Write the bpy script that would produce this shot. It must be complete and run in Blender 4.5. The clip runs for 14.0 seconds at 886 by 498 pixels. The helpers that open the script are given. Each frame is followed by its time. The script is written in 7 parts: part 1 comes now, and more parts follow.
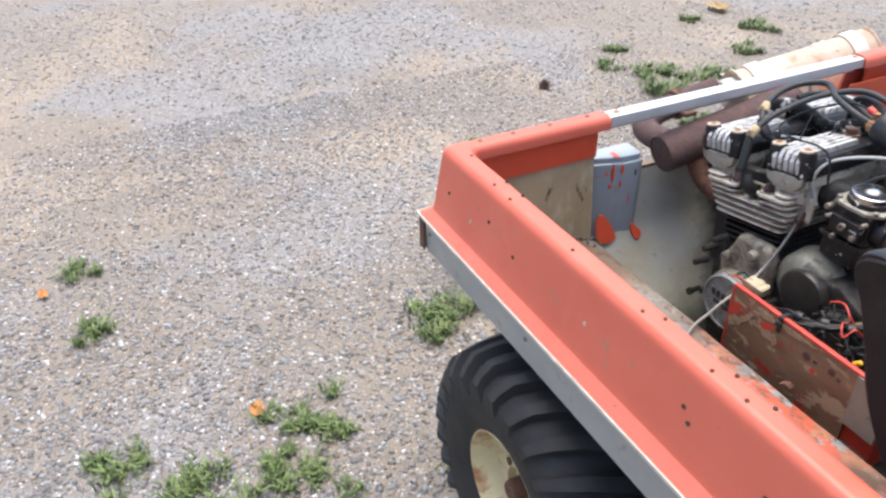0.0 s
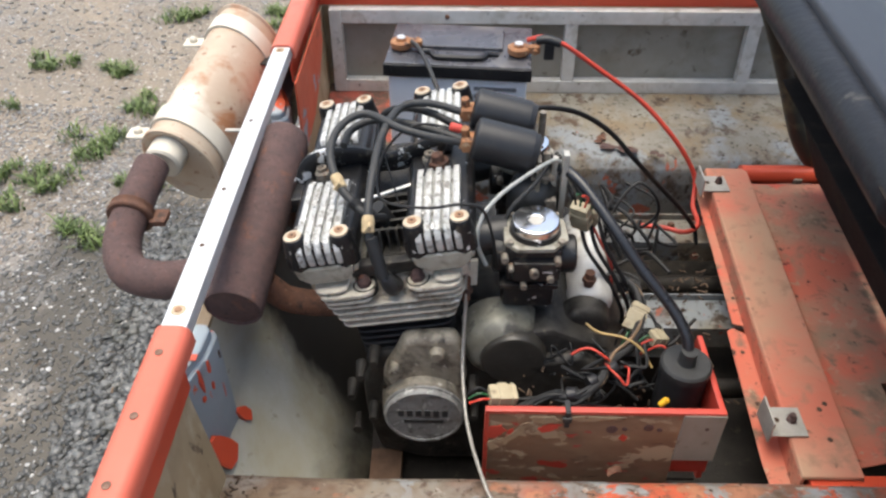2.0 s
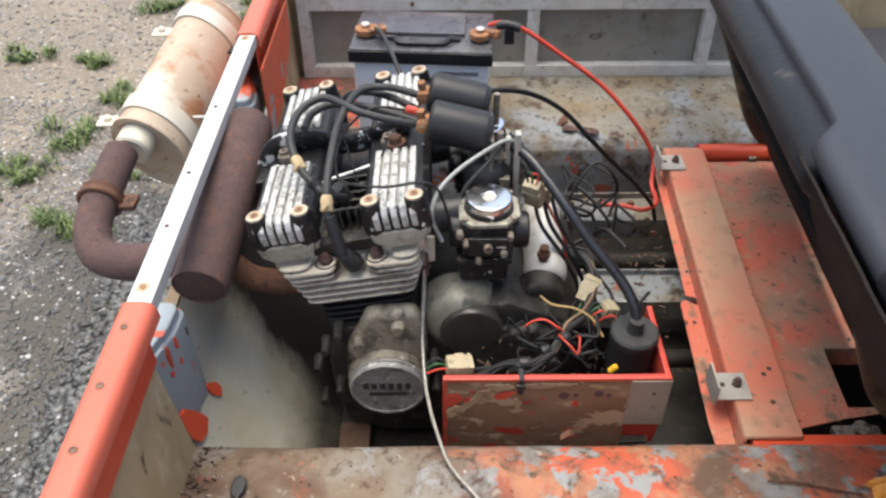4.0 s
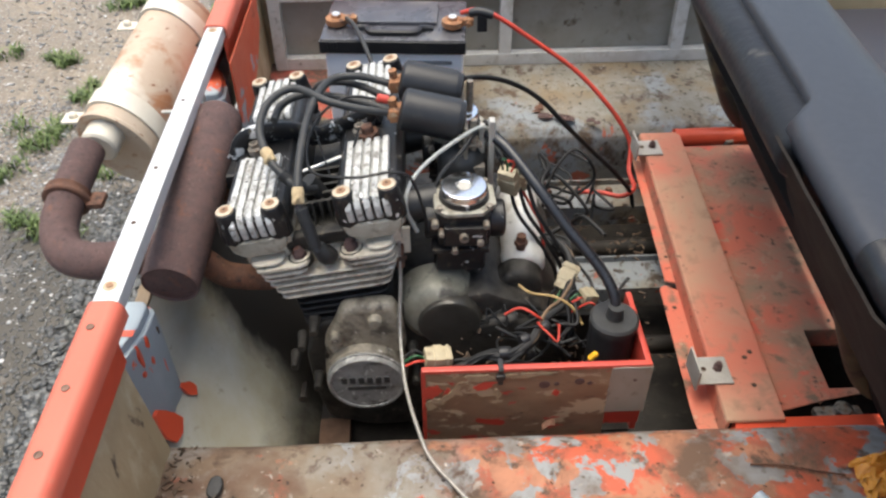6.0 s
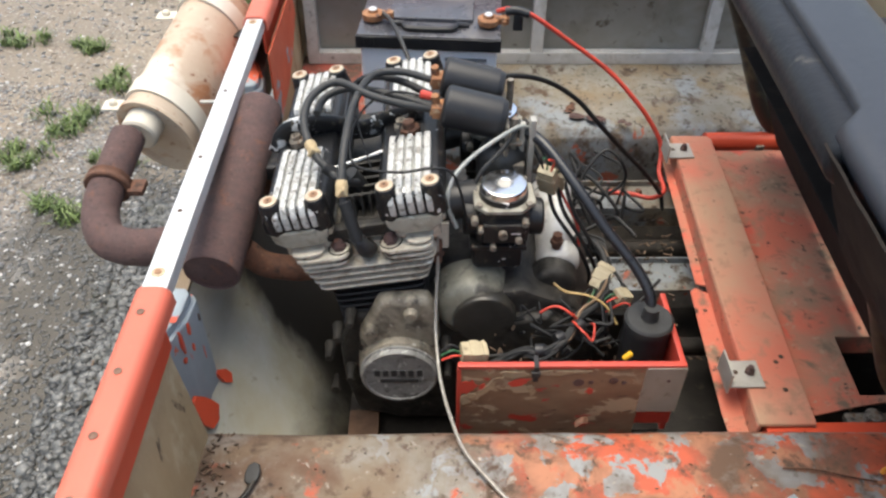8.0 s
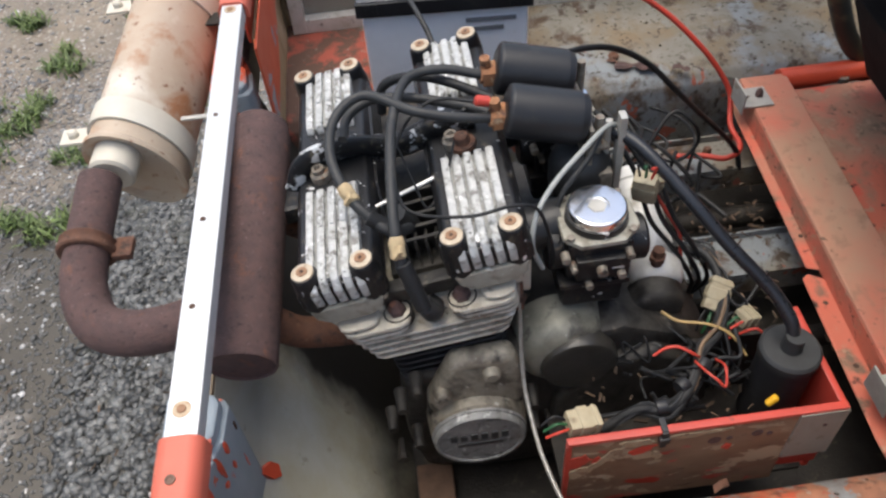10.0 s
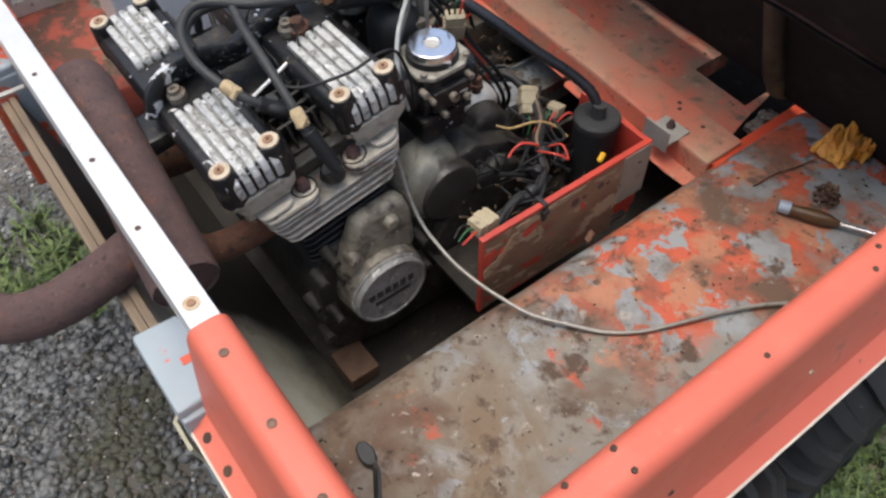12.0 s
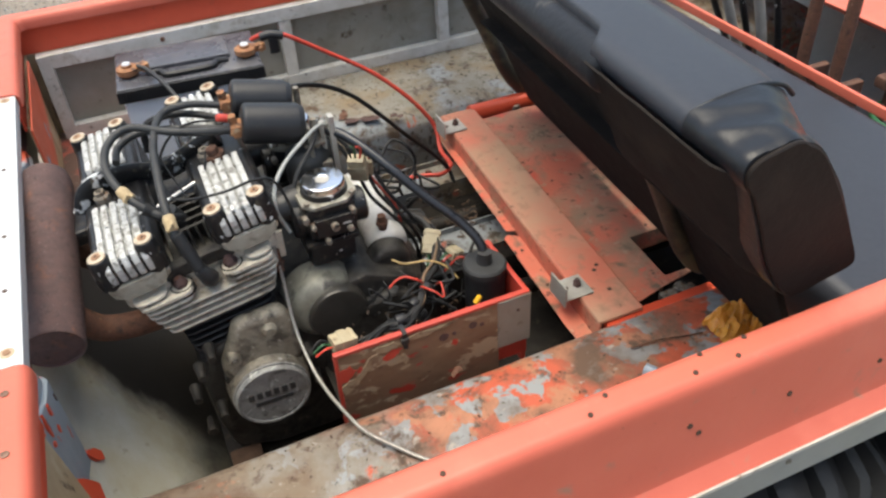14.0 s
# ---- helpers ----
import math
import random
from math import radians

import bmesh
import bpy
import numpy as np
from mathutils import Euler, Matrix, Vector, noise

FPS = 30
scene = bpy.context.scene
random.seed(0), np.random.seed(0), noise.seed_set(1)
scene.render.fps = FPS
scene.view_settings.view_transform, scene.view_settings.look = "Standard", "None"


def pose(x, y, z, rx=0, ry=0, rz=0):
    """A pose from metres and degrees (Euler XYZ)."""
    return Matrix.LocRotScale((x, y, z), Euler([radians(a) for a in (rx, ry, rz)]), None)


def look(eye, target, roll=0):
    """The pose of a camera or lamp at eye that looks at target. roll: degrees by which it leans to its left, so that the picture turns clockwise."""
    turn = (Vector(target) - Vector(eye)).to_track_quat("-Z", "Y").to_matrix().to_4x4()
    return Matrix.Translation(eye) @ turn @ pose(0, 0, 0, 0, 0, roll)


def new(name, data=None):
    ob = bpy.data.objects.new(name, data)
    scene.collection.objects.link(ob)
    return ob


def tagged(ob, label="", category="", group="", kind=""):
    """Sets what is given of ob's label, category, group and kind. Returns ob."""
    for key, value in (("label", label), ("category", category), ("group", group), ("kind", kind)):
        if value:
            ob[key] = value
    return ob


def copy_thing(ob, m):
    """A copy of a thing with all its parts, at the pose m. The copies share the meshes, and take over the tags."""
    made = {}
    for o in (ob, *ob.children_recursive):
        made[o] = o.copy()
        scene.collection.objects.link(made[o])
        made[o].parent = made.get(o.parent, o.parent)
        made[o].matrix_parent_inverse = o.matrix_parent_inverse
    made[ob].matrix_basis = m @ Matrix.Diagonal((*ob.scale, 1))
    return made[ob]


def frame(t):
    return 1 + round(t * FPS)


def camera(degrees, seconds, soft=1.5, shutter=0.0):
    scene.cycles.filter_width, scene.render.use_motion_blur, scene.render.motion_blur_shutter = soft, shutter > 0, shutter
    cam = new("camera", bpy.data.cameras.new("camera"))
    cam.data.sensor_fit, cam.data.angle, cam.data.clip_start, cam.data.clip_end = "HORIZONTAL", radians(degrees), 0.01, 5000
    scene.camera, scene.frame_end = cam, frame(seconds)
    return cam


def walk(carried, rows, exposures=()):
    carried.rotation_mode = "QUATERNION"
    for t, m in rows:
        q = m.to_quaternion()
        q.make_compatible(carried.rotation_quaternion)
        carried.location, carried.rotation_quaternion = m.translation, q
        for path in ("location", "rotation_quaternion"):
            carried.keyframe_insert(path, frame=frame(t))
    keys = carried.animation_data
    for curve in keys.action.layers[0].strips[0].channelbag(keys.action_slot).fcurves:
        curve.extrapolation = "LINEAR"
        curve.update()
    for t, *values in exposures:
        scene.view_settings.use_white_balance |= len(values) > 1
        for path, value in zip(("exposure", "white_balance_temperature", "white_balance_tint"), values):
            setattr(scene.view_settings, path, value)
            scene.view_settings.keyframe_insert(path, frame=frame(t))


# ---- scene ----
cam = camera(58.7, 14.0, 2.5)
SKY, SUN = 0.15, 1.3
EXPOSURES = [(0.0, 1.36, 6350, 10), (1.0, 1.13, 6450, 9), (2.0, 1.12, 6700, 6), (3.0, 1.17, 6750, 6), (8.2, 1.17, 6800, 5), (10.5, 0.69, 6500, 8), (12.5, 0.70, 6600, 8), (14.0, 1.1, 6900, 4)]
PATH = [
    (0, (1.125, -0.512, 1.359), (-0.379, 0.221, 0.263), -0.7),
    (0.3, (0.96, -0.535, 1.374), (-0.376, 0.368, 0.191), -2.3),
    (0.5, (0.776, -0.534, 1.347), (-0.291, 0.591, 0.083), 3.1),
    (1, (0.639, -0.38, 1.35), (-0.445, 0.747, 0.103), -2.7),
    (1.5, (0.486, -0.28, 1.372), (-0.23, 1.096, 0.109), -0.9),
    (2, (0.345, -0.232, 1.375), (0.314, 1.295, 0.083), -0.1),
    (2.5, (0.352, -0.252, 1.393), (0.539, 1.248, 0.084), 3.2),
    (3, (0.367, -0.26, 1.392), (0.458, 1.242, 0.073), 1.0),
    (3.5, (0.379, -0.27, 1.392), (0.415, 1.239, 0.08), 0.5),
    (3.7, (0.384, -0.276, 1.392), (0.39, 1.235, 0.081), -0.1),
    (5.8, (0.392, -0.264, 1.37), (0.395, 1.216, 0.024), -1.4),
    (6, (0.396, -0.266, 1.376), (0.439, 1.232, 0.051), -0.7),
    (6.5, (0.398, -0.263, 1.381), (0.483, 1.234, 0.057), 0.3),
    (7, (0.387, -0.269, 1.381), (0.462, 1.236, 0.066), -0.0),
    (7.5, (0.373, -0.274, 1.384), (0.39, 1.226, 0.06), -0.1),
    (8, (0.354, -0.273, 1.382), (0.378, 1.219, 0.051), 0.5),
    (8.2, (0.337, -0.264, 1.378), (0.385, 1.215, 0.033), 1.4),
    (10.3, (0.221, 0.028, 1.321), (0.32, 1.34, -0.184), -8.0),
    (10.5, (0.159, 0.029, 1.296), (0.454, 1.303, -0.218), -7.3),
    (10.8, (0.08, 0.019, 1.262), (0.581, 1.067, -0.366), -5.4),
    (11, (0.06, -0.011, 1.28), (0.655, 0.969, -0.358), -2.8),
    (11.5, (0.018, -0.058, 1.311), (0.707, 0.915, -0.294), -0.9),
    (12, (-0.019, -0.075, 1.337), (0.731, 0.93, -0.22), -0.4),
    (12.5, (0.001, -0.08, 1.321), (0.769, 0.847, -0.277), 0.2),
    (13, (0.061, -0.161, 1.329), (0.928, 0.718, -0.244), 0.5),
    (13.2, (0.103, -0.22, 1.332), (0.977, 0.673, -0.23), 0.6),
    (13.5, (0.171, -0.313, 1.347), (0.952, 0.825, -0.1), -1.7),
    (13.6, (0.176, -0.337, 1.367), (0.934, 0.852, -0.051), -0.3),
    (13.8, (0.208, -0.354, 1.371), (0.863, 0.997, 0.049), -1.4),
    (14, (0.256, -0.352, 1.362), (0.834, 1.089, 0.101), -3.2),
]
walk(cam, [(t, look(eye, target, roll)) for t, eye, target, roll in PATH], EXPOSURES)

GROUND = -0.02

# ---- light ----
world = bpy.data.worlds.new("sky")
scene.world = world
world.use_nodes = True
wn, wl = world.node_tree.nodes, world.node_tree.links
sky = wn.new("ShaderNodeTexSky")
sky.sky_type, sky.sun_disc = "NISHITA", False
sky.sun_elevation, sky.sun_rotation = radians(81), radians(-54)
sky.air_density, sky.dust_density, sky.ozone_density = 1.0, 4.0, 0.6
wl.new(sky.outputs[0], wn["Background"].inputs[0])
wn["Background"].inputs[1].default_value = SKY
sun = new("sun", bpy.data.lights.new("sun", "SUN"))
sun.data.energy, sun.data.angle, sun.data.color = SUN, radians(50), (1.0, 0.96, 0.9)
sun.matrix_world = look((-0.7, 0.5, 6.0), (0.0, 0.0, 0.0))


# ---- materials ----
def mat(name, c1, c2, scale=30.0, rough=0.6, metal=0.0, bump=0.15, bscale=None, layers=(), coat=0.0, rvar=0.15, stretch=None, island=0.0, spec=0.5):
    """Two base colours mixed by noise; layers of (colour, scale, lo, hi, roughness, metal) lie over them in patches,
    with (axis, from, to, amount) more of the layer towards one end of the thing."""
    m = bpy.data.materials.new(name)
    m.use_nodes = True
    nt = m.node_tree
    N, L = nt.nodes, nt.links
    b = N["Principled BSDF"]
    co = N.new("ShaderNodeTexCoord").outputs["Object"]
    if stretch:
        mp = N.new("ShaderNodeMapping")
        mp.inputs["Scale"].default_value = stretch
        L.new(co, mp.inputs[0])
        co = mp.outputs[0]

    def noise_at(s, detail=6.0, off=0.0, dist=0.0):
        n = N.new("ShaderNodeTexNoise")
        n.noise_dimensions = "4D"
        n.inputs["W"].default_value = off
        n.inputs["Scale"].default_value, n.inputs["Detail"].default_value, n.inputs["Roughness"].default_value = s, detail, 0.62
        n.inputs["Distortion"].default_value = dist
        L.new(co, n.inputs["Vector"])
        return n.outputs[0]

    def step(value, lo, hi):
        r = N.new("ShaderNodeMapRange")
        r.inputs[1].default_value, r.inputs[2].default_value = lo, hi
        L.new(value, r.inputs[0])
        return r.outputs[0]

    def blend(fac, a, c, kind="RGBA"):
        x = N.new("ShaderNodeMix")
        x.data_type = kind
        k = 6 if kind == "RGBA" else 2
        L.new(fac, x.inputs[0])
        for sock, v in ((x.inputs[k], a), (x.inputs[k + 1], c)):
            if hasattr(v, "links"):
                L.new(v, sock)
            else:
                sock.default_value = (*v, 1) if kind == "RGBA" else v
        return x.outputs[2 if kind == "RGBA" else 0]

    col = blend(step(noise_at(scale), 0.32, 0.68), c1, c2)
    fine = noise_at(scale * 7, 3.0, 3.0)
    if island:
        g = N.new("ShaderNodeNewGeometry")
        hs = N.new("ShaderNodeHueSaturation")
        L.new(step(g.outputs["Random Per Island"], 0.0, 1.0), hs.inputs["Value"])
        hs_v = N.new("ShaderNodeMapRange")
        hs_v.inputs[3].default_value, hs_v.inputs[4].default_value = 1 - island, 1 + island
        L.new(g.outputs["Random Per Island"], hs_v.inputs[0])
        L.new(hs_v.outputs[0], hs.inputs["Value"])
        L.new(col, hs.inputs["Color"])
        col = hs.outputs[0]
    ro = blend(noise_at(scale * 2, 4.0, 7.0), rough - rvar, rough + rvar, "FLOAT")
    me = metal
    height = fine
    for k, (c, s, lo, hi, r, mt, *grow) in enumerate(layers):
        n = noise_at(s, 7.0, 11.0 + 5 * k, 0.4)
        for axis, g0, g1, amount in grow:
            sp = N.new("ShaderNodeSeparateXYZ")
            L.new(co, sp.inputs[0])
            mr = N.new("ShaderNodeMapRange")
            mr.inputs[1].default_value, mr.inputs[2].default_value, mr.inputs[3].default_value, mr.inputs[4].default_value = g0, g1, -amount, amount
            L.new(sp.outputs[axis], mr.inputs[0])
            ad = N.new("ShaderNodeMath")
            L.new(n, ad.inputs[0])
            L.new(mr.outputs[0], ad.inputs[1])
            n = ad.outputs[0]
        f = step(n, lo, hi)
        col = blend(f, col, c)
        ro = blend(f, ro, r, "FLOAT")
        me = blend(f, me, mt, "FLOAT")
        height = blend(f, height, 0.85, "FLOAT")
    L.new(col, b.inputs["Base Color"])
    L.new(ro, b.inputs["Roughness"])
    if hasattr(me, "links"):
        L.new(me, b.inputs["Metallic"])
    else:
        b.inputs["Metallic"].default_value = me
    b.inputs["Specular IOR Level"].default_value = spec
    b.inputs["Coat Weight"].default_value = coat
    if bump:
        bp = N.new("ShaderNodeBump")
        bp.inputs["Strength"].default_value, bp.inputs["Distance"].default_value = bump, 0.004
        L.new(height, bp.inputs["Height"])
        L.new(bp.outputs[0], b.inputs["Normal"])
    return m


red_paint = mat("red_paint", (0.60, 0.142, 0.090), (0.545, 0.118, 0.073), 6, 0.42, bump=0.06, spec=0.4, layers=[((0.66, 0.185, 0.125), 4, 0.54, 0.80, 0.5, 0), ((0.43, 0.08, 0.05), 9, 0.60, 0.78, 0.5, 0), ((0.20, 0.09, 0.055), 60, 0.67, 0.72, 0.8, 0), ((0.36, 0.19, 0.13), 26, 0.61, 0.74, 0.7, 0)])
red_dirty = mat("red_dirty", (0.60, 0.135, 0.08), (0.52, 0.16, 0.10), 7, 0.5, bump=0.2, layers=[((0.40, 0.24, 0.155), 5, 0.44, 0.60, 0.85, 0), ((0.32, 0.205, 0.135), 9, 0.52, 0.66, 0.9, 0), ((0.62, 0.12, 0.075), 14, 0.57, 0.63, 0.6, 0), ((0.19, 0.13, 0.088), 26, 0.55, 0.66, 0.9, 0), ((0.45, 0.28, 0.19), 50, 0.58, 0.68, 0.85, 0), ((0.05, 0.038, 0.03), 60, 0.60, 0.68, 0.9, 0), ((0.035, 0.028, 0.023), 18, 0.66, 0.70, 0.9, 0)])
red_bright = mat("red_bright", (0.68, 0.095, 0.042), (0.58, 0.075, 0.035), 12, 0.4, bump=0.05, layers=[((0.28, 0.08, 0.045), 20, 0.62, 0.75, 0.7, 0), ((0.12, 0.06, 0.04), 45, 0.68, 0.74, 0.8, 0)])
peeling = mat("peeling_paint", (0.219, 0.200, 0.167), (0.153, 0.132, 0.102), 22, 0.7, bump=0.45, layers=[((0.167, 0.121, 0.079), 6, 0.42, 0.62, 0.9, 0, (0, 0.42, 0.12, 0.13)), ((0.250, 0.248, 0.232), 11, 0.54, 0.66, 0.7, 0), ((0.330, 0.085, 0.045), 5, 0.50, 0.66, 0.6, 0, (0, 0.26, 0.50, 0.16)), ((0.420, 0.080, 0.036), 13, 0.515, 0.555, 0.55, 0, (0, 0.30, 0.54, 0.10)), ((0.363, 0.153, 0.084), 18, 0.57, 0.62, 0.6, 0, (0, 0.28, 0.5, 0.07)), ((0.232, 0.246, 0.250), 16, 0.560, 0.578, 0.6, 0, (0, 0.22, 0.60, 0.05)), ((0.110, 0.066, 0.043), 7, 0.48, 0.64, 0.9, 0), ((0.200, 0.186, 0.163), 8, 0.52, 0.62, 0.85, 0, (1, 0.24, 0.09, 0.06)), ((0.079, 0.051, 0.035), 34, 0.54, 0.64, 0.9, 0), ((0.298, 0.270, 0.233), 50, 0.60, 0.68, 0.8, 0), ((0.033, 0.023, 0.017), 80, 0.62, 0.68, 0.9, 0), ((0.391, 0.353, 0.307), 60, 0.68, 0.71, 0.8, 0)])
dusty_shelf = mat("dusty_shelf", (0.215, 0.205, 0.178), (0.155, 0.142, 0.112), 18, 0.7, bump=0.35, layers=[((0.185, 0.14, 0.088), 8, 0.44, 0.58, 0.9, 0), ((0.20, 0.218, 0.228), 7, 0.53, 0.60, 0.6, 0, (1, 1.25, 1.08, 0.08)), ((0.075, 0.048, 0.03), 12, 0.54, 0.64, 0.9, 0), ((0.06, 0.042, 0.028), 26, 0.56, 0.64, 0.9, 0), ((0.05, 0.035, 0.024), 90, 0.57, 0.65, 0.9, 0), ((0.30, 0.085, 0.05), 16, 0.645, 0.66, 0.7, 0, (1, 1.15, 1.075, 0.06)), ((0.32, 0.07, 0.045), 14, 0.50, 0.53, 0.7, 0, (0, 0.30, 0.14, 0.16)), ((0.10, 0.055, 0.04), 20, 0.52, 0.62, 0.8, 0, (0, 0.32, 0.14, 0.12)), ((0.27, 0.25, 0.21), 70, 0.61, 0.69, 0.8, 0)])
hull_grey = mat("hull_grey", (0.33, 0.325, 0.30), (0.27, 0.265, 0.245), 9, 0.5, bump=0.08, layers=[((0.17, 0.13, 0.09), 18, 0.62, 0.76, 0.8, 0), ((0.42, 0.41, 0.38), 26, 0.62, 0.72, 0.5, 0)])
# last two layers: engine grime plus the deep tub's shade, painted in as black
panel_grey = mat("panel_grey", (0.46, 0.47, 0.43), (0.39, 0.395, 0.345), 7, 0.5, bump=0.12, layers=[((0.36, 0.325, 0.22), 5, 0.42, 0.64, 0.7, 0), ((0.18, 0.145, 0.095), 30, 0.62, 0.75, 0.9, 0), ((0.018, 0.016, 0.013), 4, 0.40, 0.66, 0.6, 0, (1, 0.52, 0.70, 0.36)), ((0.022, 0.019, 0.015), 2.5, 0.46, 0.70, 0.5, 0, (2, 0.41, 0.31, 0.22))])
post_grey = mat("post_grey", (0.31, 0.355, 0.38), (0.27, 0.31, 0.33), 12, 0.6, bump=0.12, layers=[((0.62, 0.12, 0.05), 22, 0.61, 0.625, 0.5, 0), ((0.28, 0.25, 0.19), 10, 0.62, 0.8, 0.8, 0)])
fibreglass = mat("fibreglass", (0.45, 0.36, 0.22), (0.33, 0.25, 0.145), 9, 0.6, bump=0.4, stretch=(1, 1, 0.45), layers=[((0.55, 0.50, 0.36), 16, 0.54, 0.72, 0.6, 0), ((0.20, 0.14, 0.078), 6, 0.52, 0.70, 0.8, 0), ((0.09, 0.065, 0.045), 34, 0.62, 0.70, 0.9, 0)])
edge_white = mat("edge_white", (0.62, 0.59, 0.52), (0.46, 0.41, 0.33), 40, 0.7, layers=[((0.22, 0.15, 0.10), 30, 0.60, 0.70, 0.8, 0)])
aluminium = mat("aluminium", (0.66, 0.66, 0.65), (0.58, 0.58, 0.57), 20, 0.42, metal=0.4, bump=0.05, layers=[((0.40, 0.38, 0.34), 16, 0.60, 0.80, 0.6, 0.3), ((0.26, 0.22, 0.17), 80, 0.66, 0.73, 0.7, 0.1)])
aluminium_dull = mat("aluminium_dull", (0.64, 0.63, 0.60), (0.50, 0.49, 0.45), 30, 0.45, metal=0.2, bump=0.12, layers=[((0.30, 0.26, 0.19), 22, 0.54, 0.72, 0.8, 0.1), ((0.09, 0.07, 0.05), 60, 0.62, 0.72, 0.8, 0)])
sheet_dull = mat("sheet_dull", (0.29, 0.275, 0.24), (0.23, 0.215, 0.18), 14, 0.6, metal=0.1, bump=0.12, layers=[((0.17, 0.145, 0.10), 9, 0.5, 0.72, 0.8, 0), ((0.10, 0.075, 0.05), 40, 0.60, 0.72, 0.9, 0)])
galvanised = mat("galvanised", (0.50, 0.49, 0.45), (0.38, 0.36, 0.32), 40, 0.5, metal=0.4, bump=0.2, layers=[((0.25, 0.19, 0.12), 22, 0.58, 0.7, 0.8, 0.1)])
rust_pipe = mat("rust_pipe", (0.108, 0.060, 0.052), (0.070, 0.042, 0.039), 60, 0.85, bump=0.6, layers=[((0.22, 0.085, 0.04), 24, 0.58, 0.74, 0.9, 0), ((0.045, 0.028, 0.026), 160, 0.56, 0.66, 0.9, 0), ((0.20, 0.14, 0.12), 220, 0.62, 0.70, 0.8, 0)])
rust_bright = mat("rust_bright", (0.15, 0.066, 0.036), (0.085, 0.04, 0.026), 90, 0.8, bump=0.5, layers=[((0.035, 0.024, 0.02), 70, 0.55, 0.66, 0.9, 0), ((0.30, 0.19, 0.12), 120, 0.62, 0.70, 0.7, 0.1)])
muffler_paint = mat("muffler_paint", (0.46, 0.38, 0.29), (0.40, 0.29, 0.20), 12, 0.5, bump=0.12, layers=[((0.33, 0.145, 0.065), 16, 0.51, 0.66, 0.8, 0), ((0.62, 0.57, 0.48), 8, 0.56, 0.72, 0.45, 0), ((0.19, 0.075, 0.04), 70, 0.61, 0.67, 0.9, 0)])
clamp_cream = mat("clamp_cream", (0.62, 0.58, 0.49), (0.52, 0.47, 0.38), 14, 0.5, bump=0.06, layers=[((0.3, 0.17, 0.09), 24, 0.66, 0.78, 0.8, 0)])
cast_dirty = mat("cast_dirty", (0.62, 0.575, 0.475), (0.45, 0.405, 0.32), 70, 0.5, metal=0.1, bump=0.35, layers=[((0.27, 0.215, 0.15), 34, 0.52, 0.68, 0.8, 0), ((0.74, 0.72, 0.65), 90, 0.58, 0.68, 0.45, 0.2), ((0.06, 0.048, 0.036), 40, 0.60, 0.70, 0.7, 0)])
cast_dark = mat("cast_dark", (0.05, 0.046, 0.04), (0.024, 0.022, 0.019), 70, 0.5, metal=0.1, bump=0.35, spec=0.35, layers=[((0.18, 0.155, 0.12), 60, 0.60, 0.72, 0.7, 0.1), ((0.010, 0.009, 0.008), 34, 0.50, 0.62, 0.45, 0)])
cast_cover = mat("cast_cover", (0.36, 0.345, 0.29), (0.25, 0.235, 0.19), 60, 0.42, metal=0.15, bump=0.25, layers=[((0.13, 0.11, 0.08), 40, 0.50, 0.66, 0.6, 0.1), ((0.55, 0.54, 0.50), 100, 0.62, 0.70, 0.5, 0.2), ((0.04, 0.035, 0.03), 26, 0.60, 0.68, 0.5, 0)])
disc_alloy = mat("disc_alloy", (0.34, 0.34, 0.325), (0.22, 0.22, 0.21), 60, 0.45, metal=0.2, bump=0.4, layers=[((0.62, 0.62, 0.60), 70, 0.58, 0.64, 0.4, 0.3), ((0.07, 0.066, 0.06), 45, 0.55, 0.66, 0.7, 0), ((0.16, 0.14, 0.11), 18, 0.56, 0.72, 0.7, 0)])
black_fin = mat("black_fin", (0.012, 0.012, 0.012), (0.024, 0.024, 0.024), 60, 0.4, bump=0.35, spec=0.4, layers=[((0.36, 0.36, 0.35), 130, 0.66, 0.71, 0.5, 0.2), ((0.08, 0.065, 0.045), 50, 0.62, 0.72, 0.8, 0)])
black_metal = mat("black_metal", (0.012, 0.012, 0.013), (0.009, 0.009, 0.010), 60, 0.36, bump=0.2, spec=0.4, layers=[((0.10, 0.08, 0.055), 60, 0.57, 0.70, 0.8, 0), ((0.64, 0.64, 0.63), 70, 0.64, 0.655, 0.45, 0.3), ((0.70, 0.70, 0.69), 26, 0.655, 0.67, 0.45, 0.3)])
rib_alloy = mat("rib_alloy", (0.56, 0.56, 0.54), (0.40, 0.40, 0.38), 110, 0.42, metal=0.3, bump=0.35, layers=[((0.20, 0.19, 0.17), 70, 0.50, 0.62, 0.7, 0.1), ((0.82, 0.82, 0.81), 90, 0.61, 0.67, 0.45, 0.3), ((0.04, 0.037, 0.033), 120, 0.60, 0.67, 0.7, 0)])
chrome = mat("chrome", (0.85, 0.85, 0.85), (0.78, 0.78, 0.78), 30, 0.18, metal=1.0, bump=0.02, rvar=0.06)
black_chipped = mat("black_chipped", (0.012, 0.012, 0.013), (0.009, 0.009, 0.010), 40, 0.36, bump=0.3, spec=0.4, layers=[((0.12, 0.10, 0.07), 60, 0.57, 0.70, 0.8, 0), ((0.62, 0.62, 0.61), 34, 0.555, 0.575, 0.45, 0.3), ((0.70, 0.70, 0.69), 80, 0.62, 0.64, 0.45, 0.3)])
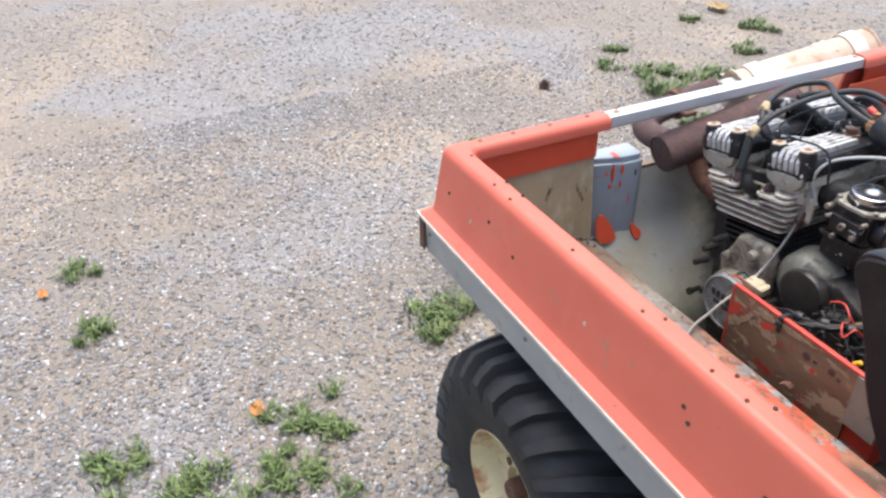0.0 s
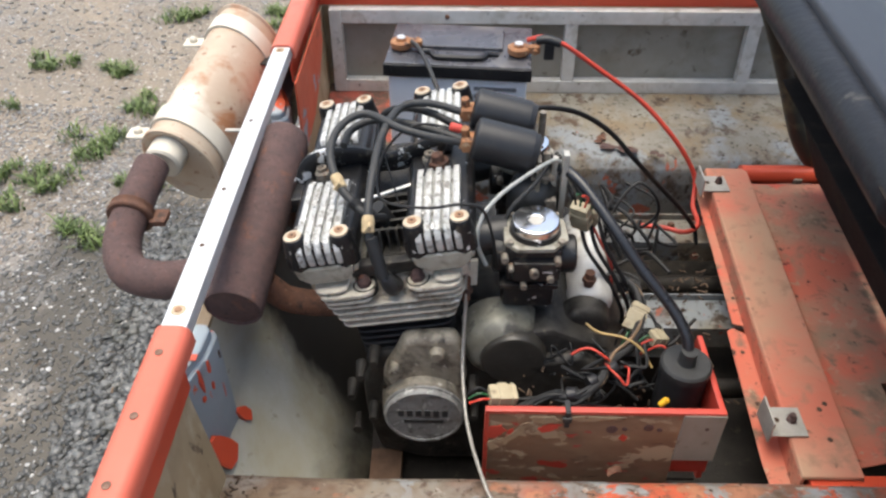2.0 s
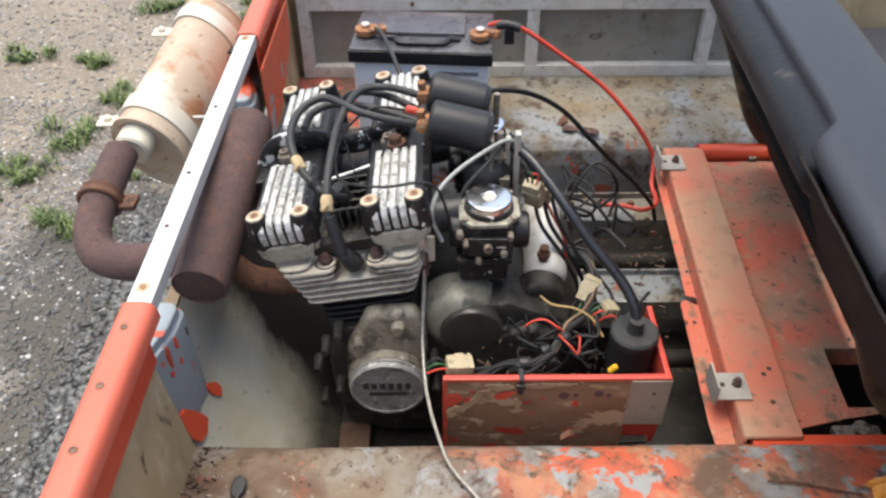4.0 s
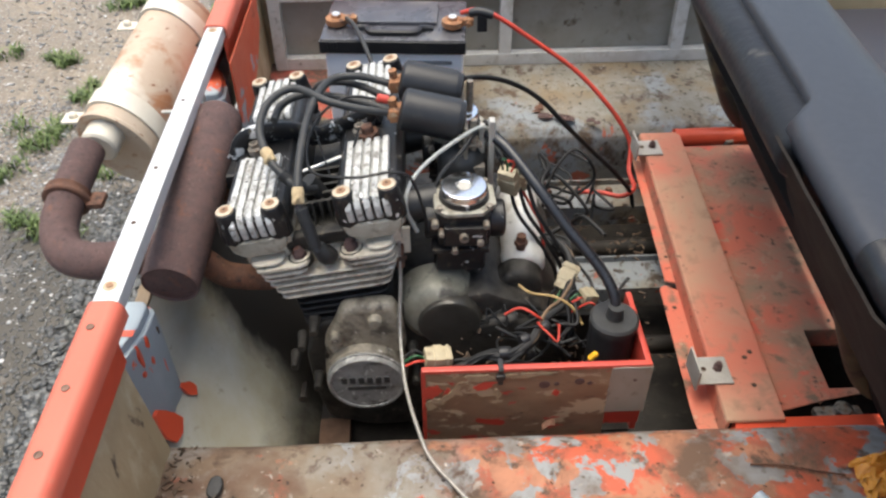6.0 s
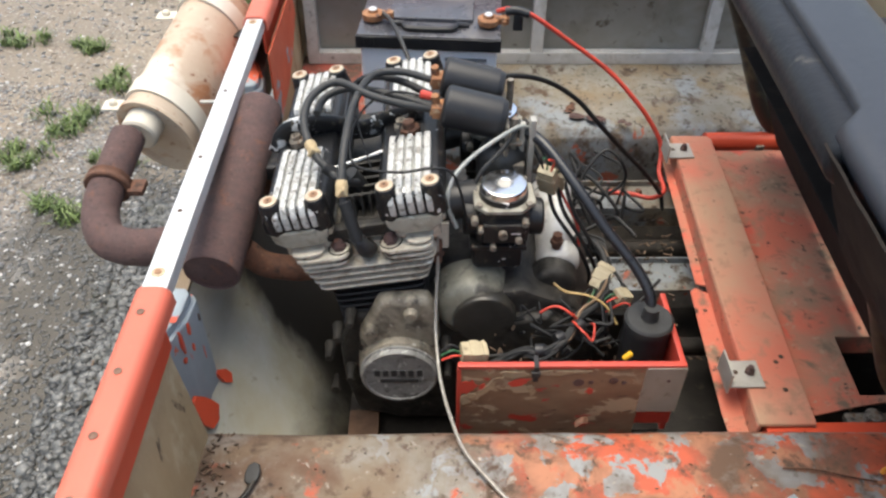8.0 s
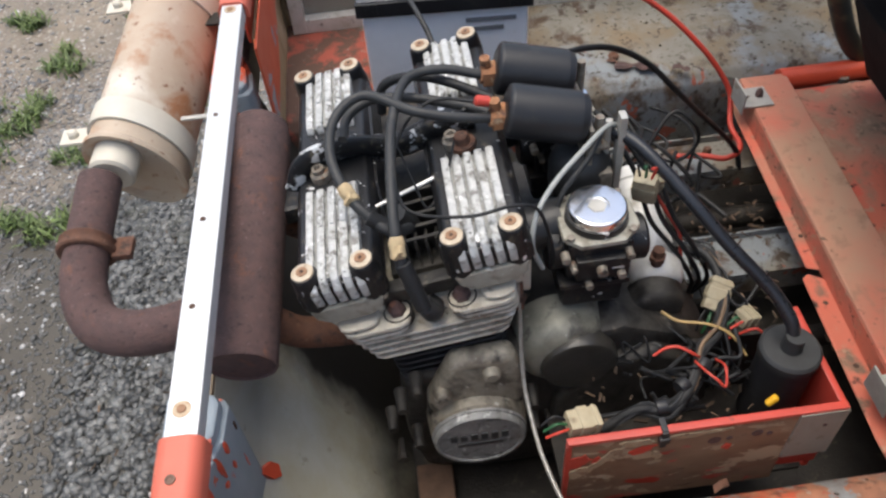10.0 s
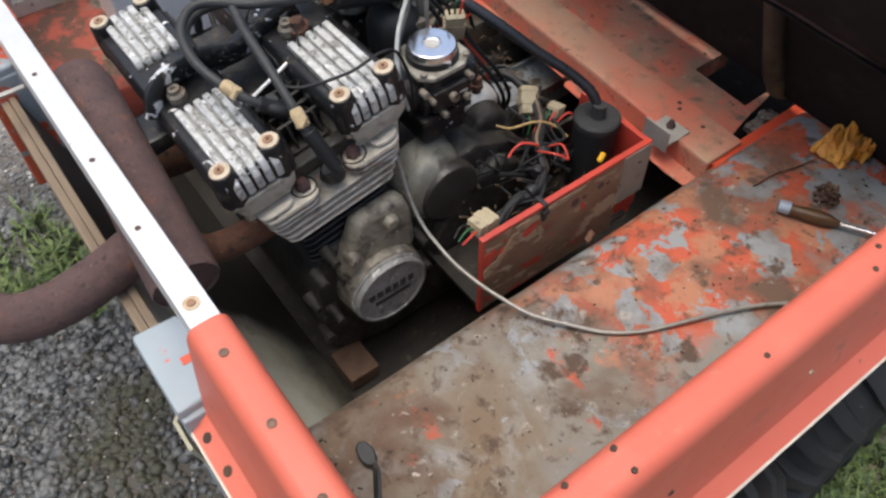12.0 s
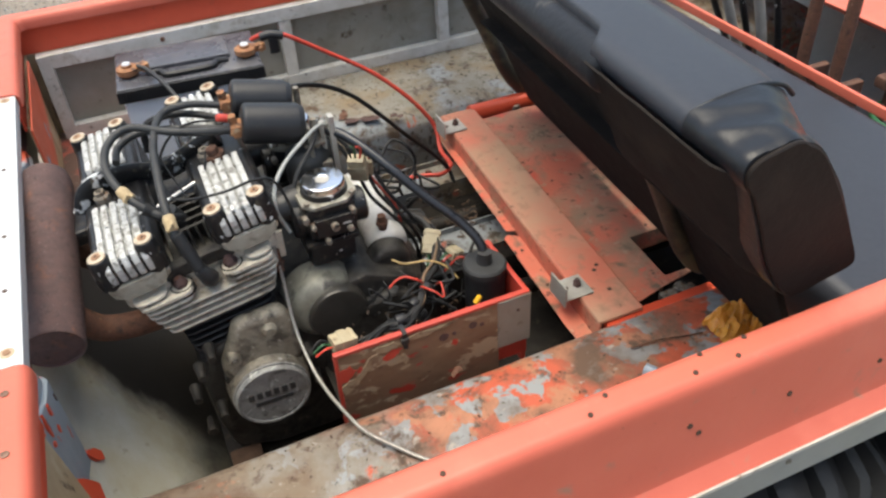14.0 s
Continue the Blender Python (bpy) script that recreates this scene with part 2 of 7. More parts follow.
clutch_grey = mat("clutch_grey", (0.25, 0.245, 0.20), (0.17, 0.165, 0.13), 50, 0.4, metal=0.15, bump=0.25, layers=[((0.09, 0.082, 0.064), 22, 0.50, 0.66, 0.5, 0.1), ((0.42, 0.41, 0.37), 100, 0.62, 0.70, 0.5, 0.2), ((0.03, 0.027, 0.023), 26, 0.58, 0.66, 0.5, 0)])
terminal_rust = mat("terminal_rust", (0.34, 0.155, 0.065), (0.20, 0.085, 0.04), 70, 0.8, bump=0.5, layers=[((0.50, 0.36, 0.22), 90, 0.56, 0.66, 0.8, 0), ((0.07, 0.035, 0.025), 60, 0.56, 0.66, 0.9, 0)])
bolt_rust = mat("bolt_rust", (0.34, 0.20, 0.115), (0.22, 0.115, 0.065), 90, 0.7, metal=0.2, bump=0.2)
washer = mat("washer", (0.52, 0.44, 0.33), (0.38, 0.30, 0.21), 120, 0.5, metal=0.2, layers=[((0.16, 0.10, 0.06), 130, 0.60, 0.70, 0.8, 0)])
steel_dirty = mat("steel_dirty", (0.28, 0.25, 0.205), (0.14, 0.12, 0.095), 120, 0.5, metal=0.3, bump=0.2, layers=[((0.16, 0.085, 0.045), 90, 0.54, 0.66, 0.8, 0), ((0.025, 0.02, 0.016), 70, 0.54, 0.64, 0.7, 0)])
rubber = mat("rubber", (0.016, 0.016, 0.017), (0.026, 0.025, 0.024), 14, 0.65, bump=0.2, spec=0.35, layers=[((0.065, 0.058, 0.048), 12, 0.60, 0.84, 0.9, 0), ((0.12, 0.105, 0.085), 60, 0.67, 0.76, 0.9, 0)])
cream_rim = mat("cream_rim", (0.62, 0.53, 0.31), (0.50, 0.41, 0.22), 14, 0.45, bump=0.08, layers=[((0.32, 0.15, 0.06), 16, 0.49, 0.62, 0.8, 0), ((0.10, 0.06, 0.04), 26, 0.58, 0.70, 0.9, 0)])
vinyl = mat("vinyl_top", (0.025, 0.028, 0.036), (0.033, 0.036, 0.044), 90, 0.42, bump=0.1, rvar=0.05, spec=0.36, layers=[((0.060, 0.060, 0.062), 6, 0.60, 0.85, 0.55, 0)])
board_dark = mat("seat_board", (0.024, 0.020, 0.018), (0.015, 0.013, 0.012), 20, 0.75, bump=0.2, spec=0.08, layers=[((0.05, 0.04, 0.03), 9, 0.58, 0.75, 0.85, 0)])
black_plastic = mat("black_plastic", (0.014, 0.014, 0.0155), (0.02, 0.02, 0.021), 40, 0.42, bump=0.05, spec=0.4, layers=[((0.075, 0.068, 0.055), 16, 0.60, 0.80, 0.7, 0)])
battery_top = mat("battery_top", (0.045, 0.045, 0.05), (0.085, 0.085, 0.095), 12, 0.28, bump=0.03, layers=[((0.17, 0.155, 0.14), 11, 0.54, 0.72, 0.6, 0), ((0.012, 0.012, 0.012), 16, 0.58, 0.64, 0.2, 0)])
battery_grey = mat("battery_grey", (0.84, 0.86, 0.88), (0.78, 0.80, 0.82), 20, 0.4, bump=0.04, layers=[((0.50, 0.47, 0.40), 18, 0.64, 0.80, 0.7, 0)])
hose_black = mat("hose_black", (0.011, 0.0112, 0.012), (0.018, 0.018, 0.018), 60, 0.5, bump=0.08, spec=0.3, layers=[((0.07, 0.06, 0.045), 22, 0.62, 0.76, 0.8, 0)])
hose_grey = mat("hose_grey", (0.034, 0.035, 0.035), (0.022, 0.022, 0.022), 60, 0.5, bump=0.08, spec=0.35, layers=[((0.09, 0.08, 0.065), 20, 0.6, 0.78, 0.7, 0)])
wire_red = mat("wire_red", (0.55, 0.05, 0.03), (0.42, 0.05, 0.032), 60, 0.45, bump=0.02, layers=[((0.18, 0.08, 0.05), 30, 0.60, 0.74, 0.8, 0)])
wire_yellow = mat("wire_yellow", (0.40, 0.27, 0.10), (0.30, 0.20, 0.08), 60, 0.45, bump=0.02, layers=[((0.12, 0.085, 0.05), 40, 0.58, 0.70, 0.8, 0)])
wire_green = mat("wire_green", (0.02, 0.10, 0.035), (0.015, 0.07, 0.025), 60, 0.4, bump=0.02)
steel_cable = mat("steel_cable", (0.34, 0.325, 0.295), (0.23, 0.215, 0.19), 120, 0.4, metal=0.5)
white_plastic = mat("white_plastic", (0.42, 0.36, 0.24), (0.32, 0.265, 0.165), 60, 0.5, bump=0.1, layers=[((0.14, 0.10, 0.065), 50, 0.56, 0.70, 0.8, 0)])
tape_beige = mat("tape_beige", (0.52, 0.40, 0.23), (0.38, 0.28, 0.155), 140, 0.7, bump=0.4, layers=[((0.18, 0.12, 0.07), 110, 0.58, 0.68, 0.9, 0)])
box_red = mat("box_red", (0.50, 0.055, 0.034), (0.38, 0.045, 0.03), 16, 0.4, bump=0.1, layers=[((0.16, 0.05, 0.035), 14, 0.56, 0.70, 0.7, 0), ((0.08, 0.05, 0.035), 40, 0.64, 0.72, 0.8, 0)])
worn_ply = mat("worn_plywood", (0.205, 0.128, 0.078), (0.150, 0.088, 0.052), 10, 0.7, bump=0.4, stretch=(0.6, 1, 1.3), layers=[((0.285, 0.20, 0.125), 6, 0.50, 0.72, 0.8, 0), ((0.085, 0.048, 0.03), 9, 0.57, 0.74, 0.85, 0), ((0.34, 0.27, 0.18), 30, 0.60, 0.63, 0.85, 0, (0, 0.62, 0.38, 0.05)), ((0.30, 0.035, 0.022), 28, 0.645, 0.66, 0.45, 0, (0, 0.66, 0.38, 0.05)), ((0.045, 0.026, 0.018), 50, 0.63, 0.69, 0.9, 0)])
old_wood = mat("old_wood", (0.26, 0.20, 0.14), (0.17, 0.125, 0.085), 16, 0.85, bump=0.4, stretch=(3, 0.3, 3))
orange_rag = mat("orange_rag", (0.78, 0.40, 0.07), (0.60, 0.23, 0.035), 60, 0.25, bump=0.5, layers=[((0.24, 0.10, 0.03), 50, 0.56, 0.66, 0.6, 0), ((0.85, 0.62, 0.25), 60, 0.63, 0.68, 0.3, 0)])
cone_brown = mat("cone_brown", (0.13, 0.075, 0.045), (0.08, 0.045, 0.028), 60, 0.8, bump=0.3)
debris_mat = mat("debris", (0.06, 0.04, 0.027), (0.11, 0.072, 0.045), 40, 0.9, island=0.5)
grease = mat("grease_black", (0.013, 0.011, 0.009), (0.028, 0.024, 0.019), 40, 0.55, bump=0.35, spec=0.3, layers=[((0.10, 0.082, 0.06), 36, 0.58, 0.72, 0.85, 0)])
# the last layer of soil, stone_mix and stone_warm darkens them towards the open end
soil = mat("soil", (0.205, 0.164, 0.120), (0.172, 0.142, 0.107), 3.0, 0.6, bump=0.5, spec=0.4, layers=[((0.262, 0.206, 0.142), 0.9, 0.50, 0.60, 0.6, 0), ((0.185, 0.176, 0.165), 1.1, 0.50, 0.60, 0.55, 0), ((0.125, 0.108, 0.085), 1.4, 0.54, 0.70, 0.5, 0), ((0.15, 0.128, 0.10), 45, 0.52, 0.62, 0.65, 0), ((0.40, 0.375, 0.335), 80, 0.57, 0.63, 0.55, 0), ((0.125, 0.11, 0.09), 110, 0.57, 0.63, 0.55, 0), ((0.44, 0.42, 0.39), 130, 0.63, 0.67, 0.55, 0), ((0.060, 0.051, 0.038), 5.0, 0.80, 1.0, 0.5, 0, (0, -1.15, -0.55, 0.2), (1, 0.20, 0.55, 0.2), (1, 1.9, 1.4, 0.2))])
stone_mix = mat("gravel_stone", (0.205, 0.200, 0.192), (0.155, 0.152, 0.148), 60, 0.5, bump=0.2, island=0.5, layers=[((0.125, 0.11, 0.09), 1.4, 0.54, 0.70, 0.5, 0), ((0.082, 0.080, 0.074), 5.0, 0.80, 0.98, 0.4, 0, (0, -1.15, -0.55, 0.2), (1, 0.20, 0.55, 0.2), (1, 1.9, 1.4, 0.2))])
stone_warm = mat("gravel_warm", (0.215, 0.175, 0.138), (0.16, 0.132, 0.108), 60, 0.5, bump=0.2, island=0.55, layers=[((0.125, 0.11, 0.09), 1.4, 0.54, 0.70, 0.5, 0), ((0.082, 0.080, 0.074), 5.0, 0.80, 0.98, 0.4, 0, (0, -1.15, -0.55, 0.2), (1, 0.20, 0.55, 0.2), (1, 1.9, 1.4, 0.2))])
stone_dark = mat("gravel_dark", (0.105, 0.105, 0.100), (0.070, 0.070, 0.066), 60, 0.4, bump=0.2, island=0.85, layers=[((0.06, 0.058, 0.035), 3.0, 0.54, 0.64, 0.7, 0)])
stone_white = mat("gravel_white", (0.46, 0.45, 0.43), (0.36, 0.35, 0.33), 40, 0.55, bump=0.2, island=0.35)
leaf_green = mat("leaf_green", (0.075, 0.115, 0.028), (0.115, 0.155, 0.045), 8, 0.6, bump=0, island=0.55)
grass_dry = mat("grass_dry", (0.25, 0.20, 0.10), (0.19, 0.155, 0.07), 8, 0.8, bump=0, island=0.4)
dead_leaf = mat("dead_leaf", (0.55, 0.22, 0.05), (0.42, 0.15, 0.04), 60, 0.7)
post_orange = mat("post_orange", (0.66, 0.12, 0.05), (0.58, 0.10, 0.045), 12, 0.5, bump=0.12, layers=[((0.32, 0.36, 0.38), 9, 0.53, 0.545, 0.6, 0), ((0.16, 0.10, 0.06), 18, 0.62, 0.72, 0.8, 0)])
pad_alloy = mat("pad_alloy", (0.36, 0.36, 0.34), (0.22, 0.22, 0.20), 120, 0.5, metal=0.2, bump=0.35, layers=[((0.08, 0.075, 0.066), 80, 0.52, 0.64, 0.7, 0.1), ((0.78, 0.78, 0.77), 60, 0.58, 0.62, 0.45, 0.3)])
cast_grime = mat("cast_grime", (0.34, 0.31, 0.245), (0.22, 0.195, 0.15), 60, 0.45, metal=0.15, bump=0.35, layers=[((0.10, 0.085, 0.065), 30, 0.48, 0.62, 0.6, 0), ((0.58, 0.55, 0.48), 80, 0.60, 0.70, 0.45, 0.2), ((0.03, 0.026, 0.02), 50, 0.58, 0.68, 0.55, 0)])
wet_dark = mat("wet_dark_alloy", (0.045, 0.042, 0.036), (0.028, 0.026, 0.022), 40, 0.32, bump=0.15, layers=[((0.12, 0.11, 0.09), 50, 0.60, 0.74, 0.5, 0.1)])
hoop_olive = mat("hoop_olive", (0.020, 0.019, 0.014), (0.030, 0.028, 0.020), 30, 0.45, bump=0.15, layers=[((0.13, 0.115, 0.06), 14, 0.50, 0.66, 0.6, 0, (2, 0.75, 0.55, 0.08)), ((0.16, 0.15, 0.13), 50, 0.62, 0.70, 0.5, 0.3)])
vinyl_roll = mat("vinyl_roll", (0.012, 0.013, 0.016), (0.018, 0.019, 0.022), 12, 0.38, bump=0.25, rvar=0.08, spec=0.2, layers=[((0.075, 0.072, 0.066), 26, 0.58, 0.70, 0.6, 0)])
vinyl_matte = mat("vinyl_matte", (0.012, 0.009, 0.008), (0.017, 0.013, 0.011), 9, 0.62, bump=0.3, spec=0.18, layers=[((0.03, 0.022, 0.017), 16, 0.58, 0.74, 0.7, 0)])
vinyl_black = mat("vinyl_black", (0.007, 0.008, 0.010), (0.011, 0.012, 0.015), 5, 0.34, bump=0.35, rvar=0.05, spec=0.36)
red_dusty = mat("red_dusty", (0.55, 0.13, 0.08), (0.47, 0.19, 0.12), 8, 0.6, bump=0.12, layers=[((0.42, 0.255, 0.165), 4, 0.38, 0.60, 0.85, 0), ((0.30, 0.17, 0.11), 30, 0.54, 0.70, 0.85, 0), ((0.12, 0.075, 0.05), 60, 0.63, 0.70, 0.9, 0)])


# ---- mesh helpers ----
PLACE = {}


def thing(name, at, label, category, group="", kind=""):
    ob = new(name)
    ob.empty_display_size = 0.05
    ob.location = at
    PLACE[ob.name] = Vector(at)
    return tagged(ob, label, category, group, kind)


def part(name, bm, material, parent=None, label="", smooth=40):
    me = bpy.data.meshes.new(name)
    bmesh.ops.recalc_face_normals(bm, faces=bm.faces)
    bm.to_mesh(me)
    bm.free()
    me.materials.append(material)
    if smooth:
        me.shade_smooth()
        me.set_sharp_from_angle(angle=radians(smooth))
    ob = new(name, me)
    if smooth:
        ob.modifiers.new("normals", "WEIGHTED_NORMAL").keep_sharp = True
    if parent:
        ob.parent = parent
        if parent.type == "EMPTY":
            ob.matrix_parent_inverse = Matrix.Translation(-PLACE[parent.name])
    if label:
        tagged(ob, label)
    return ob


def solo(name, bm, material, label, category, group="", kind="", smooth=40):
    return tagged(part(name, bm, material, None, "", smooth), label, category, group, kind)


def join(*parts):
    bm = bmesh.new()
    for p in parts:
        me = bpy.data.meshes.new("tmp")
        p.to_mesh(me)
        p.free()
        bm.from_mesh(me)
        bpy.data.meshes.remove(me)
    return bm


def moved(bm, m):
    bmesh.ops.transform(bm, matrix=m, verts=bm.verts)
    return bm


def box(x0, x1, y0, y1, z0, z1, bevel=0.0, seg=2):
    bm = bmesh.new()
    bmesh.ops.create_cube(bm, size=1.0)
    bmesh.ops.transform(bm, matrix=Matrix.LocRotScale(((x0 + x1) / 2, (y0 + y1) / 2, (z0 + z1) / 2), None, (abs(x1 - x0), abs(y1 - y0), abs(z1 - z0))), verts=bm.verts)
    if bevel:
        bmesh.ops.bevel(bm, geom=bm.edges[:], offset=bevel, segments=seg, affect="EDGES", profile=0.5)
    return bm


def prism(outline, axis, a, b, bevel=0.0, seg=2):
    """A flat outline of pairs, pushed along an axis from a to b."""
    bm = bmesh.new()

    def at(p, d):
        return {"x": (d, p[0], p[1]), "y": (p[0], d, p[1]), "z": (p[0], p[1], d)}[axis]

    lo = [bm.verts.new(at(p, a)) for p in outline]
    hi = [bm.verts.new(at(p, b)) for p in outline]
    bm.faces.new(lo)
    bm.faces.new(hi[::-1])
    for i in range(len(lo)):
        j = (i + 1) % len(lo)
        bm.faces.new((lo[i], hi[i], hi[j], lo[j]))
    bmesh.ops.recalc_face_normals(bm, faces=bm.faces)
    if bevel:
        bmesh.ops.bevel(bm, geom=bm.edges[:], offset=bevel, segments=seg, affect="EDGES", profile=0.5)
    return bm


def lathe(profile, origin, axis, seg=32, squash=1.0, turn=0.0, ends="caps", up=None):
    """Pairs of (distance along the axis, radius) turned round it. ends: caps, open, or ring (last joined to first)."""
    ax = Vector(axis).normalized()
    q = ax.to_track_quat("Z", "Y").to_matrix()
    if up:
        side = Vector(up).cross(ax).normalized()
        q = Matrix((side, ax.cross(side), ax)).transposed()
    bm = bmesh.new()
    rings = []
    for d, r in profile:
        ring = []
        for k in range(seg):
            a = 2 * math.pi * k / seg + turn
            ring.append(bm.verts.new(Vector(origin) + q @ Vector((r * math.cos(a), r * squash * math.sin(a), d))))
        rings.append(ring)
    for r0, r1 in zip(rings, rings[1:]):
        for k in range(seg):
            bm.faces.new((r0[k], r0[(k + 1) % seg], r1[(k + 1) % seg], r1[k]))
    if ends == "caps":
        bm.faces.new(rings[0][::-1])
        bm.faces.new(rings[-1])
    elif ends == "ring":
        for k in range(seg):
            bm.faces.new((rings[-1][k], rings[-1][(k + 1) % seg], rings[0][(k + 1) % seg], rings[0][k]))
    return bm


def rod(a, b, r, seg=24, chamfer=0.0, r2=None):
    a, b = Vector(a), Vector(b)
    n, r2 = (b - a).length, r2 or r
    c = min(chamfer, n * 0.4)
    prof = [(0, r - c), (c, r), (n - c, r2), (n, r2 - c)] if c else [(0, r), (n, r2)]
    return lathe(prof, a, b - a, seg)


def smooth_path(points, steps=8):
    pts = [Vector(p) for p in points]
    pts = [pts[0] * 2 - pts[1]] + pts + [pts[-1] * 2 - pts[-2]]
    out = []
    for i in range(1, len(pts) - 2):
        p0, p1, p2, p3 = pts[i - 1 : i + 3]
        for k in range(steps):
            t = k / steps
            out.append(0.5 * ((2 * p1) + (p2 - p0) * t + (2 * p0 - 5 * p1 + 4 * p2 - p3) * t * t + (3 * p1 - p0 - 3 * p2 + p3) * t**3))
    out.append(pts[-2])
    return out


def tube(points, r, seg=12, steps=8, radii=None, squash=1.0):
    """A round tube along a smooth path."""
    path = smooth_path(points, steps) if steps > 1 else [Vector(p) for p in points]
    bm = bmesh.new()
    rings, side = [], None
    for i, p in enumerate(path):
        d = (path[min(i + 1, len(path) - 1)] - path[max(i - 1, 0)]).normalized()
        if side is None:
            side = d.orthogonal().normalized()
        side = (side - d * side.dot(d)).normalized()
        up = d.cross(side)
        rr = radii(i / (len(path) - 1)) if radii else r
        rings.append([bm.verts.new(p + rr * (math.cos(2 * math.pi * k / seg) * side + squash * math.sin(2 * math.pi * k / seg) * up)) for k in range(seg)])
    for r0, r1 in zip(rings, rings[1:]):
        for k in range(seg):
            bm.faces.new((r0[k], r0[(k + 1) % seg], r1[(k + 1) % seg], r1[k]))
    bm.faces.new(rings[0][::-1])
    bm.faces.new(rings[-1])
    return bm


def sweep(section, path, inward, bevel=0.0):
    """An open section of (inward offset, z) pairs swept along a flat path of corners, mitred; closed with a thickness."""
    bm = bmesh.new()
    rings = []
    for (px, py), (nx, ny) in zip(path, inward):
        rings.append([bm.verts.new((px + o * nx, py + o * ny, z)) for o, z in section])
    n = len(section)
    for r0, r1 in zip(rings, rings[1:]):
        for k in range(n):
            bm.faces.new((r0[k], r0[(k + 1) % n], r1[(k + 1) % n], r1[k]))
    bm.faces.new(rings[0])
    bm.faces.new(rings[-1][::-1])
    bmesh.ops.recalc_face_normals(bm, faces=bm.faces)
    if bevel:
        bm.verts.ensure_lookup_table()
        edges = []
        for ring in rings[1:-1]:
            for k in range(n):
                e = bm.edges.get((ring[k], ring[(k + 1) % n]))
                if e and k not in (n - 1,):
                    edges.append(e)
        bmesh.ops.bevel(bm, geom=edges, offset=bevel, segments=4, affect="EDGES", profile=0.5)
    return bm


def thicken(line, t):
    """A closed section from an open line: the line and its copy set off to its right by t."""
    pts = [Vector(p) for p in line]
    off = []
    for i, p in enumerate(pts):
        d = (pts[min(i + 1, len(pts) - 1)] - pts[max(i - 1, 0)]).normalized()
        off.append((p.x + t * d.y, p.y - t * d.x))
    return [tuple(p) for p in pts] + off[::-1]


def grid_sheet(fn, nu, nv):
    bm = bmesh.new()
    vs = [[bm.verts.new(fn(i / nu, j / nv)) for j in range(nv + 1)] for i in range(nu + 1)]
    for i in range(nu):
        for j in range(nv):
            bm.faces.new((vs[i][j], vs[i + 1][j], vs[i + 1][j + 1], vs[i][j + 1]))
    return bm


def solid(bm, t):
    bmesh.ops.recalc_face_normals(bm, faces=bm.faces)
    bmesh.ops.solidify(bm, geom=bm.faces[:], thickness=t)
    return bm


def nz(x, y=0.0, z=0.0, s=1.0):
    return noise.noise(Vector((x * s, y * s, z * s)))


# ---- the vehicle: red upper shell, grey hull, wheels ----
RIM = 0.77
WIDTH = 1.43
vehicle = thing("amphibious_vehicle", (0.9, WIDTH / 2, GROUND), "old orange-red six-wheeled amphibious buggy with faded fibreglass body", "vehicle")

outer_line = [(-0.010, 0.632), (0.0085, 0.6465), (0.0110, 0.658), (0.0213, 0.750), (0.0224, 0.758), (0.0243, 0.7635), (0.0275, 0.7675), (0.0312, 0.7693), (0.035, RIM), (0.050, RIM), (0.0545, 0.7693), (0.0585, 0.767), (0.0615, 0.763), (0.0635, 0.757), (0.0645, 0.745)]
rim_section = thicken(outer_line, 0.004)


def flip(points):
    return [(x, WIDTH - y) for x, y in points]


def turned(normals):
    return [(x, -y) for x, y in normals]


near_path = [(1.03, 0.0), (0.0, 0.0), (0.0, 0.352)]
near_in = [(0.0, 1.0), (1.0, 1.0), (1.0, 0.0)]
part("rim", sweep(rim_section, near_path, near_in, 0.012), red_paint, vehicle, "orange-red painted fibreglass rim with screw holes", smooth=32)
far_path = [(1.95, 0.0), (0.0, 0.0), (0.0, 0.41)]
part("rim", sweep(rim_section, flip(far_path), turned(near_in), 0.012), red_paint, vehicle, "orange-red painted fibreglass rim", smooth=32)
low_line = [(-0.009, 0.632), (0.000, 0.639), (0.007, 0.647), (0.011, 0.658), (0.016, 0.702), (0.020, 0.713), (0.028, 0.720), (0.060, 0.720), (0.068, 0.712), (0.070, 0.69)]
part("rim", sweep(thicken(low_line, 0.004), [(1.95, 0.0), (1.034, 0.0)], near_in[:1] * 2), red_paint, vehicle, "lower orange-red rim beside the seat")
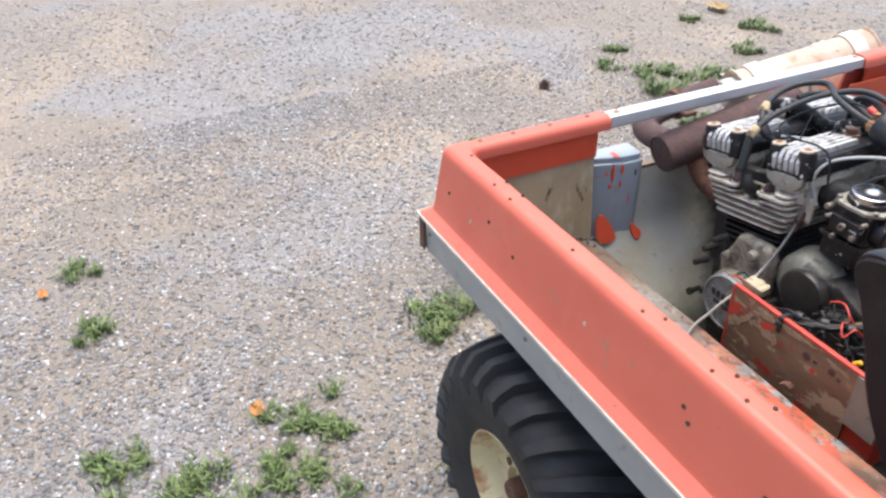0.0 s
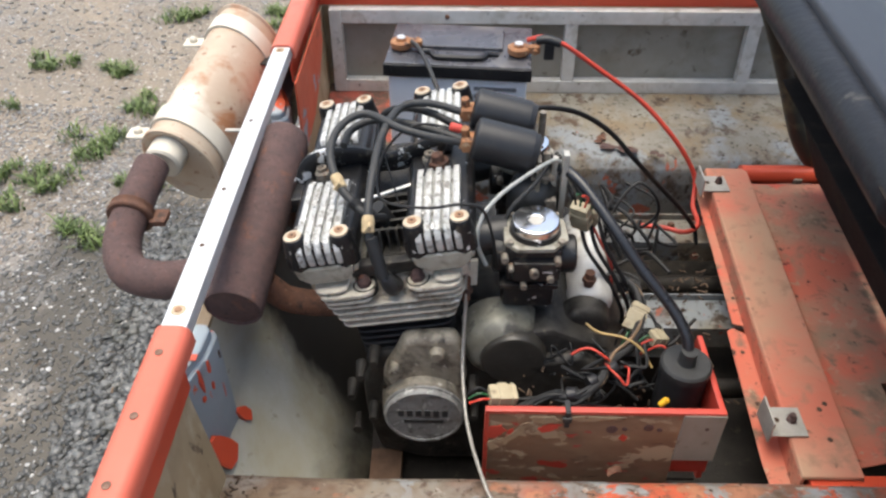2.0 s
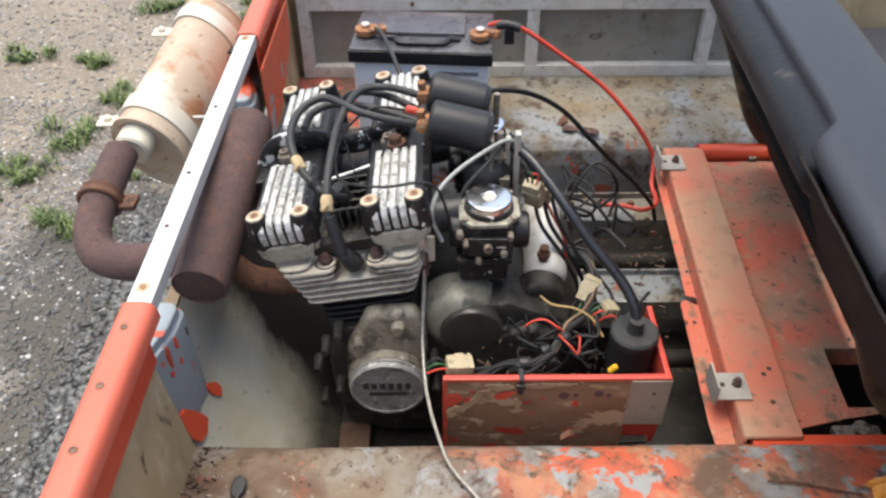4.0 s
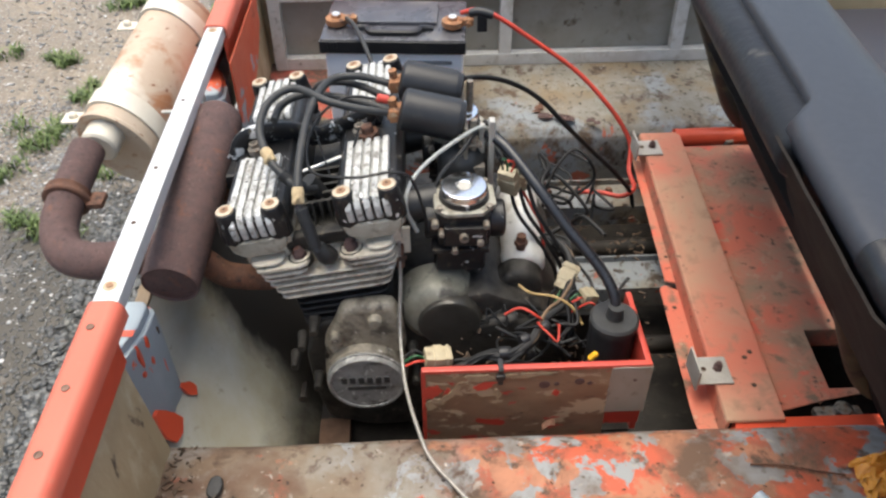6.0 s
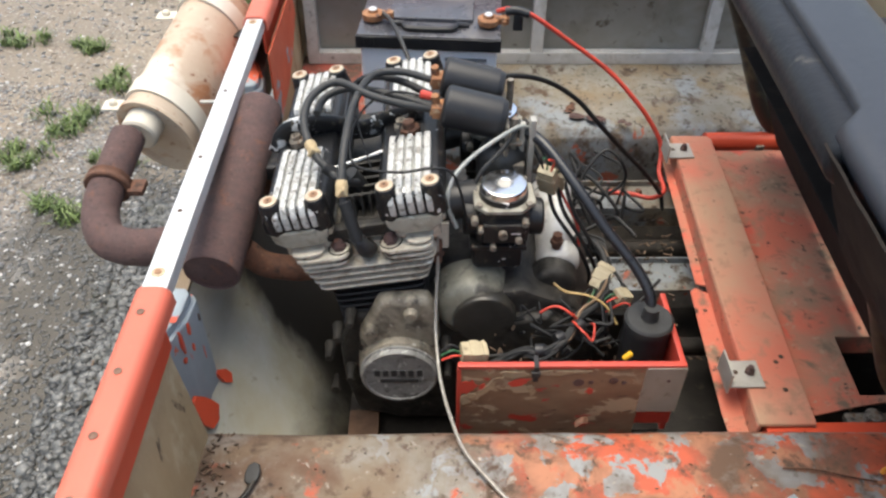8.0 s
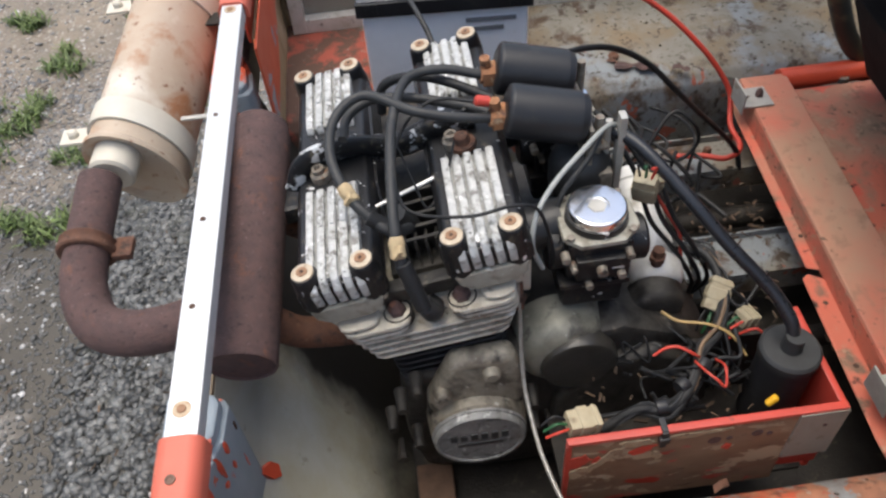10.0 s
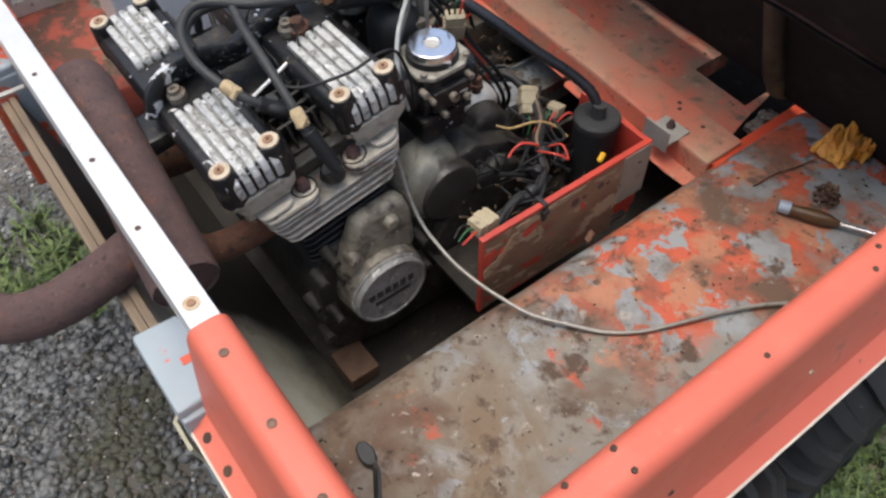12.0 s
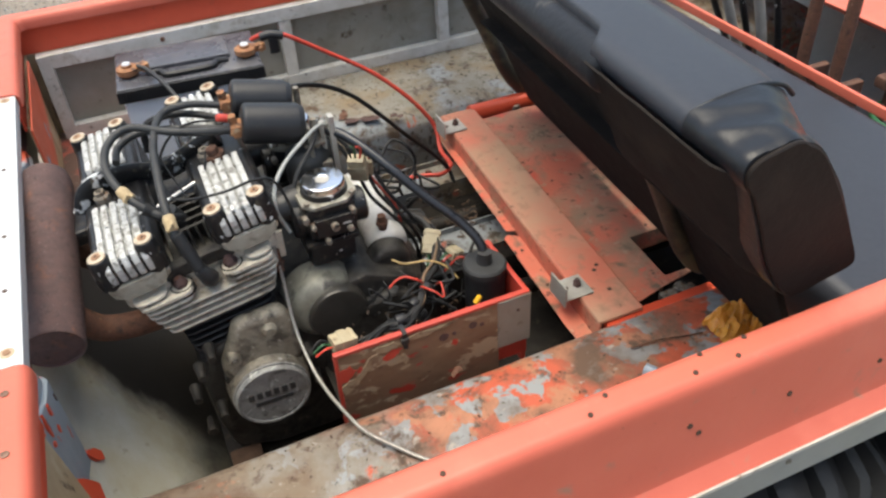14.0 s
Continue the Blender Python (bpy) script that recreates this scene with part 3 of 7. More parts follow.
# pale raw edge under the flange, then the grey hull lip
for side, (fl, tn) in enumerate(((lambda p: p, lambda p: p), (flip, turned))):
    long = fl([(1.95, 0.0), (0.0, 0.0), (0.0, 0.345)])
    inn = tn(near_in)
    part("flange_edge", sweep([(-0.0125, 0.6315), (0.03, 0.6315), (0.03, 0.6262), (-0.0125, 0.6262)], long, inn), edge_white, vehicle, "pale raw fibreglass edge")
    part("hull_lip", sweep([(-0.006, 0.626), (0.03, 0.626), (0.03, 0.565), (0.004, 0.553), (-0.001, 0.556)], long, inn, 0.006), hull_grey, vehicle, "grey painted hull lip")
    part("hull_side", sweep([(0.03, 0.565), (0.035, 0.565), (0.085, 0.490), (0.335, 0.470), (0.335, 0.16), (0.330, 0.16), (0.330, 0.464), (0.080, 0.484)], fl([(1.95, 0.0), (0.14, 0.0)]), inn[:1] * 2), hull_grey, vehicle)
    # inner faces below the rim
    strip = [(0.044, 0.750), (0.048, 0.750), (0.050, 0.684), (0.046, 0.684)]
    wall = [(0.041, 0.692), (0.045, 0.692), (0.048, 0.65), (0.060, 0.515), (0.055, 0.515), (0.043, 0.65)]
    if side == 0:
        strip = [(0.046, 0.750), (0.050, 0.750), (0.051, 0.688), (0.047, 0.688)]
    if side:
        wall = [(0.051, 0.690), (0.055, 0.690), (0.057, 0.65), (0.060, 0.495), (0.055, 0.495), (0.052, 0.65)]
    short = fl([(1.9, 0.0), (0.0, 0.0), (0.0, 0.335 if side == 0 else 0.38)])
    part("inner_strip", sweep(strip, short, inn), red_bright, vehicle, "bright orange strip under the rim")
    part("inner_wall", sweep(wall, short, inn), fibreglass, vehicle, "bare tan fibreglass inner wall")

part("end_plate", prism([(0.985, 0.715), (1.285, 0.715), (1.278, 0.655), (1.245, 0.628), (1.19, 0.60), (1.12, 0.575), (1.02, 0.565), (0.985, 0.58)], "x", 0.0635, 0.067, 0.001), post_orange, vehicle, "orange inner end plate with flaking grey paint")

part("corner_strip", box(-0.0062, 0.014, -0.0088, -0.0058, 0.558, 0.6262, 0.001), rust_bright, vehicle, "rusty brown strip at the hull corner")

# screw holes in the rim, and screws
rust_ring = mat("rust_ring", (0.50, 0.40, 0.28), (0.40, 0.29, 0.18), 200, 0.6, metal=0.2, layers=[((0.28, 0.16, 0.08), 150, 0.52, 0.66, 0.8, 0)])
screw_dull = mat("screw_dull", (0.22, 0.13, 0.09), (0.14, 0.08, 0.055), 90, 0.6, metal=0.3, bump=0.1)
hole_dark = mat("hole_dark", (0.05, 0.03, 0.02), (0.09, 0.05, 0.03), 90, 0.9, bump=0)


def screw(x, y, z, n, r=0.005, m=None):
    d = Vector(n).normalized()
    p = Vector((x, y, z)) - d * 0.002
    part("screw", lathe([(0, r), (0.0032, r), (0.0036, r * 0.7), (0.0026, r * 0.45)], p, d, 12), m or hole_dark, vehicle)


for y in (0.09, 0.156, 0.232, 0.313):
    screw(0.041, y, RIM, (0, 0, 1), 0.0045, screw_dull)
for x, y in ((0.19, 0.056), (0.19, 0.034), (0.24, 0.055), (0.24, 0.033), (0.551, 0.036), (0.576, 0.050), (0.671, 0.036), (0.690, 0.054), (0.723, 0.036), (0.745, 0.054), (0.085, 0.05), (0.40, 0.037)):
    screw(x, y, RIM, (0, 0, 1), 0.0028)
for x, z, m in ((0.15, 0.686, washer), (0.284, 0.696, None), (0.07, 0.70, None), (0.205, 0.715, None), (0.66, 0.715, None), (0.672, 0.70, None), (0.47, 0.70, washer), (0.93, 0.72, washer), (0.92, 0.69, None), (0.79, 0.70, None)):
    screw(x, 0.0117 + (z - 0.664) * 0.111, z, (0, -1, 0.11), 0.0032, m)
for x in (0.03, 0.36, 0.80, 1.2):
    screw(x, -0.0045, 0.60, (0, -1, 0), 0.004, steel_dirty)
for y in (0.327, 0.285):
    screw(-0.001, y, 0.6385, (-0.6, 0, 0.8), 0.0055)

# aluminium rail across the open end
rail = part("rail", join(box(0.029, 0.058, 0.335, 1.03, 0.745, 0.7660, 0.002), box(0.029, 0.0325, 0.335, 1.03, 0.728, 0.747)), aluminium, vehicle, "bare aluminium angle across the open end")
for y in (0.379, 1.008):
    part("rust_stain", join(lathe([(0, 0.0085), (0.0010, 0.0080)], (0.042, y, 0.7657), (0, 0, 1), 14)), rust_ring, rail, "rust-stained washer")
    part("screw", lathe([(0, 0.0045), (0.0022, 0.0040), (0.0016, 0.002)], (0.042, y, 0.7657), (0, 0, 1), 12), bolt_rust, rail, "rusty screw head")
for y in (0.605, 0.778, 0.49):
    part("screw", lathe([(0, 0.0035), (0.001, 0.003)], (0.040, y, 0.7657), (0, 0, 1), 10), hole_dark, rail)

# sponson shelves over the wheels
shelf_line = [(0.056, 0.527), (0.12, 0.520), (0.22, 0.523), (0.31, 0.519), (0.335, 0.511), (0.350, 0.495), (0.357, 0.46), (0.362, 0.30)]


def shelf_z(y):
    ys = [p[0] for p in shelf_line]
    return float(np.interp(y, ys, [p[1] for p in shelf_line]))


def shelf(u, v, side):
    x = 0.050 + u * 1.875
    k = v * (len(shelf_line) - 1)
    i = min(int(k), len(shelf_line) - 2)
    a, b = shelf_line[i], shelf_line[i + 1]
    y, z = a[0] + (k - i) * (b[0] - a[0]), a[1] + (k - i) * (b[1] - a[1])
    z += 0.0025 * nz(x, y, side * 9, 9)
    y += 0.002 * nz(x, z, 3 + side, 7)
    if side and v == 0:
        y = 0.055
    return (x, y if side == 0 else WIDTH - y, z if side == 0 else z - 0.018)


part("shelf", solid(grid_sheet(lambda u, v: shelf(u, v, 0), 120, 28), 0.004), peeling, vehicle, "shelf with peeling orange and grey-blue paint")
part("shelf", solid(grid_sheet(lambda u, v: shelf(u, v, 1), 120, 28), 0.004), dusty_shelf, vehicle, "dusty grey shelf with flaking paint")
part("tub_floor", box(0.1, 1.95, 0.345, WIDTH - 0.345, 0.27, 0.285), grease, vehicle, "oily dark tub floor")
PANEL = lambda y, z: 0.018 + 0.22 * (0.612 - z) + 0.9 * max(0.50 - z, 0.0) ** 1.3
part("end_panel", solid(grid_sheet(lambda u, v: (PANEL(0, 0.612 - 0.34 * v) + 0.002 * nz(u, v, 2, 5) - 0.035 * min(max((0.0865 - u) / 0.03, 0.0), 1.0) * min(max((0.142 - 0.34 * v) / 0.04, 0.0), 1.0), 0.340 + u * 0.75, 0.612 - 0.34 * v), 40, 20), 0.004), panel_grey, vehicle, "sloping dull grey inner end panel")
part("wood_edge", join(box(-0.004, 0.007, 0.43, 1.05, 0.555, 0.615, 0.002), box(0.007, 0.017, 0.45, 1.04, 0.565, 0.619, 0.002)), old_wood, vehicle, "weathered split wooden edge strip")
# grey posts beside the open end: a folded sheet column that runs down into the end panel
def post_face(y):
    return 0.020 + 0.36 * (y - 0.345) if y < 0.405 else 0.0416 + 0.09 * (y - 0.405)


for sgn, y0 in ((1, 0.345), (-1, 1.085)):
    plan = [(-0.014, 0.0), (0.018, 0.001), (0.024, 0.008), (0.0385, 0.050), (0.0395, 0.058), (0.0445, 0.064), (0.0475, 0.104), (0.040, 0.116), (-0.014, 0.118)]
    post = part("post", join(
        prism([(x, y0 + sgn * d) for x, d in plan], "z", 0.455, 0.652, 0.005),
        prism([(x * 0.9 - 0.002, y0 + sgn * (0.006 + 0.93 * d)) for x, d in plan[:6] + plan[-3:]], "z", 0.640, 0.664, 0.005)), post_grey if sgn > 0 else post_orange, vehicle, "grey-blue post with orange paint showing through" if sgn > 0 else "orange post with flaking grey paint")
    if sgn > 0:
        rg = random.Random(3)
        for y, z, l, w in ((0.391, 0.632, 0.020, 0.0034), (0.388, 0.602, 0.005, 0.0040), (0.409, 0.638, 0.011, 0.0035), (0.408, 0.606, 0.007, 0.0026), (0.430, 0.570, 0.014, 0.0018)):
            ring = [(y + w * math.cos(t) * rg.uniform(0.7, 1.2), z + l * math.sin(t) * rg.uniform(0.7, 1.1)) for t in [2 * math.pi * q / 11 for q in range(11)]]
            part("bare_patch", prism(ring, "x", post_face(y) - 0.002, post_face(y) + 0.0025), red_bright, post, "orange paint where the grey has worn off")
        part("bare_patch", box(0.014, 0.036, 0.396, 0.406, 0.6635, 0.6648, 0.0004), red_bright, post, "orange paint where the grey has worn off")
        part("slot", box(0.0455, 0.0482, 0.438, 0.441, 0.622, 0.634), hole_dark, post)


# ---- wheels ----
def lug_mesh(s):
    """One raised rib that bends from the middle of the tread over the shoulder."""
    bm = bmesh.new()
    lo, hi = [], []
    for i, (y, base, turn, ww) in enumerate(((0.004, 0.250, 0.0, 0.052), (0.04, 0.249, 0.05, 0.050), (0.075, 0.246, 0.105, 0.048), (0.102, 0.239, 0.15, 0.045), (0.120, 0.227, 0.18, 0.043), (0.131, 0.210, 0.20, 0.040), (0.135, 0.192, 0.212, 0.034))):
        a = turn + (0.121 if s > 0 else 0)
        up = 0.020 if i < 4 else 0.013 if i < 6 else 0.001
        out = 0.0 if i < 3 else 0.009 if i < 6 else 0.001
        for ring, r, o, k in ((lo, base - 0.004, 0.0, 1.30), (hi, base + up, out, 0.92)):
            ring.append([bm.verts.new((r * math.cos(a + d), s * (y + o), r * math.sin(a + d))) for d in (-ww * k, ww * k)])
    for i in range(6):
        bm.faces.new((hi[i][0], hi[i][1], hi[i + 1][1], hi[i + 1][0]))
        for e in (0, 1):
            bm.faces.new((lo[i][e], hi[i][e], hi[i + 1][e], lo[i + 1][e]))
    bm.faces.new((lo[0][0], lo[0][1], hi[0][1], hi[0][0]))
    bm.faces.new((lo[6][0], lo[6][1], hi[6][1], hi[6][0]))
    return bm


def build_wheel():
    """A fat balloon tyre on a cream rim; the axle runs along y and the outer face looks to -y."""
    half, R = 0.135, 0.26
    prof = [(-0.118, 0.118), (-0.132, 0.15), (-half, 0.185), (-0.130, 0.214), (-0.110, 0.236), (-0.07, 0.247), (0, 0.250), (0.07, 0.247), (0.110, 0.236), (0.130, 0.214), (half, 0.185), (0.132, 0.15), (0.118, 0.118), (0.06, 0.11), (-0.06, 0.11)]
    tyre = lathe(prof, (0, 0, 0), (0, 1, 0), 72, ends="ring")
    rim = part("wheel", lathe([(-0.108, 0.128), (-0.118, 0.124), (-0.119, 0.116), (-0.100, 0.108), (-0.085, 0.100), (-0.070, 0.094), (-0.068, 0.070), (-0.082, 0.060), (-0.085, 0.040), (-0.070, 0.036), (-0.06, 0.0001)], (0, 0, 0), (0, 1, 0), 40, ends="open"), cream_rim, vehicle, "fat ribbed black balloon tyre on a rusty cream rim")
    part("tyre", tyre, rubber, rim, "black rubber tyre with angled tread ribs")
    for s in (-1, 1):
        first_lug = part("tread_lug", lug_mesh(s), rubber, rim)
        for k in range(1, 26):
            lug = new("tread_lug", first_lug.data)
            lug.parent = rim
            lug.matrix_basis = Matrix.Rotation(2 * math.pi * k / 26, 4, "Y")
    part("hub", lathe([(-0.105, 0.0001), (-0.105, 0.018), (-0.098, 0.022), (-0.06, 0.022)], (0, 0, 0), (0, 1, 0), 20), rust_bright, rim, "rusty axle hub")
    part("axle", rod((0, -0.06, 0), (0, 0.24, 0), 0.016, 14), rust_bright, rim)
    for k in range(4):
        a = math.pi / 4 + k * math.pi / 2
        part("wheel_nut", lathe([(-0.088, 0.0001), (-0.088, 0.008), (-0.07, 0.008)], (0.05 * math.cos(a), 0, 0.05 * math.sin(a)), (0, 1, 0), 6), rust_bright, rim)
    return rim


wheel = build_wheel()
WHEEL_Y, WHEEL_Z = 0.097, 0.242
first = True
for side in (0, 1):
    for i, x in enumerate((0.345, 0.855, 1.365)):
        m = pose(x, WHEEL_Y if side == 0 else WIDTH - WHEEL_Y, WHEEL_Z if side == 0 else WHEEL_Z - 0.015, 0, 37 * i + 11 * side, 0 if side == 0 else 180)
        w = wheel if first else copy_thing(wheel, m)
        if first:
            first_pose = m
        first = False
wheel.matrix_basis = first_pose


# ---- engine cover plate with ridge, hole and brackets ----
ZP = 0.497
plate = thing("floor_plate", (0.95, 0.7, ZP), "dirty orange-red sheet metal plate with ridge and square hole", "panel")


def skew(x, y):
    """The plate lies slightly turned to the vehicle."""
    return x + 0.055 * (y - 0.342), y


def plate_piece(outline, z0, z1, bevel=0.0015):
    return prism([skew(x, y) for x, y in outline], "z", z0, z1, bevel)


part("sheet", join(
    plate_piece([(0.762, 0.345), (0.800, 0.345), (0.800, 0.635), (0.788, 0.640), (0.770, 0.652), (0.760, 0.645), (0.758, 0.40)], ZP - 0.030, ZP - 0.027),
    plate_piece([(0.772, 0.662), (0.800, 0.652), (0.800, 1.035), (0.774, 1.035)], ZP - 0.030, ZP - 0.027)), red_dirty, plate, "bent front flange with a torn notch")
ridge = part("ridge", plate_piece([(0.788, 0.352), (0.868, 0.352), (0.868, 1.045), (0.788, 1.045)], ZP + 0.004, ZP + 0.012, 0.004), red_dusty, plate, "raised dusty cross ridge")
part("front_web", plate_piece([(0.788, 0.352), (0.793, 0.352), (0.793, 1.045), (0.788, 1.045)], ZP - 0.03, ZP + 0.006, 0.001), red_dirty, ridge)
part("rear_web", plate_piece([(0.862, 0.352), (0.868, 0.352), (0.868, 1.045), (0.862, 1.045)], ZP - 0.008, ZP + 0.006, 0.001), red_dirty, ridge)
zs0, zs1 = ZP - 0.010, ZP - 0.007
HOLE_X0, HOLE_X1, HOLE_Y0, HOLE_Y1 = 0.953, 1.045, 0.415, 0.525
part("panel", plate_piece([(0.866, 0.378), (0.886, 0.382), (0.945, 0.396), (0.99, HOLE_Y0 - 0.012), (1.02, HOLE_Y0 - 0.004), (1.02, HOLE_Y0), (HOLE_X0, HOLE_Y0), (HOLE_X0, HOLE_Y1), (HOLE_X1, HOLE_Y1), (HOLE_X1, HOLE_Y0 - 0.004), (1.30, 0.412), (1.30, 1.02), (0.866, 1.02)], zs0, zs1), red_dirty, plate, "faded orange panel with a square hole and black mildew")
part("hole_lip", join(plate_piece([(HOLE_X0 - 0.003, HOLE_Y0), (HOLE_X0, HOLE_Y0), (HOLE_X0, HOLE_Y1), (HOLE_X0 - 0.003, HOLE_Y1)], zs0 - 0.035, zs1 - 0.001, 0.0005), plate_piece([(HOLE_X0 - 0.003, HOLE_Y1), (HOLE_X1, HOLE_Y1), (HOLE_X1, HOLE_Y1 + 0.003), (HOLE_X0 - 0.003, HOLE_Y1 + 0.003)], zs0 - 0.035, zs1 - 0.001, 0.0005)), red_dirty, plate, "turned-down orange edge of the hole")
part("front_rail", join(plate_piece([(0.80, 0.336), (1.35, 0.336), (1.35, 0.362), (0.80, 0.362)], ZP - 0.028, ZP + 0.004, 0.003)), red_bright, plate, "orange angle rail")
part("rear_rail", tube([(*skew(0.86, 1.045), ZP - 0.004), (*skew(1.0, 1.047), ZP - 0.004), (*skew(1.3, 1.05), ZP - 0.004)], 0.019, 16), red_bright, plate, "orange painted tube rail")
for k, (x, y, m) in enumerate(((0.788, 0.434, galvanised), (0.826, 0.985, galvanised))):
    br = part("bracket", join(box(x - 0.022, x + 0.028, y - 0.022, y + 0.026, ZP + 0.013, ZP + 0.016, 0.001), box(x - 0.0245, x - 0.0215, y - 0.022, y + 0.026, ZP + 0.001, ZP + 0.040, 0.001)), m, plate, "small grey galvanised angle bracket")
    part("bolt", lathe([(0, 0.007), (0.006, 0.007), (0.0075, 0.005), (0.012, 0.0045), (0.013, 0.003)], (x + 0.012, y + 0.004, ZP + 0.016), (0, 0, 1), 6), rust_pipe, br)
    part("hole", lathe([(0, 0.004), (0.0006, 0.004)], (x - 0.008, y + 0.004, ZP + 0.016), (0, 0, 1), 10), hole_dark, br)
for x, y in ((0.775, 0.50), (0.775, 0.60), (0.785, 0.72), (0.79, 0.85), (0.84, 0.46), (0.84, 0.41), (0.85, 0.47)):
    part("hole", lathe([(0, 0.004), (0.0008, 0.0035)], (*skew(x, y), ZP - 0.0275 if x < 0.8 else ZP + 0.0118), (0, 0, 1), 10), hole_dark, plate)
for x, y in ((0.955, 0.377), (1.0, 1.035)):
    part("clip", join(box(x - 0.03, x + 0.035, y - 0.012, y + 0.012, ZP - 0.026, ZP - 0.012, 0.003), lathe([(0, 0.012), (0.012, 0.012), (0.014, 0.009)], (x + 0.005, y, ZP - 0.014), (0, 0, 1), 12)), steel_dirty, plate, "dirty steel clip")

# ---- seat ----
seat = thing("bench_seat", (0.95, 0.715, ZP), "black vinyl bench backrest leaning back on a tube hoop", "seat")


def seat_x(x, y):
    """The seat stands slightly turned to the vehicle."""
    return x + 0.055 * (y - 0.39)


HOOP = [(1.10, 0.39, 0.503), (1.04, 0.39, 0.505), (1.0, 0.39, 0.518), (0.966, 0.39, 0.558), (0.938, 0.39, 0.612), (0.905, 0.39, 0.685), (0.862, 0.39, 0.775), (0.815, 0.39, 0.868), (0.797, 0.41, 0.900), (0.790, 0.48, 0.908), (0.790, 0.72, 0.908)]
hoop_all = HOOP + [(x, 1.45 - y, z) for x, y, z in HOOP[-2::-1]]
part("hoop", tube([(seat_x(x, y), y, z) for x, y, z in hoop_all], 0.0165, 16, 6), hoop_olive, seat, "worn black tube hoop with olive wear")

SEAT_LINE = [(0.777, 0.910), (0.766, 0.925), (0.763, 0.938), (0.770, 0.950), (0.790, 0.957), (0.83, 0.961), (0.865, 0.960), (0.890, 0.952), (0.906, 0.937), (0.920, 0.90), (0.935, 0.85), (0.948, 0.79), (0.951, 0.764), (0.940, 0.752), (0.90, 0.745), (0.868, 0.738), (0.852, 0.748), (0.828, 0.795), (0.800, 0.86)]
SEAT_RING = [p.to_2d() for p in smooth_path([(x, z, 0) for x, z in SEAT_LINE] + [(*SEAT_LINE[0], 0)], 4)][:-1]


def end_taper(x, z):
    """How far the back of the backrest is drawn in at its end: most at the top, splayed a little at the foot."""
    return (0.048 - 0.34 * (0.937 - z)) * min(max((x - 0.80) / 0.09, 0.0), 1.0)


def seat_mesh(ys, wrinkle, grow=0.0):
    """The padded backrest as rings along y, drawn in at both ends; wrinkle pulls folds into the cloth."""
    bm = bmesh.new()
    rings = []
    for y in ys:
        r = 1.0 - min(max((y - 0.105) / 0.012, 0.0), max((1.325 - y) / 0.03, 0.0), 1.0)
        ring = []
        for x, z in SEAT_RING:
            x -= end_taper(x, z) * min(max((0.23 - y) / 0.10, 0.0), 1.0)
            out = Vector((x - 0.86, z - 0.85))
            d = grow - 0.025 * r * r * out.length + 0.002 * nz(x * 2, y, z * 2, 7)
            top = min(max((z - 0.80) / 0.14, 0.0), 1.0)
            fold = nz(x * 1.4 + y * 2.2, y * 0.7, z * 0.8, 10)
            d += wrinkle * (top * (0.9 - 2.2 * abs(fold)) + 0.5 * nz(x, y * 2, z, 24))
            sag = -0.004 * math.sin(math.pi * min(max((x - 0.77) / 0.13, 0), 1)) * top * (1 if wrinkle == 0 else 0.4)
            p = Vector((x, z)) + out.normalized() * d
            inside = min(max((y - 0.40) / 0.03, 0.0), max((1.13 - y) / 0.03, 0.0), 1.0)
            p.x += inside * max(0.826 + 0.475 * (0.905 - p.y) - p.x, 0.0) if p.y < 0.90 else inside * max(0.800 - p.x, 0.0) * 0.8
            p.y += min(max((y - 0.985) / 0.02, 0.0), 1.0) * max(0.868 + 0.1 * (p.y - 0.74) - p.y, 0.0)
            ring.append(bm.verts.new((seat_x(p.x, y), y, p.y + sag)))
        rings.append(ring)
    n = len(rings[0])
    for a, b in zip(rings, rings[1:]):
        for k in range(n):
            bm.faces.new((a[k], a[(k + 1) % n], b[(k + 1) % n], b[k]))
    for ring, sgn in ((rings[0], 1), (rings[-1], -1)):
        mid = bm.verts.new(sum((v.co for v in ring), Vector()) / n)
        for k in range(n):
            bm.faces.new((ring[k], ring[(k + 1) % n], mid))
    return bm


part("cushion", seat_mesh([0.185, 0.19, 0.20] + [0.22 + 0.03 * k for k in range(36)] + [1.29, 1.305, 1.315, 1.32, 1.325], 0.0), vinyl, seat, "blue-grey sheen on the vinyl top", smooth=80)
part("end_cover", seat_mesh([0.105, 0.107, 0.110, 0.114, 0.119, 0.125] + [0.131 + 0.005 * k for k in range(14)] + [0.1995, 0.201], 0.0022, 0.004), vinyl_black, seat, "glossy black wrinkled vinyl end cover", smooth=70)
end_ring = []
for x, z in SEAT_RING:
    x -= end_taper(x, z)
    end_ring.append((seat_x(0.86 + 0.985 * (x - 0.86), 0.105), 0.85 + 0.985 * (z - 0.85)))
part("end_face", prism(end_ring, "y", 0.1005, 0.108, 0.0015, 1), vinyl_matte, seat, "flat dull black end of the backrest")
part("seam", tube([(seat_x(x, 0.203), 0.203, z + 0.001) for x, z in SEAT_LINE[2:9]], 0.0028, 8, 4), vinyl_black, seat, "stitched welt where the end cover begins")
part("back_board", prism([(0.806, 0.905), (0.818, 0.905), (0.998, 0.522), (0.989, 0.518)], "y", 0.392, 1.005, 0.002), board_dark, seat, "dark backing board between the hoop legs")
part("skirt", prism([(0.884, 0.742), (0.896, 0.742), (0.998, 0.522), (0.989, 0.518)], "y", 0.150, 0.376, 0.002), board_dark, seat, "dark skirt below the backrest")
for name in ("back_board", "skirt"):
    for v in bpy.data.objects[name].data.vertices:
        v.co.x = seat_x(v.co.x, v.co.y)
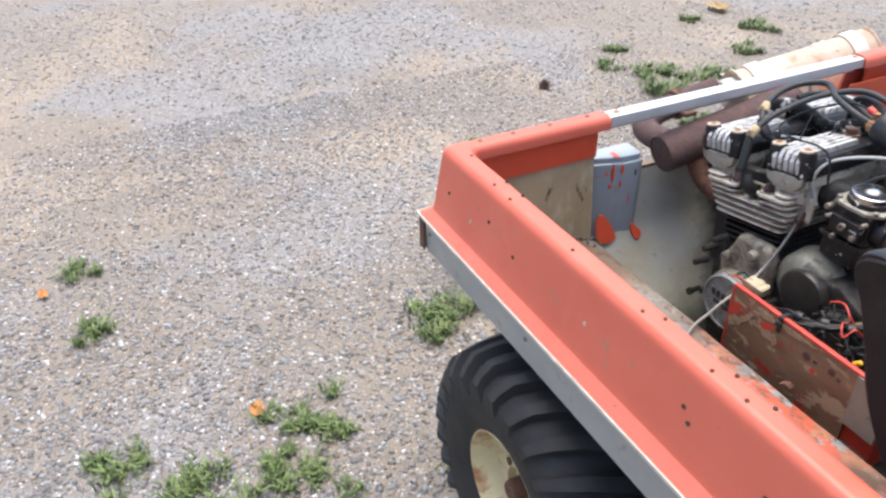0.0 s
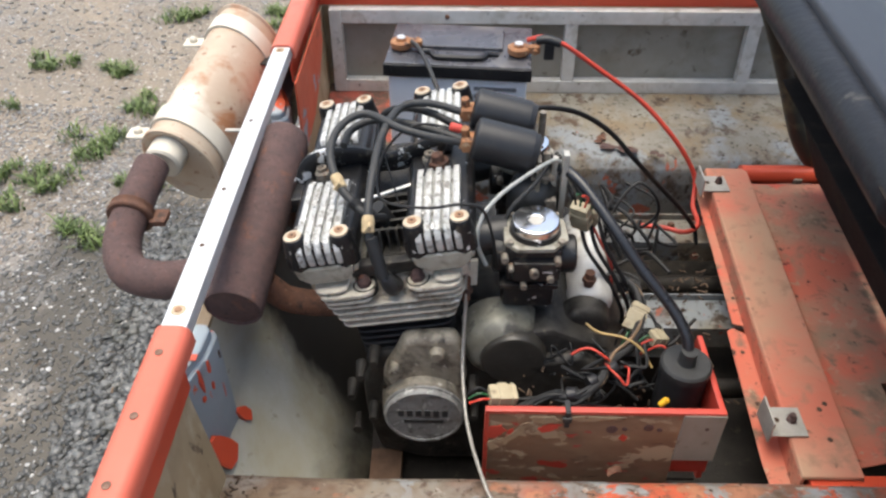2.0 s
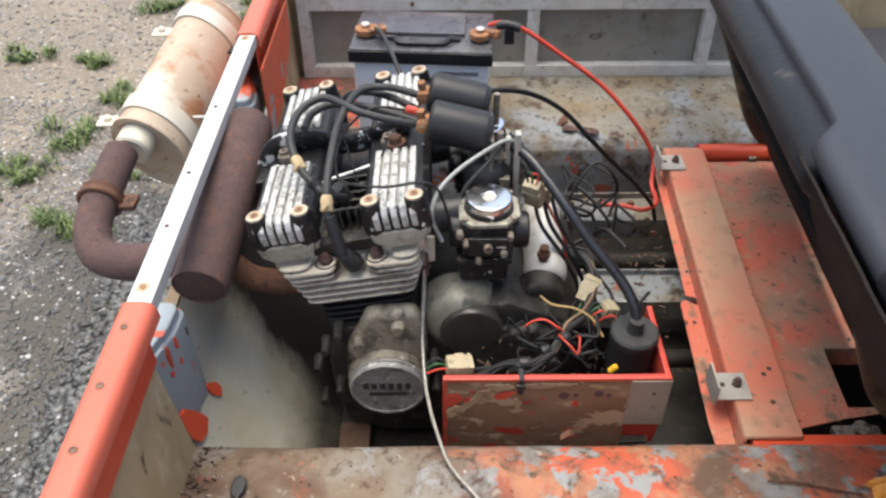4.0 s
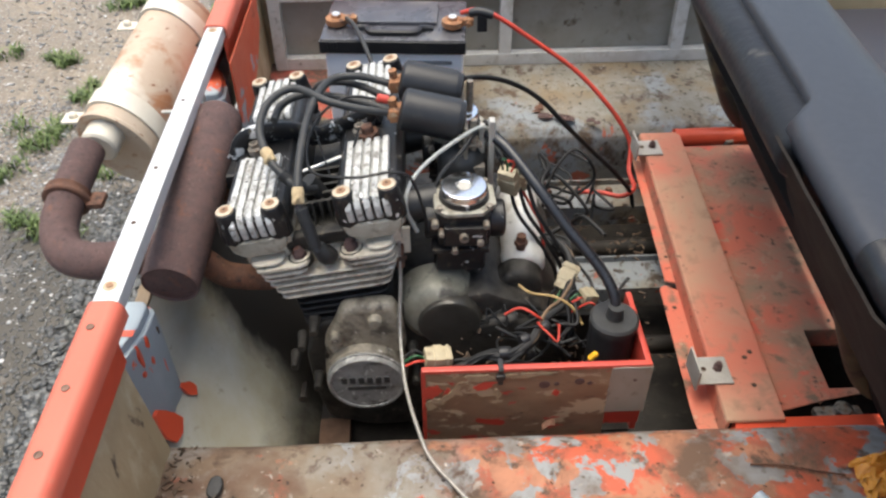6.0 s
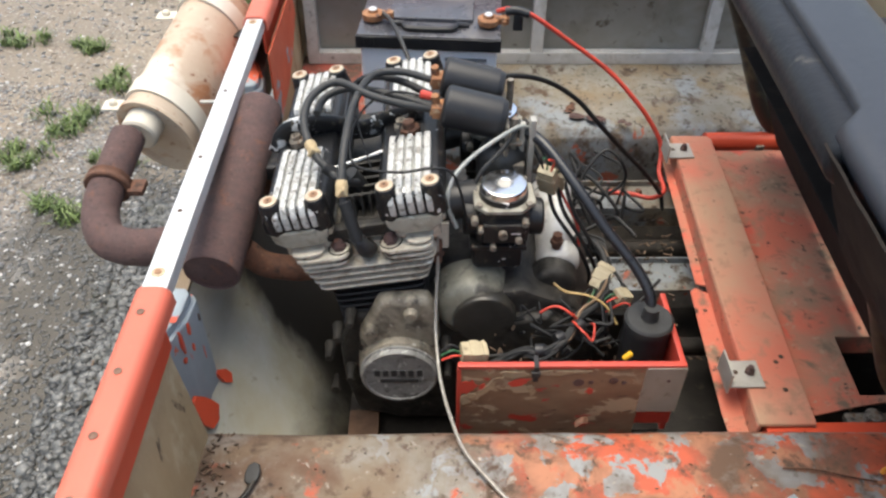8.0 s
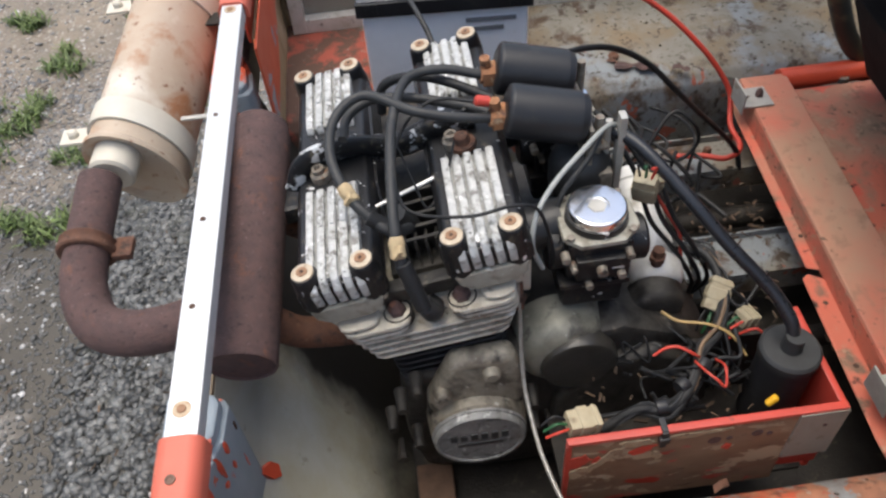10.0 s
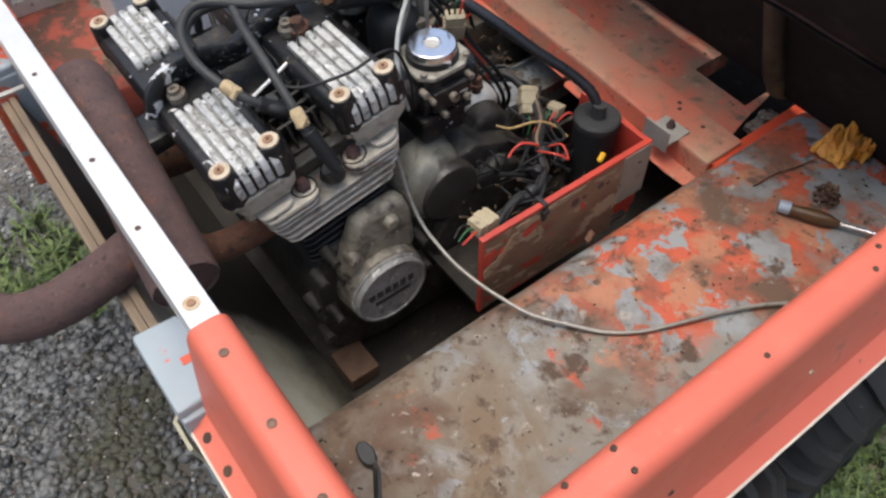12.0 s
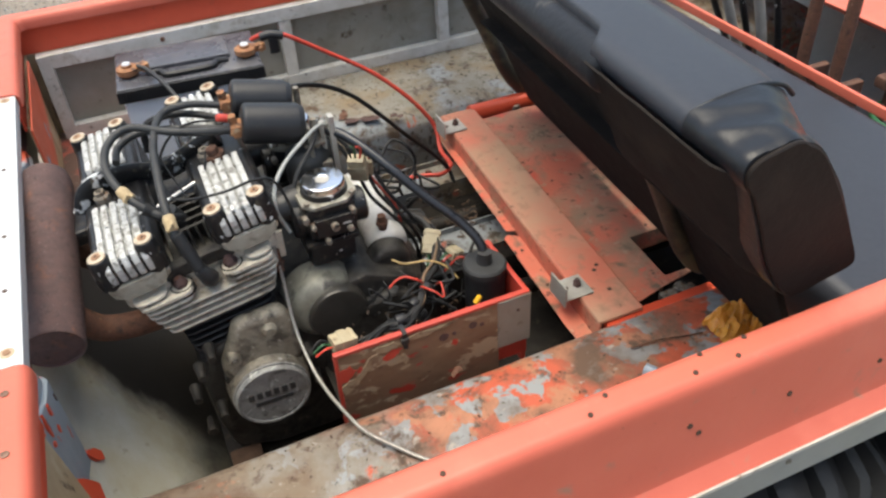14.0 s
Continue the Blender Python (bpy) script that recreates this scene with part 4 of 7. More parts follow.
part("roll", tube([(seat_x(0.787, y), y, 0.913) for y in (0.372, 0.40, 0.50, 0.70, 0.90, 1.05, 1.075)], 0.031, 20, 6, radii=lambda f: 0.031 * min(1.0, 0.25 + (f / 0.16) ** 0.6, 0.3 + ((1 - f) / 0.05) ** 0.5)), vinyl_roll, seat, "rolled vinyl edge round the hoop")
for y0, y1 in ((0.118, 0.402),):
    part("flap", solid(grid_sheet(lambda u, v: (seat_x(0.759 + 0.018 * max(0.0, 1 - u / 0.12) ** 2 + 0.088 * v + 0.028 * max(0.0, (v - 0.75) / 0.25) ** 2 + 0.002 * nz(u, v, 2, 6), y0 + (y1 - y0) * u), y0 + (y1 - y0) * u, 0.926 - 0.190 * v + 0.002 * nz(u, v, 9, 5)), 20, 16), 0.003), board_dark, seat, "loose dark vinyl hanging below the edge")
part("underside", solid(grid_sheet(lambda u, v: (seat_x(0.862 + 0.085 * v, 0.195 + 0.785 * u), 0.195 + 0.785 * u, 0.733 + 0.012 * v), 24, 6), 0.003), board_dark, seat, "dark cloth underside")
cushion = solo("seat_cushion", prism([(1.02, 0.10), (1.43, 0.10), (1.43, 1.33), (1.13, 1.33), (1.13, 1.02), (1.02, 1.01)], "z", 0.525, 0.635, 0.03, 4), vinyl, "wide black vinyl bench cushion behind the backrest", "seat")

# ---- battery ----
battery = thing("battery", (0.342, 1.155, 0.502), "grey car battery with a dusty black lid and corroded terminals", "battery")
BX0, BX1, BY0, BY1 = 0.206, 0.480, 1.07, 1.245
part("case", box(BX0 + 0.006, BX1 - 0.006, BY0 + 0.006, BY1 - 0.006, 0.502, 0.668, 0.006), battery_grey, battery, "light grey plastic case")
lid = part("lid", join(box(BX0, BX1, BY0, BY1, 0.664, 0.692, 0.004), box(BX0 + 0.055, BX1 - 0.055, BY0 + 0.06, BY1 - 0.02, 0.690, 0.700, 0.003)), battery_top, battery, "black battery lid, dusty and wet")
part("lid_band", box(BX0 - 0.0015, BX1 + 0.0015, BY0 - 0.0025, BY0 + 0.01, 0.664, 0.6885, 0.002), black_plastic, lid, "black front band")
for x0, x1 in ((BX0 + 0.012, BX0 + 0.035), (BX1 - 0.035, BX1 - 0.012)):
    for k in range(4):
        part("rib", box(x0 + k * 0.006, x0 + k * 0.006 + 0.003, BY0 - 0.0045, BY0 + 0.004, 0.667, 0.687), black_plastic, lid)
part("handle", tube([(BX0 + 0.062, BY0 + 0.045, 0.694), (BX0 + 0.085, BY0 + 0.040, 0.697), (BX0 + 0.095, BY0 + 0.022, 0.697), (BX0 + 0.13, BY0 + 0.020, 0.697), (BX1 - 0.095, BY0 + 0.022, 0.697), (BX1 - 0.085, BY0 + 0.040, 0.697), (BX1 - 0.062, BY0 + 0.045, 0.694)], 0.006, 8, 4), black_plastic, battery, "folded black carry handle")
for x, y in ((0.232, 1.128), (0.455, 1.122)):
    t = part("terminal", join(lathe([(0, 0.012), (0.022, 0.0095), (0.024, 0.007)], (x, y, 0.692), (0, 0, 1), 16), lathe([(0.004, 0.019), (0.006, 0.021), (0.016, 0.021), (0.018, 0.018)], (x, y, 0.692), (0, 0, 1), 16), box(x + 0.012, x + 0.040, y - 0.008, y + 0.008, 0.698, 0.712, 0.003), rod((x + 0.03, y - 0.016, 0.705), (x + 0.03, y + 0.016, 0.705), 0.005, 8)), terminal_rust, battery, "corroded orange-brown terminal clamp")
    part("post_top", lathe([(0, 0.0085), (0.002, 0.007)], (x, y, 0.7155), (0, 0, 1), 14), aluminium, t)
bars_grey = mat("bars_grey", (0.16, 0.17, 0.18), (0.2, 0.21, 0.22), 30, 0.6, bump=0)
for k in range(2):
    part("label_bar", box(0.375, 0.455 - 0.02 * k, BY0 + 0.0035, BY0 + 0.006, 0.640 - 0.016 * k, 0.647 - 0.016 * k), bars_grey, battery)

battery.matrix_basis = Matrix.Translation((0.350, 1.182, 0.505)) @ Matrix.Rotation(radians(-4.5), 4, "Z")

# ---- aluminium frame standing against the far side ----
frame_thing = thing("metal_frame", (0.56, 1.345, 0.50), "dull aluminium channel frame with a flat backing sheet", "frame")


def lean(bm):
    return moved(bm, Matrix.Translation((-0.012, 1.351, 0.505)) @ Matrix.Rotation(radians(-2.5), 4, "X") @ Matrix.Translation((0, -1.33, -0.503)))


FX0, FX1, FZ0, FZ1 = 0.085, 1.20, 0.503, 0.690
for nm, b in (("bottom_rail", box(FX0, FX1, 1.318, 1.342, FZ0, FZ0 + 0.028, 0.002)), ("top_rail", box(FX0, FX1, 1.318, 1.342, FZ1 - 0.030, FZ1, 0.002)),
              ("side_rail", box(FX0, FX0 + 0.026, 1.3165, 1.343, FZ0 + 0.001, FZ1 - 0.001, 0.002)), ("stile", box(0.585, 0.612, 1.319, 1.341, FZ0 + 0.028, FZ1 - 0.03, 0.001)), ("stile", box(0.97, 0.997, 1.319, 1.341, FZ0 + 0.028, FZ1 - 0.03, 0.001))):
    part(nm, lean(b), aluminium_dull, frame_thing)
part("backing_sheet", lean(box(FX0 + 0.01, FX1, 1.343, 1.347, FZ0 + 0.004, FZ1 - 0.004)), sheet_dull, frame_thing, "dull stained sheet")
part("bolt", lean(lathe([(0, 0.005), (0.004, 0.005), (0.006, 0.003)], (0.335, 1.318, FZ1 - 0.014), (0, -1, 0), 10)), rust_bright, frame_thing)

# ---- exhaust ----
exhaust = thing("exhaust_pipe", (0.05, 0.65, 0.6), "rusty brown exhaust collector and elbow pipe", "exhaust")
CN, CF = Vector((0.060, 0.486, 0.662)), Vector((0.082, 0.80, 0.722))
ca = (CF - CN).normalized()
L = (CF - CN).length
part("collector", lathe([(0.003, 0.0002), (0.003, 0.0345), (0.0, 0.0365), (0.003, 0.038), (L - 0.02, 0.038), (L, 0.034), (L, 0.0002)], CN, ca, 36, ends="open"), rust_pipe, exhaust, "rust-brown collector drum")
part("elbow", tube([(0.07, 0.585, 0.655), (0.0, 0.575, 0.640), (-0.065, 0.572, 0.632), (-0.115, 0.590, 0.632), (-0.140, 0.640, 0.640), (-0.142, 0.70, 0.652), (-0.138, 0.80, 0.668)], 0.027, 20, 8), rust_pipe, exhaust, "rusty bent outlet pipe")
part("pipe_flange", join(lathe([(-0.008, 0.033), (-0.006, 0.035), (0.0, 0.035), (0.002, 0.031), (0.006, 0.031), (0.010, 0.034), (0.012, 0.032)], (-0.142, 0.695, 0.651), (0.03, 1, 0.17), 24), box(-0.112, -0.088, 0.68, 0.712, 0.640, 0.650, 0.002)), rust_bright, exhaust, "rusty clamp flange")
for y in (0.565, 0.735):
    part("header", tube([(0.19, y, 0.600), (0.15, y, 0.598), (0.11, y - 0.005, 0.612), (0.085, y - 0.01, 0.645)], 0.0185, 16, 5), rust_bright, exhaust, "rusty header stub")

muffler = thing("muffler", (-0.1, 1.0, 0.6), "pale tan oval muffler with cream clamp bands and rust", "muffler")
MN, MF = Vector((-0.112, 0.855, 0.632)), Vector((-0.058, 1.20, 0.696))
MUP = (-0.45, 0, 1)
ma = (MF - MN).normalized()
ML = (MF - MN).length
part("body", lathe([(0.004, 0.0002), (0.004, 0.046), (-0.002, 0.052), (-0.002, 0.057), (0.004, 0.0575), (0.008, 0.054), (ML - 0.008, 0.054), (ML - 0.004, 0.0575), (ML, 0.057), (ML, 0.0002)], MN, ma, 40, squash=1.4, ends="open", up=MUP), muffler_paint, muffler, "tan painted oval drum")
for d in (0.03, ML - 0.07):
    part("band", lathe([(d, 0.0545), (d, 0.0575), (d + 0.036, 0.0575), (d + 0.036, 0.0545)], MN, ma, 40, squash=1.4, ends="ring", up=MUP), clamp_cream, muffler, "cream painted clamp band")
    p = MN + ma * (d + 0.018)
    part("tab", join(box(p.x - 0.105, p.x - 0.040, p.y - 0.016, p.y + 0.016, p.z + 0.022, p.z + 0.026, 0.001), lathe([(0, 0.008), (0.006, 0.008), (0.009, 0.005)], (p.x - 0.088, p.y, p.z + 0.026), (0, 0, 1), 6)), clamp_cream, muffler)
part("inlet", rod(MN - ma * 0.035 + Vector((-0.014, 0, 0.03)), MN + ma * 0.01 + Vector((-0.014, 0, 0.03)), 0.0305, 24, 0.004), clamp_cream, muffler, "cream inlet collar")

for y, z, t in ((0.905, 0.668, 0.004), (1.115, 0.690, 0.016)):
    solo("hanger_bracket", join(box(-0.045, 0.034, y - t, y + t, z, z + 0.004, 0.001), box(0.030, 0.034, y - t, y + t, z, 0.745, 0.001)), galvanised if t < 0.01 else grease, "flat steel strap holding the muffler to the rail", "bracket", "muffler hangers")

# ---- plywood battery box beside the engine ----
tray = thing("wooden_box", (0.53, 0.45, 0.44), "open red-edged plywood box with flaking varnish, full of wires", "box")
TX0, TX1, TY0, TY1, TZ0, TZ1 = 0.386, 0.684, 0.386, 0.520, 0.44, 0.591
part("front_board", box(TX0, TX1 - 0.05, TY0, TY0 + 0.006, TZ0, TZ1 - 0.006, 0.001), worn_ply, tray, "brown plywood side with flaking red paint")
part("corner_plate", box(TX1 - 0.052, TX1 + 0.001, TY0 - 0.0025, TY0 + 0.005, TZ0 + 0.055, TZ1 - 0.004, 0.001), sheet_dull, tray, "bare grey metal corner plate")
part("front_panel", box(TX1 - 0.052, TX1, TY0 + 0.0052, TY0 + 0.007, TZ0 + 0.02, TZ1 - 0.004), box_red, tray)
part("edge", join(box(TX0 - 0.001, TX1, TY0 - 0.001, TY0 + 0.008, TZ1 - 0.006, TZ1, 0.0015), box(TX0 - 0.0015, TX0 + 0.004, TY0 - 0.001, TY0 + 0.006, TZ0, TZ1 - 0.006, 0.001)), box_red, tray, "bright red painted edge")
part("end_board", box(TX1 - 0.008, TX1, TY0 + 0.008, TY1, TZ0, TZ1 - 0.001, 0.0015), box_red, tray, "bright red end board")
part("bottom", box(TX0 + 0.005, TX1 - 0.009, TY0 + 0.008, TY1, TZ0 - 0.006, TZ0, 0.001), grease, tray)
part("back_board", box(TX0 + 0.12, TX1 - 0.009, TY1 - 0.006, TY1, TZ0, TZ1 - 0.04, 0.001), grease, tray)


def flaked(name, pts, m, label, lift=0.0):
    """A ragged patch of old paint or veneer, a millimetre thick, on the front of the box."""
    rg = random.Random(len(pts) + int(1000 * pts[0][0]))
    ring = []
    for (x0, z0), (x1, z1) in zip(pts, pts[1:] + pts[:1]):
        for k in range(4):
            ring.append((x0 + (x1 - x0) * k / 4 + rg.uniform(-0.0018, 0.0018), z0 + (z1 - z0) * k / 4 + rg.uniform(-0.0018, 0.0018)))
    part(name, prism(ring, "y", TY0 - 0.0012 - lift, TY0 + 0.001), m, tray, label)


cream_flake = mat("cream_flake", (0.36, 0.28, 0.18), (0.27, 0.195, 0.12), 90, 0.85, bump=0.5, layers=[((0.20, 0.12, 0.075), 60, 0.54, 0.64, 0.9, 0)])
flaked("red_patch", [(0.389, 0.556), (0.405, 0.562), (0.412, 0.552), (0.402, 0.540), (0.395, 0.534), (0.389, 0.538)], box_red, "glossy old red paint")
flaked("red_patch", [(0.452, 0.556), (0.466, 0.566), (0.482, 0.564), (0.470, 0.552), (0.458, 0.550)], box_red, "glossy old red paint")
flaked("red_patch", [(0.556, 0.540), (0.561, 0.548), (0.568, 0.541), (0.562, 0.532)], box_red, "glossy old red paint")
flaked("red_patch", [(0.414, 0.546), (0.420, 0.556), (0.424, 0.546), (0.420, 0.536)], box_red, "glossy old red paint")
flaked("veneer", [(0.390, 0.528), (0.398, 0.536), (0.410, 0.536), (0.422, 0.552), (0.436, 0.568), (0.446, 0.570), (0.440, 0.558), (0.426, 0.540), (0.412, 0.524), (0.400, 0.514), (0.392, 0.512)], cream_flake, "peeling cream veneer", 0.0008)
flaked("veneer", [(0.440, 0.580), (0.470, 0.581), (0.480, 0.572), (0.462, 0.568), (0.446, 0.572)], cream_flake, "peeling cream veneer", 0.0006)
flaked("veneer", [(0.490, 0.581), (0.560, 0.582), (0.552, 0.577), (0.520, 0.573), (0.500, 0.574)], cream_flake, "peeling cream veneer", 0.0006)
flaked("veneer", [(0.478, 0.548), (0.486, 0.553), (0.490, 0.540), (0.486, 0.528), (0.481, 0.538)], cream_flake, "peeling cream veneer", 0.0006)
for x, z, r in ((0.546, 0.556, 0.008), (0.592, 0.560, 0.007), (0.664, 0.562, 0.003), (0.562, 0.557, 0.004), (0.606, 0.556, 0.004)):
    part("knot", lathe([(0, r * 0.8), (0.0012, r)], (x, TY0 - (0.0032 if x > 0.63 else 0.001), z), (0, 1, 0), 9), rust_pipe, tray, "dark stained hole")
filt = thing("breather_can", (0.646, 0.457, 0.47), "black cylindrical can with a hose in its cap", "canister")
part("can", lathe([(0, 0.030), (0.0, 0.031), (0.118, 0.031), (0.120, 0.029)], (0.646, 0.457, 0.475), (0, 0, 1), 32), black_plastic, filt)
part("cap", lathe([(0.118, 0.033), (0.128, 0.033), (0.131, 0.030), (0.131, 0.012), (0.136, 0.011), (0.15, 0.010)], (0.646, 0.457, 0.475), (0, 0, 1), 32), hose_grey, filt, "dull black cap")


# ---- engine ----
eng = thing("engine", (0.33, 0.66, 0.285), "greasy twin-cylinder motorcycle engine with silver ribbed cam covers", "engine")
EM = Matrix.Translation((0.289, 0, 0.484)) @ Matrix.Rotation(radians(-9.6), 4, "Y")


FIT = Matrix(((1.04, 0, 0, 0.0065), (0, 1.022, 0, 0.0037), (0, 0, 1, 0), (0, 0, 0, 1)))


def E(bm):
    return moved(bm, EM @ FIT)


def cover_body(u0, u1):
    return prism([(u0, 0.242), (u1, 0.242), (u1 + 0.001, 0.262), (u1 - 0.006, 0.273), (u0 + 0.006, 0.273), (u0 - 0.001, 0.262)], "y", 0.500, 0.845, 0.003)


def rib(u, y0, y1, face):
    """One alloy rib that runs along the cover and turns down over its end."""
    s = 1 if face <= y0 else -1
    pts = [(face, 0.246), (face - s * 0.003, 0.250), (face - s * 0.003, 0.268), (face + s * 0.003, 0.279), (face + s * 0.010, 0.2835), (y1 if s > 0 else y0, 0.2835), ((y1 if s > 0 else y0) + s * 0.004, 0.276), ((y1 if s > 0 else y0) + s * 0.004, 0.270), (face + s * 0.008, 0.270), (face + s * 0.004, 0.262), (face + s * 0.004, 0.246)]
    return prism(pts, "x", u - 0.0039, u + 0.0039, 0.0012, 1)


def cam_bolt(u, y, parent):
    boss = part("bolt_boss", E(lathe([(0.240, 0.016), (0.262, 0.0155), (0.283, 0.0135), (0.286, 0.0115)], (u, y, 0), (0, 0, 1), 20)), black_metal, parent)
    for nm, prof, m in (("washer", [(0.286, 0.0112), (0.2885, 0.0112), (0.2893, 0.0095)], washer), ("bolt_head", [(0.2885, 0.0060), (0.2905, 0.0056), (0.2905, 0.0022), (0.2890, 0.0018)], bolt_rust)):
        part(nm, E(lathe(prof, (u, y, 0), (0, 0, 1), 18)), m, eng)
    part("bolt_socket", E(lathe([(0.2892, 0.0021), (0.2909, 0.0019)], (u, y, 0), (0, 0, 1), 8)), hole_dark, eng)


for c, u0, u1, b0, b1 in ((-0.075, -0.118, -0.032, -0.104, -0.046), (0.0715, 0.029, 0.114, 0.043, 0.0997)):
    cov = part("cam_cover", E(cover_body(u0, u1)), black_metal, eng, "black painted cam cover")
    for k in range(5):
        u = c + (k - 2) * 0.0118
        part("rib", E(rib(u, 0.503, 0.628, 0.4985)), rib_alloy, cov, "bare alloy rib")
        part("rib", E(rib(u, 0.735, 0.842, 0.8465)), rib_alloy, cov, "bare alloy rib")
    for y0, y1 in ((0.506, 0.628), (0.736, 0.839)):
        part("pad", E(box(c - 0.027, c + 0.027, y0, y1, 0.268, 0.2785, 0.002)), pad_alloy, cov, "worn bare alloy pad")
    for b in (b0, b1):
        for y in (0.512, 0.832):
            cam_bolt(b, y, cov)
    part("end_plug", E(prism([(u0 + 0.005, 0.243), (u0 + 0.008, 0.228), (u0 + 0.022, 0.217), (u1 - 0.022, 0.217), (u1 - 0.008, 0.228), (u1 - 0.005, 0.243)], "y", 0.496, 0.515, 0.003)), cast_cover, eng, "grey cam box end")
    part("cover_base", E(box(u0 + 0.004, u1 - 0.004, 0.507, 0.838, 0.222, 0.243, 0.004)), cast_dirty, eng, "dirty cast cam box")
    part("neck_bolt", E(join(lathe([(0.27, 0.011), (0.282, 0.011), (0.284, 0.009)], (c - 0.012, 0.655, 0), (0, 0, 1), 16), lathe([(0.28, 0.007), (0.290, 0.007), (0.290, 0.004), (0.286, 0.003)], (c - 0.012, 0.655, 0), (0, 0, 1), 12))), steel_dirty, eng, "dirty socket bolt")
# worn letters on the exhaust cover stand as plain raised bars
for k in range(3):
    for y in (0.572, 0.776):
        part("worn_bar", E(box(-0.089 + 0.012 * k, -0.084 + 0.012 * k, y, y + 0.016, 0.280, 0.2855, 0.0008)), rib_alloy, eng)
part("arch", E(tube([(-0.115, 0.665, 0.262), (-0.095, 0.672, 0.289), (-0.05, 0.682, 0.284), (0.0, 0.688, 0.262), (0.05, 0.684, 0.276), (0.085, 0.680, 0.284)], 0.022, 14, 6, squash=0.45)), black_chipped, eng, "chipped black breather bridge")
part("side_bridge", E(box(-0.152, -0.112, 0.645, 0.70, 0.222, 0.248, 0.008)), black_metal, eng, "black side lug")
part("rusty_stud", E(lathe([(0.274, 0.014), (0.280, 0.014), (0.281, 0.009), (0.290, 0.008), (0.292, 0.005)], (0.07, 0.648, 0), (0, 0, 1), 10)), rust_bright, eng, "rusty hex stud")
part("plug_valley", E(join(box(-0.034, 0.031, 0.545, 0.812, 0.196, 0.213, 0.003), box(-0.050, 0.046, 0.512, 0.530, 0.205, 0.226, 0.004))), cast_dark, eng, "dark oily valley between the cam covers")
for u in (-0.0315, 0.0285):
    part("valley_wall", E(prism([(0.552, 0.205), (0.600, 0.222), (0.640, 0.262), (0.82, 0.264), (0.835, 0.205)], "x", u - 0.003, u + 0.003, 0.0015)), black_metal, eng, "black painted inner wall of the cam cover")
part("cover_bridge", E(prism([(-0.105, 0.250), (-0.095, 0.272), (-0.06, 0.283), (-0.030, 0.262), (0.0, 0.256), (0.030, 0.266), (0.055, 0.279), (0.075, 0.270), (0.070, 0.246), (-0.09, 0.240)], "y", 0.690, 0.724, 0.006, 3)), black_chipped, eng, "black bridge with silver chips between the cam covers")
for k in range(5):
    part("valley_fin", E(moved(box(-0.0015, 0.0015, -0.020, 0.020, 0.0, 0.030, 0.0008), Matrix.Translation((-0.022 + 0.011 * k, 0.566, 0.206)) @ Matrix.Rotation(radians(-20), 4, "X"))), cast_dark, eng)
part("pull_rod", E(rod((-0.04, 0.60, 0.262), (0.035, 0.618, 0.268), 0.0022, 8)), aluminium, eng, "thin pale rod")

# head with cooling fins
head_core = (box(-0.072, 0.072, 0.515, 0.825, 0.128, 0.196, 0.004), box(-0.105, -0.045, 0.512, 0.83, 0.19, 0.228, 0.005), box(0.04, 0.10, 0.512, 0.83, 0.19, 0.228, 0.005))
for k, piece in enumerate(head_core):
    part("head" if k == 0 else "cam_box", E(piece), cast_dirty, eng, "oil-stained alloy cylinder head" if k == 0 else "oil-stained cam box")


def fin_plate(hw, hw2, y0, y1, w, t=0.0038, u0=None, u1=None):
    if u0 is None:
        u0, u1 = -hw, hw2
    c = 0.012
    o = [(u0 + c, y0), (u1 - c, y0), (u1 - 0.003, y0 + 0.004), (u1, y0 + c), (u1, y1 - c), (u1 - c, y1), (u0 + c, y1), (u0, y1 - c), (u0, y0 + c), (u0 + 0.003, y0 + 0.004)]
    return prism(o, "z", w, w + t, 0.0012, 1)


for k in range(4):
    w = 0.132 + 0.0125 * k
    part("fin", E(fin_plate(0.078 + 0.004 * k, 0.074 + 0.005 * k, 0.497 - 0.001 * k, 0.832, w)), cast_dirty, eng)
for k in range(3):
    w = 0.181 + 0.0105 * k
    a = (-0.090 - 0.003 * k, (-0.024, -0.021, -0.052)[k])
    b = ((0.022, 0.019, 0.055)[k], 0.088 + 0.001 * k)
    for u0, u1 in (a, b):
        part("fin", E(fin_plate(0, 0, 0.490 - 0.002 * (k == 1), 0.60, w, 0.0065 if k == 1 else 0.0045, u0, u1)), cast_dirty, eng)
        part("fin", E(fin_plate(0, 0, 0.73, 0.835, w, 0.004, u0, u1)), cast_dirty, eng)
for k in range(5):
    part("fin", E(moved(box(-0.026, 0.028, -0.002, 0.002, 0.0, 0.038, 0.001), Matrix.Translation((0.004, 0.575 + 0.018 * k, 0.205)) @ Matrix.Rotation(radians(18), 4, "X"))), cast_dark, eng)
for u in (-0.034, 0.034):
    part("nut_recess", E(lathe([(0.186, 0.0155), (0.1985, 0.0155), (0.1990, 0.0135), (0.1955, 0.0130), (0.1955, 0.0002)], (u, 0.508, 0), (0, 0, 1), 18, ends="open")), cast_dark, eng, "dark recess round a head nut")
    part("head_nut", E(lathe([(0.195, 0.0095), (0.205, 0.0095), (0.207, 0.0075), (0.212, 0.0055)], (u, 0.508, 0), (0, 0, 1), 6)), rust_pipe, eng, "rusty head nut")
part("plug_boot", E(tube([(0.0, 0.535, 0.178), (0.001, 0.508, 0.190), (0.002, 0.492, 0.206), (-0.003, 0.493, 0.222)], 0.0125, 16, 4, radii=lambda f: 0.0135 - 0.004 * f)), hose_grey, eng, "perished grey spark plug boot")
